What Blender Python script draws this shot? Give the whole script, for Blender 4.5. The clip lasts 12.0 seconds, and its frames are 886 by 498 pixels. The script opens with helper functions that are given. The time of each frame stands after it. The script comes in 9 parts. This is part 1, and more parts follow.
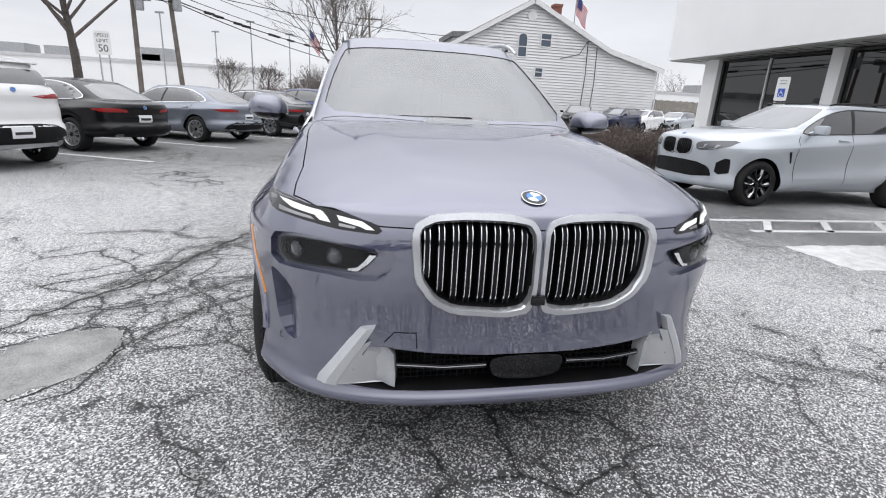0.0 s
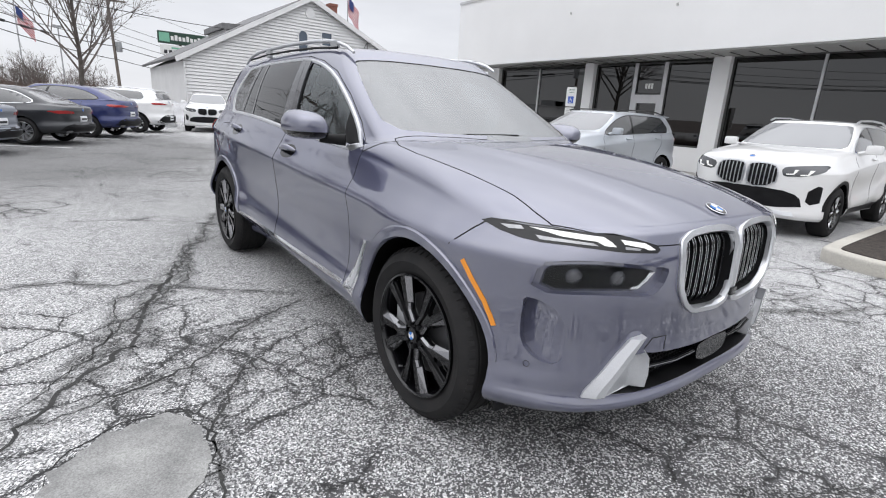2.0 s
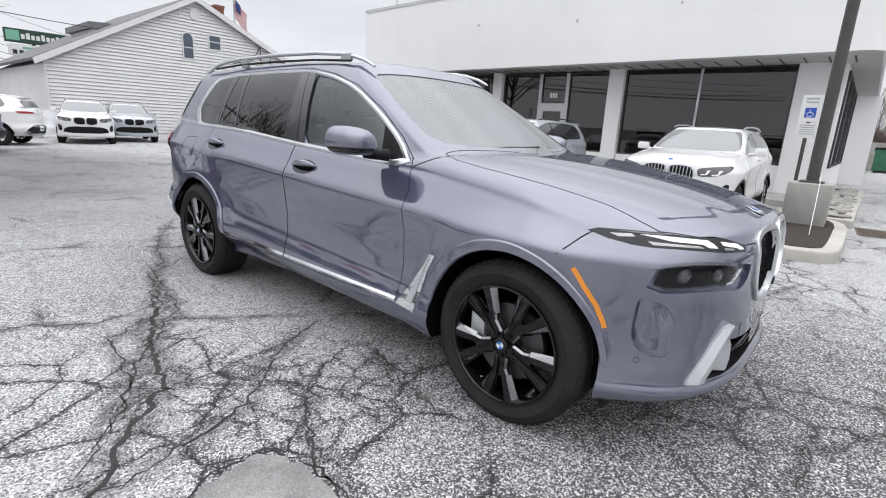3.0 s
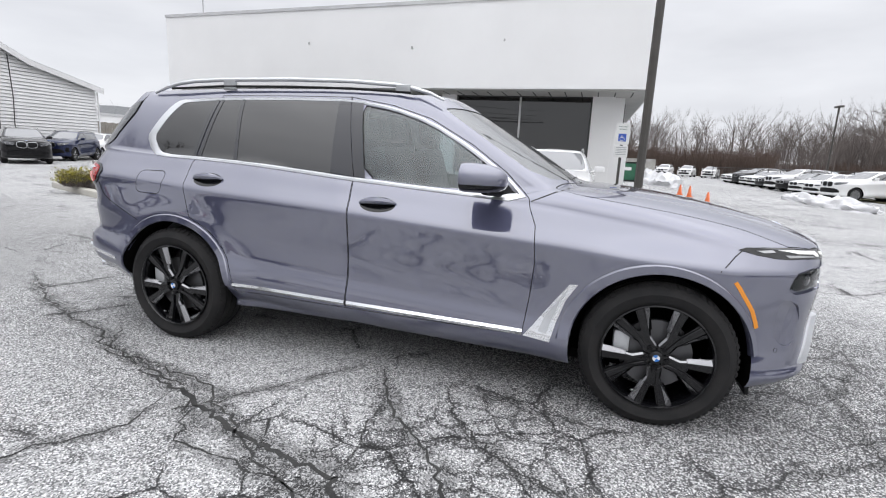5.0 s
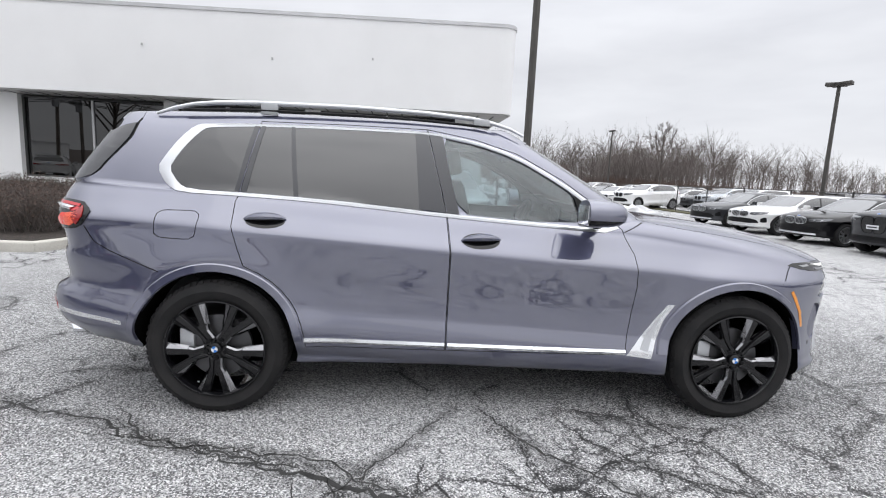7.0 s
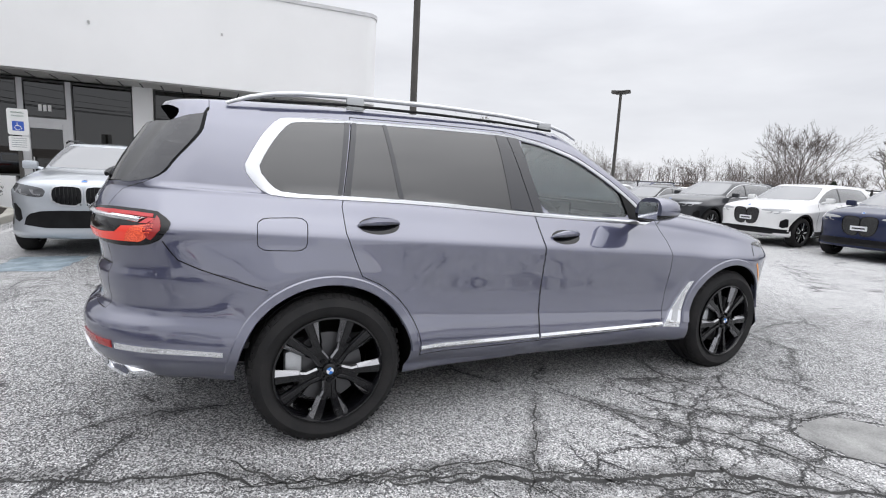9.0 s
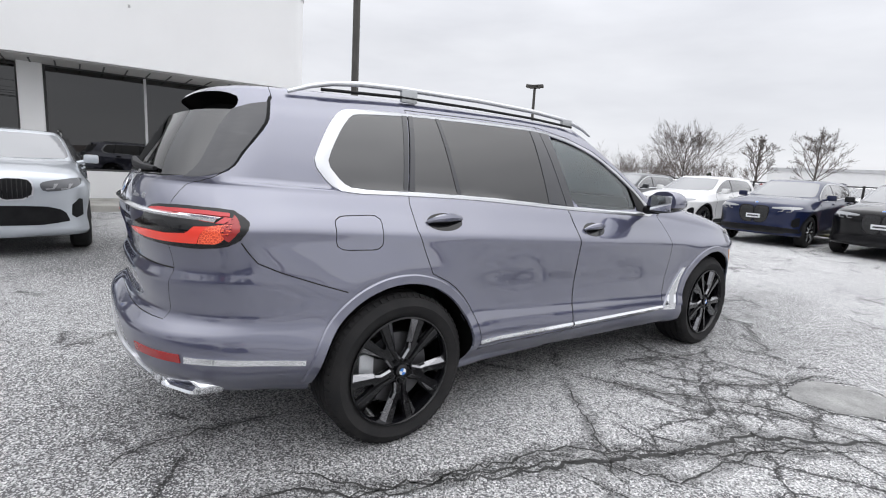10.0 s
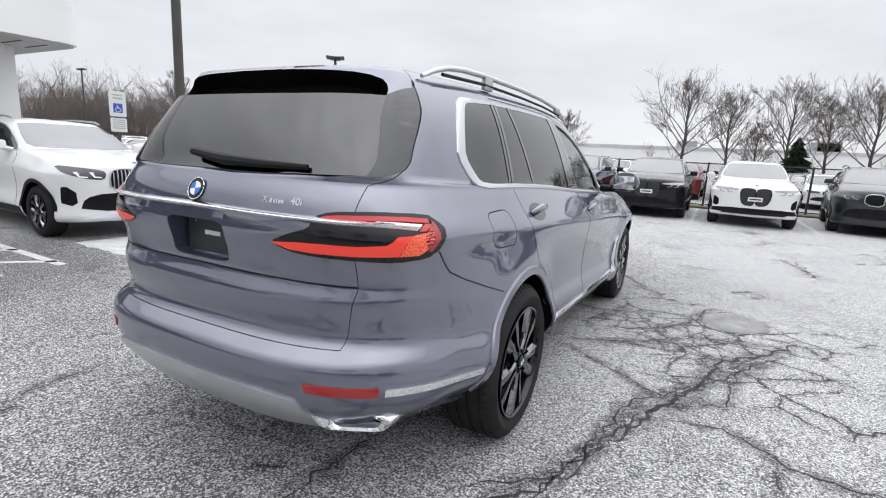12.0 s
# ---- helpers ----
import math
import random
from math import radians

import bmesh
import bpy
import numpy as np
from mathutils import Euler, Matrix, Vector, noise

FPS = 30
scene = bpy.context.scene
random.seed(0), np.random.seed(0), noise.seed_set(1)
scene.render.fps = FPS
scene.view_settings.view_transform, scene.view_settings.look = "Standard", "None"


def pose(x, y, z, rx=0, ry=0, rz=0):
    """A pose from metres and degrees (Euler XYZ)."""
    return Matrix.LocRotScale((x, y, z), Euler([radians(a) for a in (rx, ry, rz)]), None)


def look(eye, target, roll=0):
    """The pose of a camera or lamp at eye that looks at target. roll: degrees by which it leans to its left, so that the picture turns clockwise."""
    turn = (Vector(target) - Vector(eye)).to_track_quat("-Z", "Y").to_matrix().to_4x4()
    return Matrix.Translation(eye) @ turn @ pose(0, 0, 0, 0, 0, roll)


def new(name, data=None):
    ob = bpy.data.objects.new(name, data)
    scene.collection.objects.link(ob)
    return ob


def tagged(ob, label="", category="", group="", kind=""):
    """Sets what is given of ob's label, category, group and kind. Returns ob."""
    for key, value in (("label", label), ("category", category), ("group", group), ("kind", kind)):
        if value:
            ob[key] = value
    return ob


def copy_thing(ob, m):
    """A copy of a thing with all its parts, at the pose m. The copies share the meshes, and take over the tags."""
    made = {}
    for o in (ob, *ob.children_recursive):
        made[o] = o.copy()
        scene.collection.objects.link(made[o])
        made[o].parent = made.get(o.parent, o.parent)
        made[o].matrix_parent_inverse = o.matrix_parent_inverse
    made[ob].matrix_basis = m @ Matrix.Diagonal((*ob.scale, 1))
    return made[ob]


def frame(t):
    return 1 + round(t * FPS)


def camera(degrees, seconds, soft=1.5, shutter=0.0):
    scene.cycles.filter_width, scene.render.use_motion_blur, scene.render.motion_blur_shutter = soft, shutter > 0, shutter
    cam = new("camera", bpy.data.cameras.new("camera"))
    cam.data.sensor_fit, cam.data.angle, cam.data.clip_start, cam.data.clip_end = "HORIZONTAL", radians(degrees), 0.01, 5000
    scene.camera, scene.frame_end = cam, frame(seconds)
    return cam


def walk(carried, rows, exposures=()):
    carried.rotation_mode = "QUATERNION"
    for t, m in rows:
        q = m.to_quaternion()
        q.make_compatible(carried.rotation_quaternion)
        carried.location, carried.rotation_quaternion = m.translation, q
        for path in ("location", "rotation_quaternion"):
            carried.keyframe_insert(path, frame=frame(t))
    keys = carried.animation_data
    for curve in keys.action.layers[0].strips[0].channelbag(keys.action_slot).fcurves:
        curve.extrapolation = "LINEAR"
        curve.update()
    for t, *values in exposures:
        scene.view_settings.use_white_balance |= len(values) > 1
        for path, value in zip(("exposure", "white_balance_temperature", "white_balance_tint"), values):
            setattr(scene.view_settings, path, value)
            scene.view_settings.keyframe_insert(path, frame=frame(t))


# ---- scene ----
cam = camera(84.2, 12.0, soft=1.1)
PATH = [
    (0, (-0.643, -2.303, 1.33), (-0.234, -0.43, 0.76), 3.2),
    (0.5, (-1.01, -2.179, 1.335), (-0.407, -0.361, 0.76), 3.6),
    (1, (-1.412, -2.085, 1.338), (-0.601, -0.347, 0.772), 3.6),
    (1.5, (-1.806, -1.912, 1.33), (-0.795, -0.277, 0.779), 3.6),
    (2, (-2.147, -1.66, 1.349), (-0.954, -0.144, 0.822), 3.5),
    (2.5, (-2.519, -1.437, 1.372), (-1.168, -0.05, 0.869), 3.4),
    (3, (-2.781, -1.119, 1.346), (-1.29, 0.124, 0.866), 3.1),
    (3.2, (-2.866, -0.968, 1.352), (-1.322, 0.213, 0.881), 3.0),
    (4.8, (-3.557, 0.251, 1.346), (-1.693, 0.874, 0.975), 3.1),
    (5, (-3.61, 0.417, 1.364), (-1.724, 0.965, 0.988), 2.9),
    (5.5, (-3.752, 0.832, 1.386), (-1.818, 1.203, 1.037), 2.9),
    (6, (-3.734, 1.232, 1.374), (-1.771, 1.442, 1.052), 2.9),
    (6.5, (-3.73, 1.623, 1.379), (-1.754, 1.656, 1.074), 2.9),
    (7, (-3.742, 2.043, 1.413), (-1.769, 1.893, 1.125), 2.8),
    (7.2, (-3.736, 2.192, 1.39), (-1.767, 1.982, 1.116), 2.4),
    (8.8, (-3.451, 3.52, 1.389), (-1.641, 2.721, 1.101), 2.9),
    (9, (-3.381, 3.657, 1.407), (-1.602, 2.793, 1.109), 2.9),
    (9.5, (-3.198, 4.041, 1.421), (-1.508, 3.018, 1.108), 3.2),
    (10, (-2.953, 4.361, 1.395), (-1.371, 3.18, 1.075), 3.3),
    (10.5, (-2.669, 4.66, 1.404), (-1.217, 3.326, 1.069), 3.5),
    (11, (-2.385, 5.004, 1.418), (-1.087, 3.523, 1.068), 3.5),
    (11.5, (-2.062, 5.213, 1.396), (-0.938, 3.599, 1.034), 3.3),
    (12, (-1.717, 5.372, 1.396), (-0.789, 3.64, 1.019), 3.0),
]
walk(cam, [(t, look(eye, target, roll)) for t, eye, target, roll in PATH])

# ---- overcast daylight ----
world = bpy.data.worlds.new("overcast")
scene.world = world
world.use_nodes = True
wn, wl = world.node_tree.nodes, world.node_tree.links
wn.clear()
sky = wn.new("ShaderNodeTexSky")
sky.sky_type, sky.sun_disc = "NISHITA", False
sky.sun_elevation, sky.sun_rotation = radians(48), radians(205)
coord = wn.new("ShaderNodeTexCoord")
split = wn.new("ShaderNodeSeparateXYZ")
wl.new(coord.outputs["Generated"], split.inputs[0])
grad = wn.new("ShaderNodeValToRGB")
grad.color_ramp.elements[0].position, grad.color_ramp.elements[0].color = 0.0, (0.885, 0.897, 0.945, 1)
grad.color_ramp.elements[1].position, grad.color_ramp.elements[1].color = 0.88, (2.62, 2.65, 2.74, 1)
for p, c in ((0.22, (0.83, 0.84, 0.88, 1)), (0.38, (0.95, 0.967, 1.02, 1)), (0.60, (1.72, 1.74, 1.81, 1))):
    e = grad.color_ramp.elements.new(p)
    e.color = c
wl.new(split.outputs["Z"], grad.inputs[0])
stretch = wn.new("ShaderNodeMapping")
stretch.inputs["Scale"].default_value = (1.6, 1.6, 6.0)
wl.new(coord.outputs["Generated"], stretch.inputs[0])
cloud = wn.new("ShaderNodeTexNoise")
cloud.inputs["Scale"].default_value, cloud.inputs["Detail"].default_value = 2.2, 5
wl.new(stretch.outputs[0], cloud.inputs[0])
cramp = wn.new("ShaderNodeValToRGB")
cramp.color_ramp.elements[0].position, cramp.color_ramp.elements[0].color = 0.3, (0.90, 0.90, 0.91, 1)
cramp.color_ramp.elements[1].position, cramp.color_ramp.elements[1].color = 0.7, (1.06, 1.06, 1.06, 1)
wl.new(cloud.outputs[0], cramp.inputs[0])
mul = wn.new("ShaderNodeMix")
mul.data_type, mul.blend_type = "RGBA", "MULTIPLY"
mul.inputs[0].default_value = 1.0
wl.new(grad.outputs[0], mul.inputs[6])
wl.new(cramp.outputs[0], mul.inputs[7])
dim = wn.new("ShaderNodeMix")
dim.data_type, dim.blend_type = "RGBA", "MULTIPLY"
dim.inputs[0].default_value, dim.inputs[7].default_value = 1.0, (0.1, 0.1, 0.1, 1)
wl.new(sky.outputs[0], dim.inputs[6])
cover = wn.new("ShaderNodeMix")
cover.data_type = "RGBA"
cover.inputs[0].default_value = 0.93
wl.new(dim.outputs[2], cover.inputs[6])
wl.new(mul.outputs[2], cover.inputs[7])
back = wn.new("ShaderNodeBackground")
back.inputs[1].default_value = 1.0
wl.new(cover.outputs[2], back.inputs[0])
wl.new(back.outputs[0], wn.new("ShaderNodeOutputWorld").inputs[0])

sun = new("sun", bpy.data.lights.new("sun", "SUN"))
sun.data.energy, sun.data.angle, sun.data.color = 0.5, radians(110), (1.0, 0.985, 0.965)
sun.matrix_world = look((-6, -7, 11), (0, 0, 0))
scene.view_settings.exposure = 0.02

# ---- materials ----
def mat(name, col, rough=0.5, metal=0.0, coat=0.0, ior=1.45, emit=None, power=0.0):
    m = bpy.data.materials.new(name)
    m.use_nodes = True
    b = m.node_tree.nodes["Principled BSDF"]
    b.inputs["Base Color"].default_value = (*col, 1)
    b.inputs["Roughness"].default_value, b.inputs["Metallic"].default_value = rough, metal
    b.inputs["Coat Weight"].default_value, b.inputs["Coat Roughness"].default_value = coat, 0.03
    b.inputs["IOR"].default_value = ior
    if emit:
        b.inputs["Emission Color"].default_value = (*emit, 1)
        b.inputs["Emission Strength"].default_value = power
    return m


def node(m, kind, **values):
    n = m.node_tree.nodes.new(kind)
    for key, value in values.items():
        n.inputs[key.replace("_", " ")].default_value = value
    return n


def link(m, a, b):
    m.node_tree.links.new(a, b)


def bsdf(m):
    return m.node_tree.nodes["Principled BSDF"]


def ramp(m, source, stops):
    r = m.node_tree.nodes.new("ShaderNodeValToRGB")
    el = r.color_ramp.elements
    while len(el) < len(stops):
        el.new(0.5)
    for e, (p, c) in zip(el, stops):
        e.position, e.color = p, (*c, 1) if len(c) == 3 else c
    link(m, source, r.inputs[0])
    return r.outputs[0]


def grey(v):
    return (v, v, v)


def mixed(m, a, b, fac=1.0, mode="MULTIPLY"):
    n = m.node_tree.nodes.new("ShaderNodeMix")
    n.data_type, n.blend_type = "RGBA", mode
    for slot, v in ((0, fac), (6, a), (7, b)):
        if hasattr(v, "links"):
            link(m, v, n.inputs[slot])
        elif slot == 0:
            n.inputs[0].default_value = v
        else:
            n.inputs[slot].default_value = (*v, 1)
    return n.outputs[2]


def coords(m, scale=(1, 1, 1), kind="Object"):
    c = m.node_tree.nodes.new("ShaderNodeTexCoord")
    p = m.node_tree.nodes.new("ShaderNodeMapping")
    p.inputs["Scale"].default_value = scale
    link(m, c.outputs[kind], p.inputs[0])
    return p.outputs[0]


def noise_tex(m, vec, scale, detail=4.0, rough=0.55):
    n = node(m, "ShaderNodeTexNoise", Scale=scale, Detail=detail, Roughness=rough)
    link(m, vec, n.inputs["Vector"])
    return n.outputs[0]


def bump(m, height, strength=0.3, distance=0.01):
    n = node(m, "ShaderNodeBump", Strength=strength, Distance=distance)
    link(m, height, n.inputs["Height"])
    link(m, n.outputs[0], bsdf(m).inputs["Normal"])


def speckled(name, a, b, scale=4.0, rough=0.6, bump_scale=60.0, bump_by=0.2, metal=0.0, coat=0.0, fine=0.12):
    """A surface between two colours at a broad scale, with a fine grain and a little relief."""
    m = mat(name, a, rough, metal, coat)
    v = coords(m)
    broad = ramp(m, noise_tex(m, v, scale, 5), [(0.3, a), (0.7, b)])
    grain = ramp(m, noise_tex(m, v, bump_scale, 3), [(0.3, grey(1 - fine)), (0.7, grey(1.0))])
    link(m, mixed(m, broad, grain), bsdf(m).inputs["Base Color"])
    if bump_by:
        bump(m, noise_tex(m, v, bump_scale, 4), bump_by, 0.004)
    return m


def paint(name, col, metal=0.0, rough=0.3, film_mix=0.05, coat_ior=1.5, coat_rough=0.03):
    """Car paint: a flaked base under a clear coat, with a thin uneven film of road dust."""
    m = mat(name, col, rough, metal, 1.0)
    v = coords(m)
    flakes = ramp(m, noise_tex(m, v, 900, 2), [(0.35, grey(0.90)), (0.65, grey(1.0))])
    dust = ramp(m, noise_tex(m, v, 3.0, 6), [(0.45, grey(0.0)), (0.85, grey(film_mix))])
    base = mixed(m, col, flakes)
    link(m, mixed(m, base, (0.42, 0.41, 0.40), dust, "MIX"), bsdf(m).inputs["Base Color"])
    bsdf(m).inputs["Coat IOR"].default_value = coat_ior
    bsdf(m).inputs["Specular IOR Level"].default_value = 0.1
    bsdf(m).inputs["Coat Roughness"].default_value = coat_rough
    return m


def glass(name, tint, rough=0.0, film=0.0, ior=1.52):
    """A pane: what passes is tinted, the gloss follows the angle; film: a pale diffuse veil painted in for reflected
    sky.
    """
    m = bpy.data.materials.new(name)
    m.use_nodes = True
    t = m.node_tree
    t.nodes.clear()
    see, gloss = t.nodes.new("ShaderNodeBsdfTransparent"), t.nodes.new("ShaderNodeBsdfGlossy")
    see.inputs[0].default_value = (*tint, 1)
    gloss.inputs["Roughness"].default_value = rough
    r0 = 0.6 * ((ior - 1) / (ior + 1)) ** 2
    facing = t.nodes.new("ShaderNodeLayerWeight")
    facing.inputs[0].default_value = 0.5
    steep, f = t.nodes.new("ShaderNodeMath"), t.nodes.new("ShaderNodeMath")
    steep.operation, steep.inputs[1].default_value = "POWER", 5.0
    t.links.new(facing.outputs["Facing"], steep.inputs[0])
    f.operation, f.inputs[1].default_value, f.inputs[2].default_value = "MULTIPLY_ADD", 1 - r0, r0
    t.links.new(steep.outputs[0], f.inputs[0])
    mix = t.nodes.new("ShaderNodeMixShader")
    out = t.nodes.new("ShaderNodeOutputMaterial")
    t.links.new(f.outputs[0], mix.inputs[0])
    if film:
        film_mix, sky_veil = t.nodes.new("ShaderNodeMixShader"), t.nodes.new("ShaderNodeBsdfDiffuse")
        sky_veil.inputs[0].default_value = (0.75, 0.76, 0.78, 1)
        film_mix.inputs[0].default_value = film
        t.links.new(see.outputs[0], film_mix.inputs[1])
        t.links.new(sky_veil.outputs[0], film_mix.inputs[2])
        t.links.new(film_mix.outputs[0], mix.inputs[1])
    else:
        t.links.new(see.outputs[0], mix.inputs[1])
    t.links.new(gloss.outputs[0], mix.inputs[2])
    t.links.new(mix.outputs[0], out.inputs[0])
    return m


SLATE = paint("slate_blue_paint", (0.088, 0.092, 0.149), 0.50, 0.36, 0.006, coat_ior=2.35, coat_rough=0.022)
WHITE_PAINT = paint("white_paint", (0.78, 0.78, 0.78))
BLACK_PAINT = paint("black_paint", (0.005, 0.005, 0.006), film_mix=0.008, coat_ior=1.36)
DARK_GREY_PAINT = paint("dark_grey_paint", (0.040, 0.042, 0.047), 0.4, film_mix=0.015, coat_ior=1.4)
SILVER_PAINT = paint("pale_silver_paint", (0.50, 0.53, 0.57), 0.45)
BLUE_GREY_PAINT = paint("blue_grey_paint", (0.20, 0.22, 0.26), 0.4)
NAVY_PAINT = paint("navy_paint", (0.012, 0.018, 0.055), 0.2, film_mix=0.012, coat_ior=1.4)
BLUE_PAINT = paint("blue_paint", (0.03, 0.04, 0.13), 0.3)
RED_PAINT = paint("red_paint", (0.20, 0.02, 0.02))
BLACK_PLASTIC = speckled("black_plastic", (0.007, 0.007, 0.008), (0.014, 0.014, 0.015), 6, 0.45, 300, 0.1)
BLACK_GLOSS = mat("black_gloss", (0.004, 0.004, 0.005), 0.16, 0, 0.5)
WELL_BLACK = mat("wheel_well_liner", (0.006, 0.006, 0.006), 0.95)
for _m, _s in ((BLACK_PLASTIC, 0.15), (BLACK_GLOSS, 0.25), (WELL_BLACK, 0.0)):
    bsdf(_m).inputs["Specular IOR Level"].default_value = _s
CHROME = mat("bright_chrome", (0.82, 0.83, 0.85), 0.10, 1.0)
SATIN = speckled("satin_aluminium", (0.58, 0.59, 0.61), (0.66, 0.67, 0.69), 5, 0.28, 220, 0.05, 0.9)
RUBBER = speckled("tyre_rubber", (0.018, 0.018, 0.019), (0.028, 0.027, 0.027), 8, 0.7, 160, 0.25)
bsdf(RUBBER).inputs["Specular IOR Level"].default_value = 0.15
# grey trim metal; on the gloss black spokes it paints in reflected sky
METAL_AND_GLINT = mat("trim_metal_and_spoke_glint", (0.26, 0.26, 0.27), 0.18, 1.0)
BLADE = speckled("silver_blade_paint", (0.52, 0.53, 0.55), (0.58, 0.59, 0.61), 5, 0.36, 220, 0.03, 0.45)
LENS_DARK = mat("dark_lamp_lens", (0.09, 0.092, 0.10), 0.08, 0.6, 0.8)
RAIL_METAL = speckled("rail_aluminium", (0.40, 0.41, 0.42), (0.48, 0.49, 0.50), 5, 0.3, 220, 0.05, 0.9)
SMOKED_PANEL = mat("smoked_pillar_panel", (0.024, 0.025, 0.030), 0.10, 0, 0.65)
STEEL = speckled("cast_steel", (0.30, 0.30, 0.31), (0.42, 0.42, 0.43), 9, 0.4, 90, 0.2, 0.9)
DISC = mat("dull_disc_steel", (0.12, 0.12, 0.125), 0.45, 0.8)
HOLDER = speckled("dark_grey_holder_plastic", (0.030, 0.031, 0.033), (0.045, 0.046, 0.049), 6, 0.45, 200, 0.1)
TINTED = glass("privacy_glass", (0.026, 0.028, 0.032), ior=2.75)
CLEAR_GLASS = glass("clear_glass", (0.72, 0.78, 0.79), ior=2.3)
# windscreen film: pale diffuse share that stands in for the sky's reflection
SCREEN_GLASS = glass("sky_veiled_windscreen_glass", (0.42, 0.45, 0.46), 0.0, 0.16, 3.0)
LAMP_GLASS = glass("smoked_lamp_glass", (0.66, 0.67, 0.69))
SEAT = speckled("dark_leather", (0.03, 0.03, 0.032), (0.05, 0.05, 0.052), 6, 0.5, 30, 0.0)
SEAT_PALE = speckled("grey_headliner", (0.42, 0.42, 0.43), (0.5, 0.5, 0.5), 5, 0.8, 30, 0.0)
LIGHT_WHITE = mat("white_lamp_light", (0.55, 0.55, 0.55), 0.3, emit=(1.0, 0.99, 0.96), power=0.42)
TAIL_RED = mat("tail_lamp_red_light", (0.5, 0.03, 0.02), 0.2, 0, 0.4, emit=(1.0, 0.075, 0.04), power=0.32)
TAIL_DIM = mat("tail_lamp_red_diffuser", (0.40, 0.025, 0.03), 0.14, 0, 0.4, emit=(1.0, 0.06, 0.06), power=0.13)
TAIL_COMB = mat("tail_lamp_honeycomb", (0.5, 0.05, 0.02), 0.15, 0, 0.8, emit=(1.0, 0.11, 0.04), power=0.26)
_cell = node(TAIL_COMB, "ShaderNodeTexVoronoi", Scale=95.0)
_cell.feature = "DISTANCE_TO_EDGE"
link(TAIL_COMB, coords(TAIL_COMB), _cell.inputs["Vector"])
link(TAIL_COMB, ramp(TAIL_COMB, _cell.outputs["Distance"], [(0.02, (0.9, 0.16, 0.06)), (0.12, (0.42, 0.03, 0.015))]), bsdf(TAIL_COMB).inputs["Base Color"])
bump(TAIL_COMB, _cell.outputs["Distance"], 0.5, 0.004)
TAIL_GLASS = mat("tail_lamp_red_lens", (0.32, 0.012, 0.012), 0.15, 0, 0.8)
AMBER = mat("amber_reflector", (0.75, 0.27, 0.02), 0.3, 0, 0.5)
BADGE_BLUE = mat("badge_blue", (0.03, 0.16, 0.50), 0.25, 0, 0.5)
BADGE_WHITE = mat("badge_white", (0.85, 0.86, 0.88), 0.25, 0.3, 0.5)
PLATE_WHITE = mat("plate_white", (0.72, 0.73, 0.75), 0.5)
INK = mat("dark_ink", (0.03, 0.03, 0.035), 0.6)


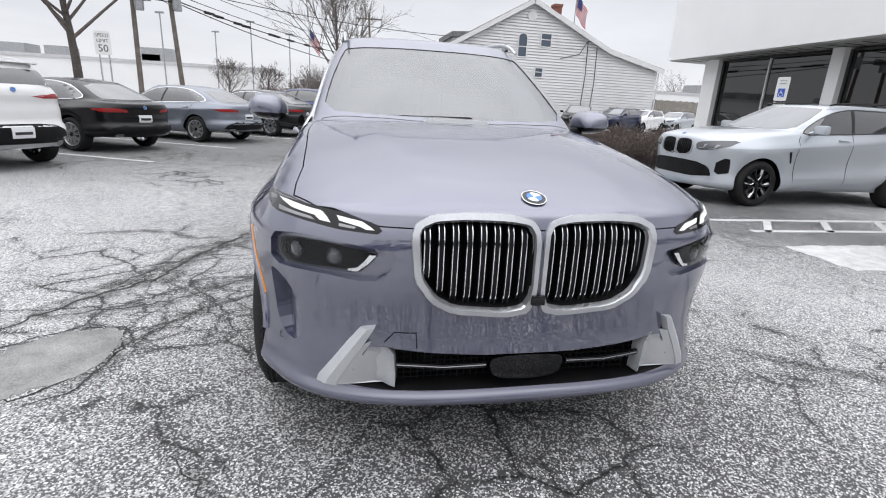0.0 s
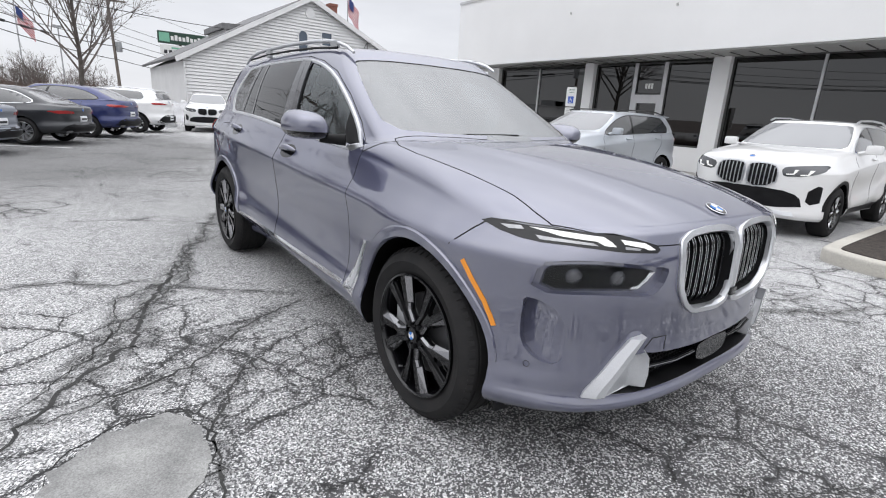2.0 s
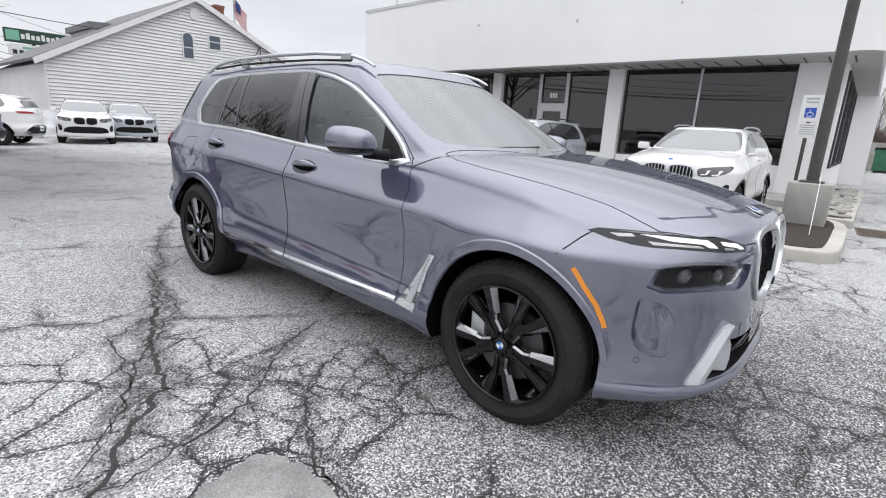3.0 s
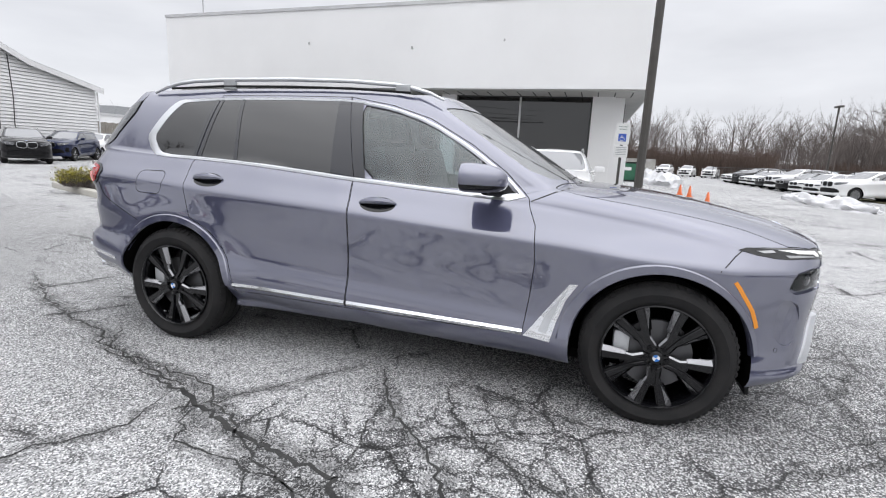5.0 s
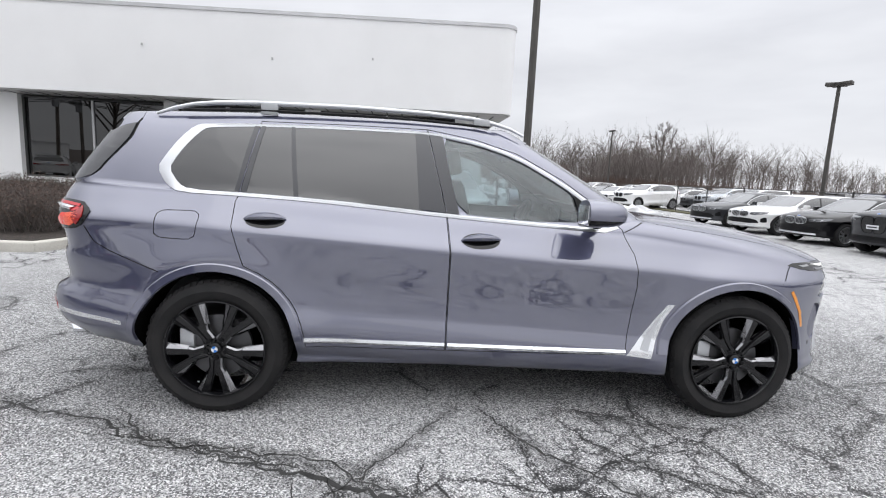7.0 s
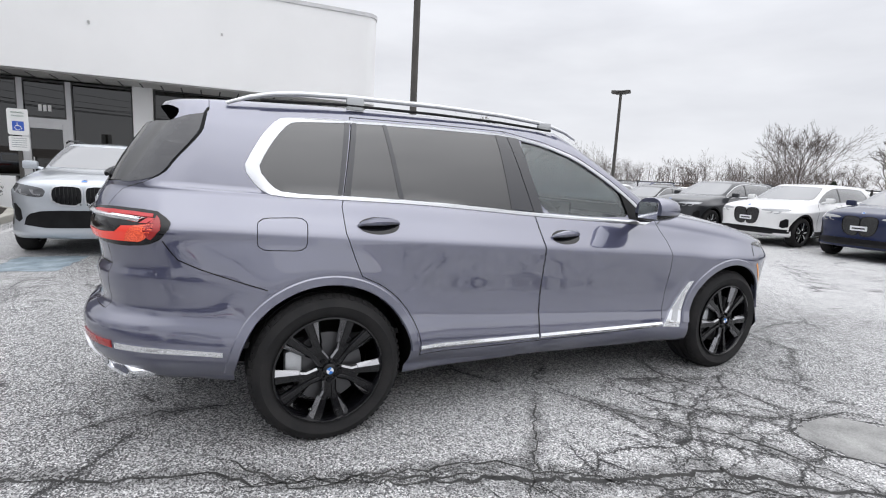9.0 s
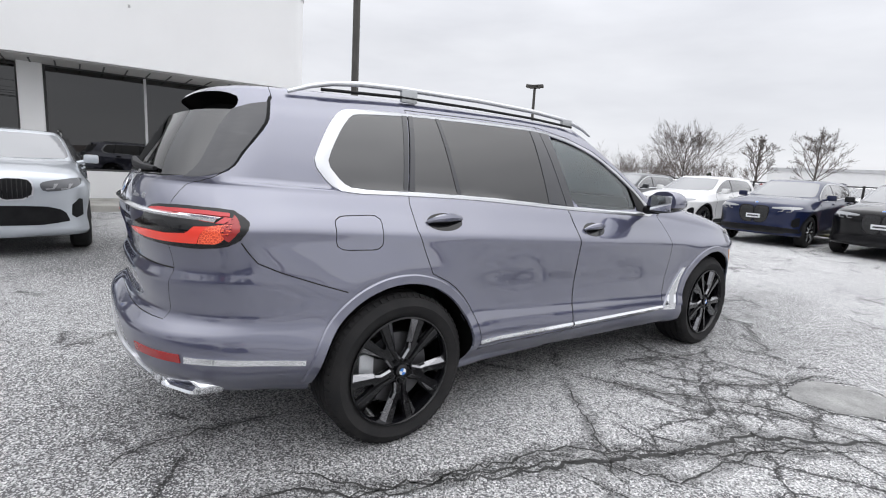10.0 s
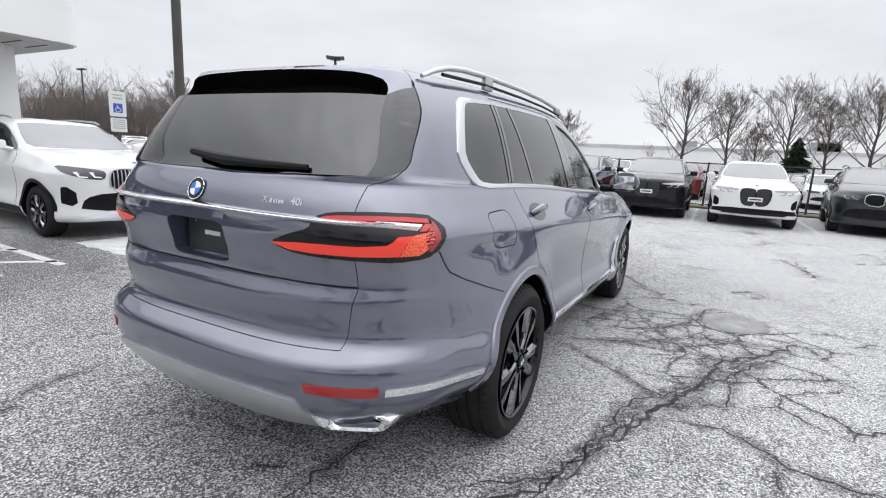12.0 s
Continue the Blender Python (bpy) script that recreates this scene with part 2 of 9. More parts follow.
def asphalt_material():
    """Old parking-lot asphalt: pale stones in dark binder, dense on worn slabs, sparse along the cracks and in a few
    darker areas.
    """
    m = mat("worn_asphalt", (0.2, 0.2, 0.2), 0.85)
    v = coords(m)
    t = m.node_tree

    def math_node(op, a, b=None, c=None):
        n = t.nodes.new("ShaderNodeMath")
        n.operation = op
        for i, q in enumerate((a, b, c)):
            if q is None:
                continue
            if hasattr(q, "links"):
                link(m, q, n.inputs[i])
            else:
                n.inputs[i].default_value = q
        return n.outputs[0]

    def warped(scale, amount, source):
        w = node(m, "ShaderNodeTexNoise", Scale=scale, Detail=4.0, Roughness=0.6)
        link(m, source, w.inputs["Vector"])
        s = t.nodes.new("ShaderNodeVectorMath")
        s.operation = "MULTIPLY_ADD"
        link(m, w.outputs["Color"], s.inputs[0])
        s.inputs[1].default_value = (amount, amount, 0.0)
        link(m, source, s.inputs[2])
        return s.outputs[0]
    bent = warped(9.0, 0.075, warped(1.3, 0.42, v))

    def net(scale):
        c = node(m, "ShaderNodeTexVoronoi", Scale=scale)
        c.feature = "DISTANCE_TO_EDGE"
        link(m, bent, c.inputs["Vector"])
        return c.outputs["Distance"]
    wide, fine, alligator = net(0.75), net(2.1), net(5.2)
    gaps = noise_tex(m, v, 1.1, 3)
    patches = noise_tex(m, v, 0.42, 3)
    # the worst of it lies beside the wheels, where the cars turn in
    spot = t.nodes.new("ShaderNodeVectorMath")
    spot.operation = "DISTANCE"
    link(m, warped(0.9, 0.8, v), spot.inputs[0])
    spot.inputs[1].default_value = (-0.9, 1.2, 0.0)
    near_spot = ramp(m, math_node("MULTIPLY", spot.outputs["Value"], 0.25), [(0.14, grey(0.085)), (0.42, grey(0.0))])
    zones = math_node("ADD", noise_tex(m, v, 0.55, 4), near_spot)
    patches = math_node("ADD", patches, near_spot)
    # crack lines, broken up by noise
    hair = math_node("ADD", wide, ramp(m, gaps, [(0.42, grey(0.0)), (0.54, grey(0.10))]))
    line_w = ramp(m, hair, [(0.0015, grey(0.14)), (0.0035, grey(0.5)), (0.008, grey(1.0))])
    hair_f = math_node("ADD", fine, ramp(m, patches, [(0.47, grey(0.09)), (0.60, grey(0.0))]))
    line_f = ramp(m, hair_f, [(0.004, grey(0.14)), (0.010, grey(0.55)), (0.022, grey(1.0))])
    hair_a = math_node("ADD", alligator, ramp(m, zones, [(0.56, grey(0.2)), (0.66, grey(0.0))]))
    line_a = ramp(m, hair_a, [(0.006, grey(0.32)), (0.016, grey(0.65)), (0.040, grey(1.0))])
    line_f = mixed(m, line_f, line_a)
    # wear: where the stones show
    halo = ramp(m, hair, [(0.0, grey(0.30)), (0.018, grey(0.68)), (0.055, grey(1.0))])
    halo_f = ramp(m, hair_f, [(0.0, grey(0.30)), (0.045, grey(0.72)), (0.12, grey(1.0))])
    halo_f = mixed(m, halo_f, ramp(m, hair_a, [(0.0, grey(0.4)), (0.10, grey(0.75)), (0.22, grey(1.0))]))
    broad = ramp(m, noise_tex(m, v, 0.5, 6, 0.62), [(0.33, grey(0.58)), (0.46, grey(0.90)), (0.58, grey(1.0))])
    # a darker area with fewer stones under and ahead of the nose, then two more
    ball = t.nodes.new("ShaderNodeVectorMath")
    ball.operation = "DISTANCE"
    link(m, warped(1.6, 0.9, v), ball.inputs[0])
    ball.inputs[1].default_value = (0.75, -0.55, 0.0)
    dark_areas = ramp(m, math_node("MULTIPLY", ball.outputs["Value"], 0.25), [(0.24, grey(0.40)), (0.78, grey(1.0))])
    for place, reach, least in (((5.0, 3.4, 0.0), 0.30, 0.22), ((1.2, 5.2, 0.0), 0.22, 0.62)):
        dark_spot = t.nodes.new("ShaderNodeVectorMath")
        dark_spot.operation = "DISTANCE"
        link(m, warped(0.8, 1.4, v), dark_spot.inputs[0])
        dark_spot.inputs[1].default_value = (place[0] + 0.7, place[1] + 0.7, 0.0)
        dark_areas = mixed(m, dark_areas, ramp(m, math_node("MULTIPLY", dark_spot.outputs["Value"], reach), [(0.30, grey(least)), (0.95, grey(1.0))]))
    wear = mixed(m, mixed(m, mixed(m, halo, halo_f), broad, 0.75), dark_areas)
    far = ramp(m, noise_tex(m, v, 0.06, 3), [(0.35, grey(0.89)), (0.65, grey(1.06))])
    # stones
    stone = node(m, "ShaderNodeTexVoronoi", Scale=150.0)
    link(m, v, stone.inputs["Vector"])
    pick = t.nodes.new("ShaderNodeSeparateColor")
    link(m, stone.outputs["Color"], pick.inputs[0])
    limit = ramp(m, wear, [(0.0, grey(0.84)), (0.5, grey(0.48)), (1.0, grey(0.20))])
    shows = math_node("MULTIPLY", math_node("SUBTRACT", pick.outputs[0], limit), 6.0)
    shows.node.use_clamp = True
    pale = ramp(m, pick.outputs[1], [(0.0, grey(0.28)), (0.6, grey(0.48)), (1.0, grey(0.80))])
    binder = mixed(m, ramp(m, wear, [(0.0, (0.036, 0.036, 0.038)), (1.0, (0.145, 0.145, 0.149))]), ramp(m, noise_tex(m, v, 260, 3), [(0.3, grey(0.5)), (0.7, grey(1.3))]))
    base = mixed(m, binder, pale, shows, "MIX")
    base = mixed(m, mixed(m, mixed(m, base, line_w), line_f), far)
    # the newer, darker surfacing of the parking bays
    bays = t.nodes.new("ShaderNodeVectorMath")
    bays.operation = "DISTANCE"
    link(m, warped(0.35, 2.4, v), bays.inputs[0])
    bays.inputs[1].default_value = (-3.5, 15.0, 0.0)
    base = mixed(m, base, ramp(m, math_node("MULTIPLY", bays.outputs["Value"], 0.05), [(0.28, grey(0.44)), (0.48, grey(1.0))]))
    link(m, base, bsdf(m).inputs["Base Color"])
    link(m, ramp(m, wear, [(0.05, grey(0.55)), (0.4, grey(0.88))]), bsdf(m).inputs["Roughness"])
    low = mixed(m, mixed(m, mixed(m, stone.outputs["Distance"], line_w), line_f), grey(1.0))
    bump(m, low, 0.5, 0.006)
    return m


ASPHALT = asphalt_material()


def stain_material():
    """Dirt washed into the asphalt beside a crack: dark binder with few stones, thinning out to the sides."""
    m = mat("crack_dirt", (0.05, 0.05, 0.05), 0.9)
    t = m.node_tree
    v = coords(m)
    stone = node(m, "ShaderNodeTexVoronoi", Scale=150.0)
    link(m, v, stone.inputs["Vector"])
    pick = t.nodes.new("ShaderNodeSeparateColor")
    link(m, stone.outputs["Color"], pick.inputs[0])
    few = ramp(m, pick.outputs[0], [(0.66, grey(0.055)), (0.72, grey(0.40))])
    link(m, few, bsdf(m).inputs["Base Color"])
    edge = t.nodes.new("ShaderNodeAttribute")
    edge.attribute_name = "fade"
    cover = mixed(m, ramp(m, edge.outputs["Fac"], [(0.05, grey(0.0)), (0.9, grey(0.62))]), ramp(m, noise_tex(m, v, 9.0, 5), [(0.36, grey(0.15)), (0.60, grey(1.0))]))
    see = t.nodes.new("ShaderNodeBsdfTransparent")
    mix = t.nodes.new("ShaderNodeMixShader")
    link(m, cover, mix.inputs[0])
    link(m, see.outputs[0], mix.inputs[1])
    link(m, bsdf(m).outputs[0], mix.inputs[2])
    link(m, mix.outputs[0], t.nodes["Material Output"].inputs[0])
    return m


STAIN = stain_material()
CONCRETE = speckled("weathered_concrete", (0.30, 0.29, 0.27), (0.46, 0.45, 0.42), 2.2, 0.85, 90, 0.35, fine=0.3)
REPAIR = speckled("grey_repair_mortar", (0.22, 0.22, 0.218), (0.40, 0.40, 0.39), 5.0, 0.85, 150, 0.5, fine=0.45)
CRACK = speckled("dark_crack_filling", (0.022, 0.022, 0.022), (0.065, 0.065, 0.063), 5, 0.9, 120, 0.4, fine=0.5)
KERB = speckled("pale_kerb_concrete", (0.42, 0.40, 0.36), (0.56, 0.54, 0.49), 1.6, 0.85, 70, 0.35, fine=0.25)
STEEL_RUST = speckled("rusty_cast_iron", (0.10, 0.075, 0.06), (0.20, 0.16, 0.13), 9, 0.85, 90, 0.4, fine=0.4)
MULCH = speckled("dark_mulch", (0.02, 0.016, 0.013), (0.07, 0.055, 0.045), 14, 0.95, 45, 1.0, fine=0.6)
LINE_WHITE = speckled("worn_white_marking", (0.50, 0.50, 0.50), (0.72, 0.72, 0.72), 6, 0.8, 110, 0.3, fine=0.45)
LINE_BLUE = speckled("worn_blue_marking", (0.14, 0.19, 0.23), (0.32, 0.38, 0.42), 5, 0.8, 110, 0.3, fine=0.45)
STUCCO = speckled("white_stucco", (0.78, 0.78, 0.78), (0.83, 0.83, 0.83), 0.5, 0.75, 160, 0.12, fine=0.05)
SOFFIT = speckled("grey_soffit_panel", (0.42, 0.42, 0.41), (0.50, 0.50, 0.49), 1.2, 0.8, 80, 0.1)
METAL_TRIM = speckled("pale_metal_trim", (0.52, 0.52, 0.53), (0.62, 0.62, 0.63), 2.0, 0.45, 120, 0.05, 0.3)
SHOP_GLASS = glass("dark_shopfront_glass", (0.06, 0.063, 0.067), ior=2.3)
# dark frames and joints; on the room's surfaces indoor dimness put into the colour
INDOOR = speckled("dark_frames_and_dim_room", (0.05, 0.05, 0.05), (0.09, 0.09, 0.09), 1.0, 0.8, 30, 0.0)
SIDING = speckled("white_lap_siding", (0.64, 0.64, 0.64), (0.72, 0.72, 0.72), 0.8, 0.6, 60, 0.05, fine=0.05)
SHINGLE = speckled("grey_roof_shingles", (0.16, 0.16, 0.165), (0.24, 0.24, 0.245), 3, 0.9, 30, 0.5, fine=0.3)
HOUSE_TRIM = speckled("white_house_trim", (0.66, 0.66, 0.66), (0.72, 0.72, 0.72), 1.5, 0.5, 60, 0.0)
HOUSE_PANE = mat("blue_grey_house_pane", (0.06, 0.08, 0.11), 0.08, 0, 0.6)
BRICK_RED = speckled("chimney_brick", (0.20, 0.075, 0.055), (0.30, 0.13, 0.10), 9, 0.85, 60, 0.4, fine=0.3)
BARK = speckled("grey_brown_bark", (0.060, 0.050, 0.044), (0.12, 0.105, 0.095), 6, 0.9, 50, 0.6, fine=0.4)
TWIG = speckled("bare_twigs", (0.105, 0.088, 0.080), (0.175, 0.15, 0.14), 0.3, 0.9, 20, 0.0, fine=0.2)
SCRUB = speckled("brown_scrub", (0.085, 0.060, 0.049), (0.165, 0.118, 0.097), 3, 0.95, 20, 0.0, fine=0.4)
EVERGREEN = speckled("dark_evergreen", (0.018, 0.030, 0.018), (0.04, 0.058, 0.032), 3, 0.9, 30, 0.0, fine=0.4)
MOSS = speckled("yellow_green_shrub", (0.30, 0.26, 0.02), (0.42, 0.38, 0.05), 8, 0.9, 40, 0.0, fine=0.4)
SNOW = speckled("dirty_snow", (0.50, 0.50, 0.51), (0.80, 0.80, 0.82), 1.3, 0.8, 25, 0.5, fine=0.25)
WOOD_POLE = speckled("weathered_pole_wood", (0.13, 0.11, 0.095), (0.22, 0.19, 0.17), 4, 0.9, 60, 0.4, fine=0.3)
POLE_BROWN = speckled("dark_bronze_paint", (0.050, 0.046, 0.042), (0.075, 0.070, 0.064), 3, 0.55, 90, 0.1)
GALVANISED = speckled("galvanised_steel", (0.32, 0.33, 0.34), (0.44, 0.45, 0.46), 6, 0.45, 80, 0.1, 0.6)
CABLE = mat("black_cable", (0.015, 0.015, 0.016), 0.6)
SIGN_WHITE = speckled("white_sign_face", (0.68, 0.68, 0.67), (0.76, 0.76, 0.75), 3, 0.45, 100, 0.0, fine=0.05)
SIGN_BLUE = mat("blue_sign_print", (0.03, 0.09, 0.42), 0.4)
SIGN_GREEN = speckled("dark_green_sign_face", (0.02, 0.05, 0.035), (0.03, 0.07, 0.05), 2, 0.4, 60, 0.0)
SIGN_MINT = mat("mint_sign_panel", (0.18, 0.42, 0.30), 0.4)
ORANGE = speckled("orange_cone_plastic", (0.75, 0.16, 0.05), (0.85, 0.22, 0.08), 6, 0.5, 90, 0.05)
DUMPSTER_GREEN = speckled("green_steel_paint", (0.02, 0.10, 0.055), (0.035, 0.14, 0.08), 3, 0.55, 60, 0.15)
FENCE_WIRE = speckled("black_coated_steel", (0.02, 0.02, 0.02), (0.035, 0.035, 0.034), 5, 0.5, 60, 0.0)
WOOD_FENCE = speckled("weathered_fence_boards", (0.25, 0.23, 0.20), (0.36, 0.33, 0.29), 3, 0.85, 40, 0.3, fine=0.25)
GRASS = speckled("dull_winter_grass", (0.10, 0.10, 0.05), (0.16, 0.15, 0.09), 5, 0.95, 60, 0.6, fine=0.5)
FLAG_RED = mat("flag_red_cloth", (0.45, 0.05, 0.07), 0.8)
FLAG_WHITE = mat("flag_white_cloth", (0.70, 0.70, 0.70), 0.8)
FLAG_BLUE = mat("flag_blue_cloth", (0.03, 0.05, 0.16), 0.8)
CAR_PANE = mat("reflecting_car_pane", (0.030, 0.032, 0.035), 0.03, 0, 1.0, 1.8)
CAR_SCREEN = mat("reflecting_windscreen", (0.13, 0.135, 0.145), 0.05, 0, 0.6, 1.7)

# ---- building tools ----
def mesh_of(name, bm, material=None, smooth=True, angle=None):
    me = bpy.data.meshes.new(name)
    bmesh.ops.recalc_face_normals(bm, faces=bm.faces)
    bm.to_mesh(me)
    bm.free()
    for m in (material if isinstance(material, (list, tuple)) else [material]):
        if m:
            me.materials.append(m)
    if smooth:
        me.shade_smooth()
        me.set_sharp_from_angle(angle=radians(angle or 35))
    return me


def part(name, bm, material, parent=None, label="", smooth=True, angle=None):
    ob = new(name, mesh_of(name, bm, material, smooth, angle))
    if parent:
        ob.parent = parent
    return tagged(ob, label)


def thing(name, label, category, group="", kind="", at=None):
    ob = new(name)
    ob.empty_display_size = 0.2
    if at:
        ob.matrix_world = at
    return tagged(ob, label, category, group, kind)


def box(bm, x0, y0, z0, x1, y1, z1, bevel=0.0, m=None):
    got = bmesh.ops.create_cube(bm, size=1)["verts"]
    for v in got:
        v.co = Vector(((x0 + x1) / 2 + v.co.x * (x1 - x0), (y0 + y1) / 2 + v.co.y * (y1 - y0), (z0 + z1) / 2 + v.co.z * (z1 - z0)))
    if bevel:
        edges = list({e for v in got for e in v.link_edges})
        r = bmesh.ops.bevel(bm, geom=edges, offset=bevel, segments=2, profile=0.6, affect="EDGES")
        got = list({v for f in r["faces"] for v in f.verts} | {v for v in got if v.is_valid})
    if m:
        bmesh.ops.transform(bm, matrix=m, verts=[v for v in got if v.is_valid])
    return got


def tube(bm, points, radius, sides=8, closed=False):
    """A round bar along points; radius: one, or one a point."""
    pts = [Vector(p) for p in points]
    n = len(pts)
    rad = radius if isinstance(radius, (list, tuple)) else [radius] * n
    rings = []
    for i, p in enumerate(pts):
        a = pts[i - 1] if (i or closed) else p
        b = pts[(i + 1) % n] if (i < n - 1 or closed) else p
        d = (b - a).normalized()
        side = d.cross(Vector((0, 0, 1)) if abs(d.z) < 0.9 else Vector((1, 0, 0))).normalized()
        up = side.cross(d)
        rings.append([bm.verts.new(p + rad[i] * (math.cos(k * 2 * math.pi / sides) * side + math.sin(k * 2 * math.pi / sides) * up)) for k in range(sides)])
    for i in range(n if closed else n - 1):
        a, b = rings[i], rings[(i + 1) % n]
        for k in range(sides):
            bm.faces.new((a[k], a[(k + 1) % sides], b[(k + 1) % sides], b[k]))
    if not closed:
        bm.faces.new(rings[0][::-1])
        bm.faces.new(rings[-1])


def lathe(bm, profile, axis_pose, seg=48, closed=False):
    """Turns a profile of (radius, along) round the local z axis of axis_pose."""
    rings = []
    for r, h in profile:
        rings.append([bm.verts.new(axis_pose @ Vector((r * math.cos(2 * math.pi * k / seg), r * math.sin(2 * math.pi * k / seg), h))) for k in range(seg)])
    pairs = list(zip(rings, rings[1:])) + ([(rings[-1], rings[0])] if closed else [])
    for a, b in pairs:
        for k in range(seg):
            bm.faces.new((a[k], a[(k + 1) % seg], b[(k + 1) % seg], b[k]))
    if not closed:
        bm.faces.new(rings[0][::-1])
        bm.faces.new(rings[-1])


def prism(bm, outline, axis, lo, hi):
    """A closed prism: outline in the two other axes (in the order x, y, z), swept along axis from lo to hi."""
    k = "xyz".index(axis)

    def put(p, d):
        q = list(p)
        q.insert(k, d)
        return bm.verts.new(q)
    a, b = [put(p, lo) for p in outline], [put(p, hi) for p in outline]
    n = len(outline)
    bm.faces.new(a)
    bm.faces.new(b[::-1])
    for i in range(n):
        bm.faces.new((a[i], b[i], b[(i + 1) % n], a[(i + 1) % n]))


def cubic(xs, ys):
    """A smooth curve through the points, without overshoot."""
    xs, ys = np.asarray(xs, float), np.asarray(ys, float)
    h = np.diff(xs)
    d = np.diff(ys) / h
    m = np.zeros(len(xs))
    for i in range(1, len(xs) - 1):
        if d[i - 1] * d[i] > 0:
            w1, w2 = 2 * h[i] + h[i - 1], h[i] + 2 * h[i - 1]
            m[i] = (w1 + w2) / (w1 / d[i - 1] + w2 / d[i])
    m[0], m[-1] = d[0], d[-1]

    def f(x):
        x = np.clip(np.asarray(x, float), xs[0], xs[-1])
        i = np.clip(np.searchsorted(xs, x) - 1, 0, len(xs) - 2)
        t = (x - xs[i]) / h[i]
        return ((1 + 2 * t) * (1 - t) ** 2 * ys[i] + t * (1 - t) ** 2 * h[i] * m[i]
                + t * t * (3 - 2 * t) * ys[i + 1] + t * t * (t - 1) * h[i] * m[i + 1])
    return f


def smooth_loop(points, rounds=2, keep=0.25):
    """Rounds the corners of a closed outline."""
    for _ in range(rounds):
        out = []
        for a, b in zip(points, points[1:] + points[:1]):
            out += [tuple(p + keep * (q - p) for p, q in zip(a, b)), tuple(q + keep * (p - q) for p, q in zip(a, b))]
        points = out
    return points


def offset_loop(points, d):
    """Moves a closed outline outwards by d (inwards if negative)."""
    n = len(points)
    area = sum(points[i - 1][0] * points[i][1] - points[i][0] * points[i - 1][1] for i in range(n))
    s = 1 if area > 0 else -1
    out = []
    for i in range(n):
        (ax, ay), (bx, by), (cx, cy) = points[i - 1], points[i], points[(i + 1) % n]
        n1, n2 = Vector((by - ay, ax - bx)), Vector((cy - by, bx - cx))
        n1, n2 = n1.normalized() if n1.length else n2.normalized(), n2.normalized() if n2.length else n1.normalized()
        v = n1 + n2
        v = v / max(v.length_squared, 0.5) * 2
        out.append((bx + s * d * v.x, by + s * d * v.y))
    return out


# ---- car bodies: one lofted shell, front towards -y, front axle at y = 0 ----
BIG_SUV = dict(
    front_n=3.2, front_c=0.05, rear_n=3.4, rear_c=3.20, wheelbase=3.105,
    # nose and tail along the middle line, by height
    nose=([0.25, 0.295, 0.322, 0.340, 0.352, 0.375, 0.45, 0.55, 0.65, 0.75, 0.90, 0.97, 1.02], [-0.74, -0.825, -0.866, -0.872, -0.862, -0.848, -0.858, -0.855, -0.862, -0.872, -0.868, -0.85, -0.83]),
    tail=([0.25, 0.32, 0.40, 0.50, 0.62, 0.665, 0.69, 0.74, 0.82, 0.87, 0.93, 1.00, 1.10, 1.20, 1.32], [3.98, 4.10, 4.17, 4.235, 4.255, 4.248, 4.205, 4.165, 4.182, 4.186, 4.164, 4.172, 4.195, 4.18, 4.12]),
    # half width by height over or under the shoulder crease
    wide=([-0.72, -0.66, -0.60, -0.54, -0.46, -0.43, -0.40, -0.30, -0.16, -0.05, -0.006, 0.006, 0.05, 0.10, 0.17, 0.24, 0.30], [0.865, 0.925, 0.968, 0.984, 0.972, 0.963, 0.957, 0.954, 0.967, 0.9805, 0.9855, 0.9830, 0.957, 0.924, 0.882, 0.835, 0.815]),
    # the upper body draws in towards the tail
    taper=([1.6, 2.4, 2.84, 3.1, 3.35, 3.55, 3.70, 3.9, 4.1, 4.3], [0.0, 0.008, 0.02, 0.033, 0.052, 0.057, 0.05, 0.02, 0.0, 0.0]),
    crease=([-0.9, 0.0, 0.6, 1.0, 1.8, 2.6, 3.3, 3.7, 4.3], [0.86, 0.885, 0.92, 0.945, 0.993, 1.041, 1.075, 1.095, 1.10]),
    top=([-0.9, -0.6, -0.3, 0.0, 0.3, 0.72, 1.8, 2.6, 3.4, 3.9, 4.3], [1.0, 0.985, 0.995, 1.035, 1.075, 1.125, 1.185, 1.238, 1.262, 1.28, 1.29]),
    bottom=([-0.9, -0.5, 0.0, 2.6, 3.4, 3.8, 4.3], [0.295, 0.275, 0.275, 0.28, 0.33, 0.372, 0.378]), bulge=0.009, belt_in=0.012,
    screen_base=(0.47, 1.222, 0.80, 0.70, 1.19), screen_top=(1.36, 1.742, 0.59, 1.56, 1.722),
    rear_base=(4.115, 1.305, 0.772, 3.70, 1.290), rear_top=(3.87, 1.712, 0.565, 3.62, 1.726),
    side_y=(0.72, 3.64), side_roof_x=0.595,
    roof=([1.36, 1.7, 2.2, 2.8, 3.3, 3.6, 3.86], [1.742, 1.775, 1.797, 1.795, 1.775, 1.748, 1.705]),
    roof_edge=([1.36, 1.7, 2.2, 2.8, 3.3, 3.9], [1.715, 1.738, 1.752, 1.75, 1.740, 1.712]),
    flare=0.026, flare_w=0.12, wheel_r=0.395,
)


V_CREASE = (0.74, 0.76)


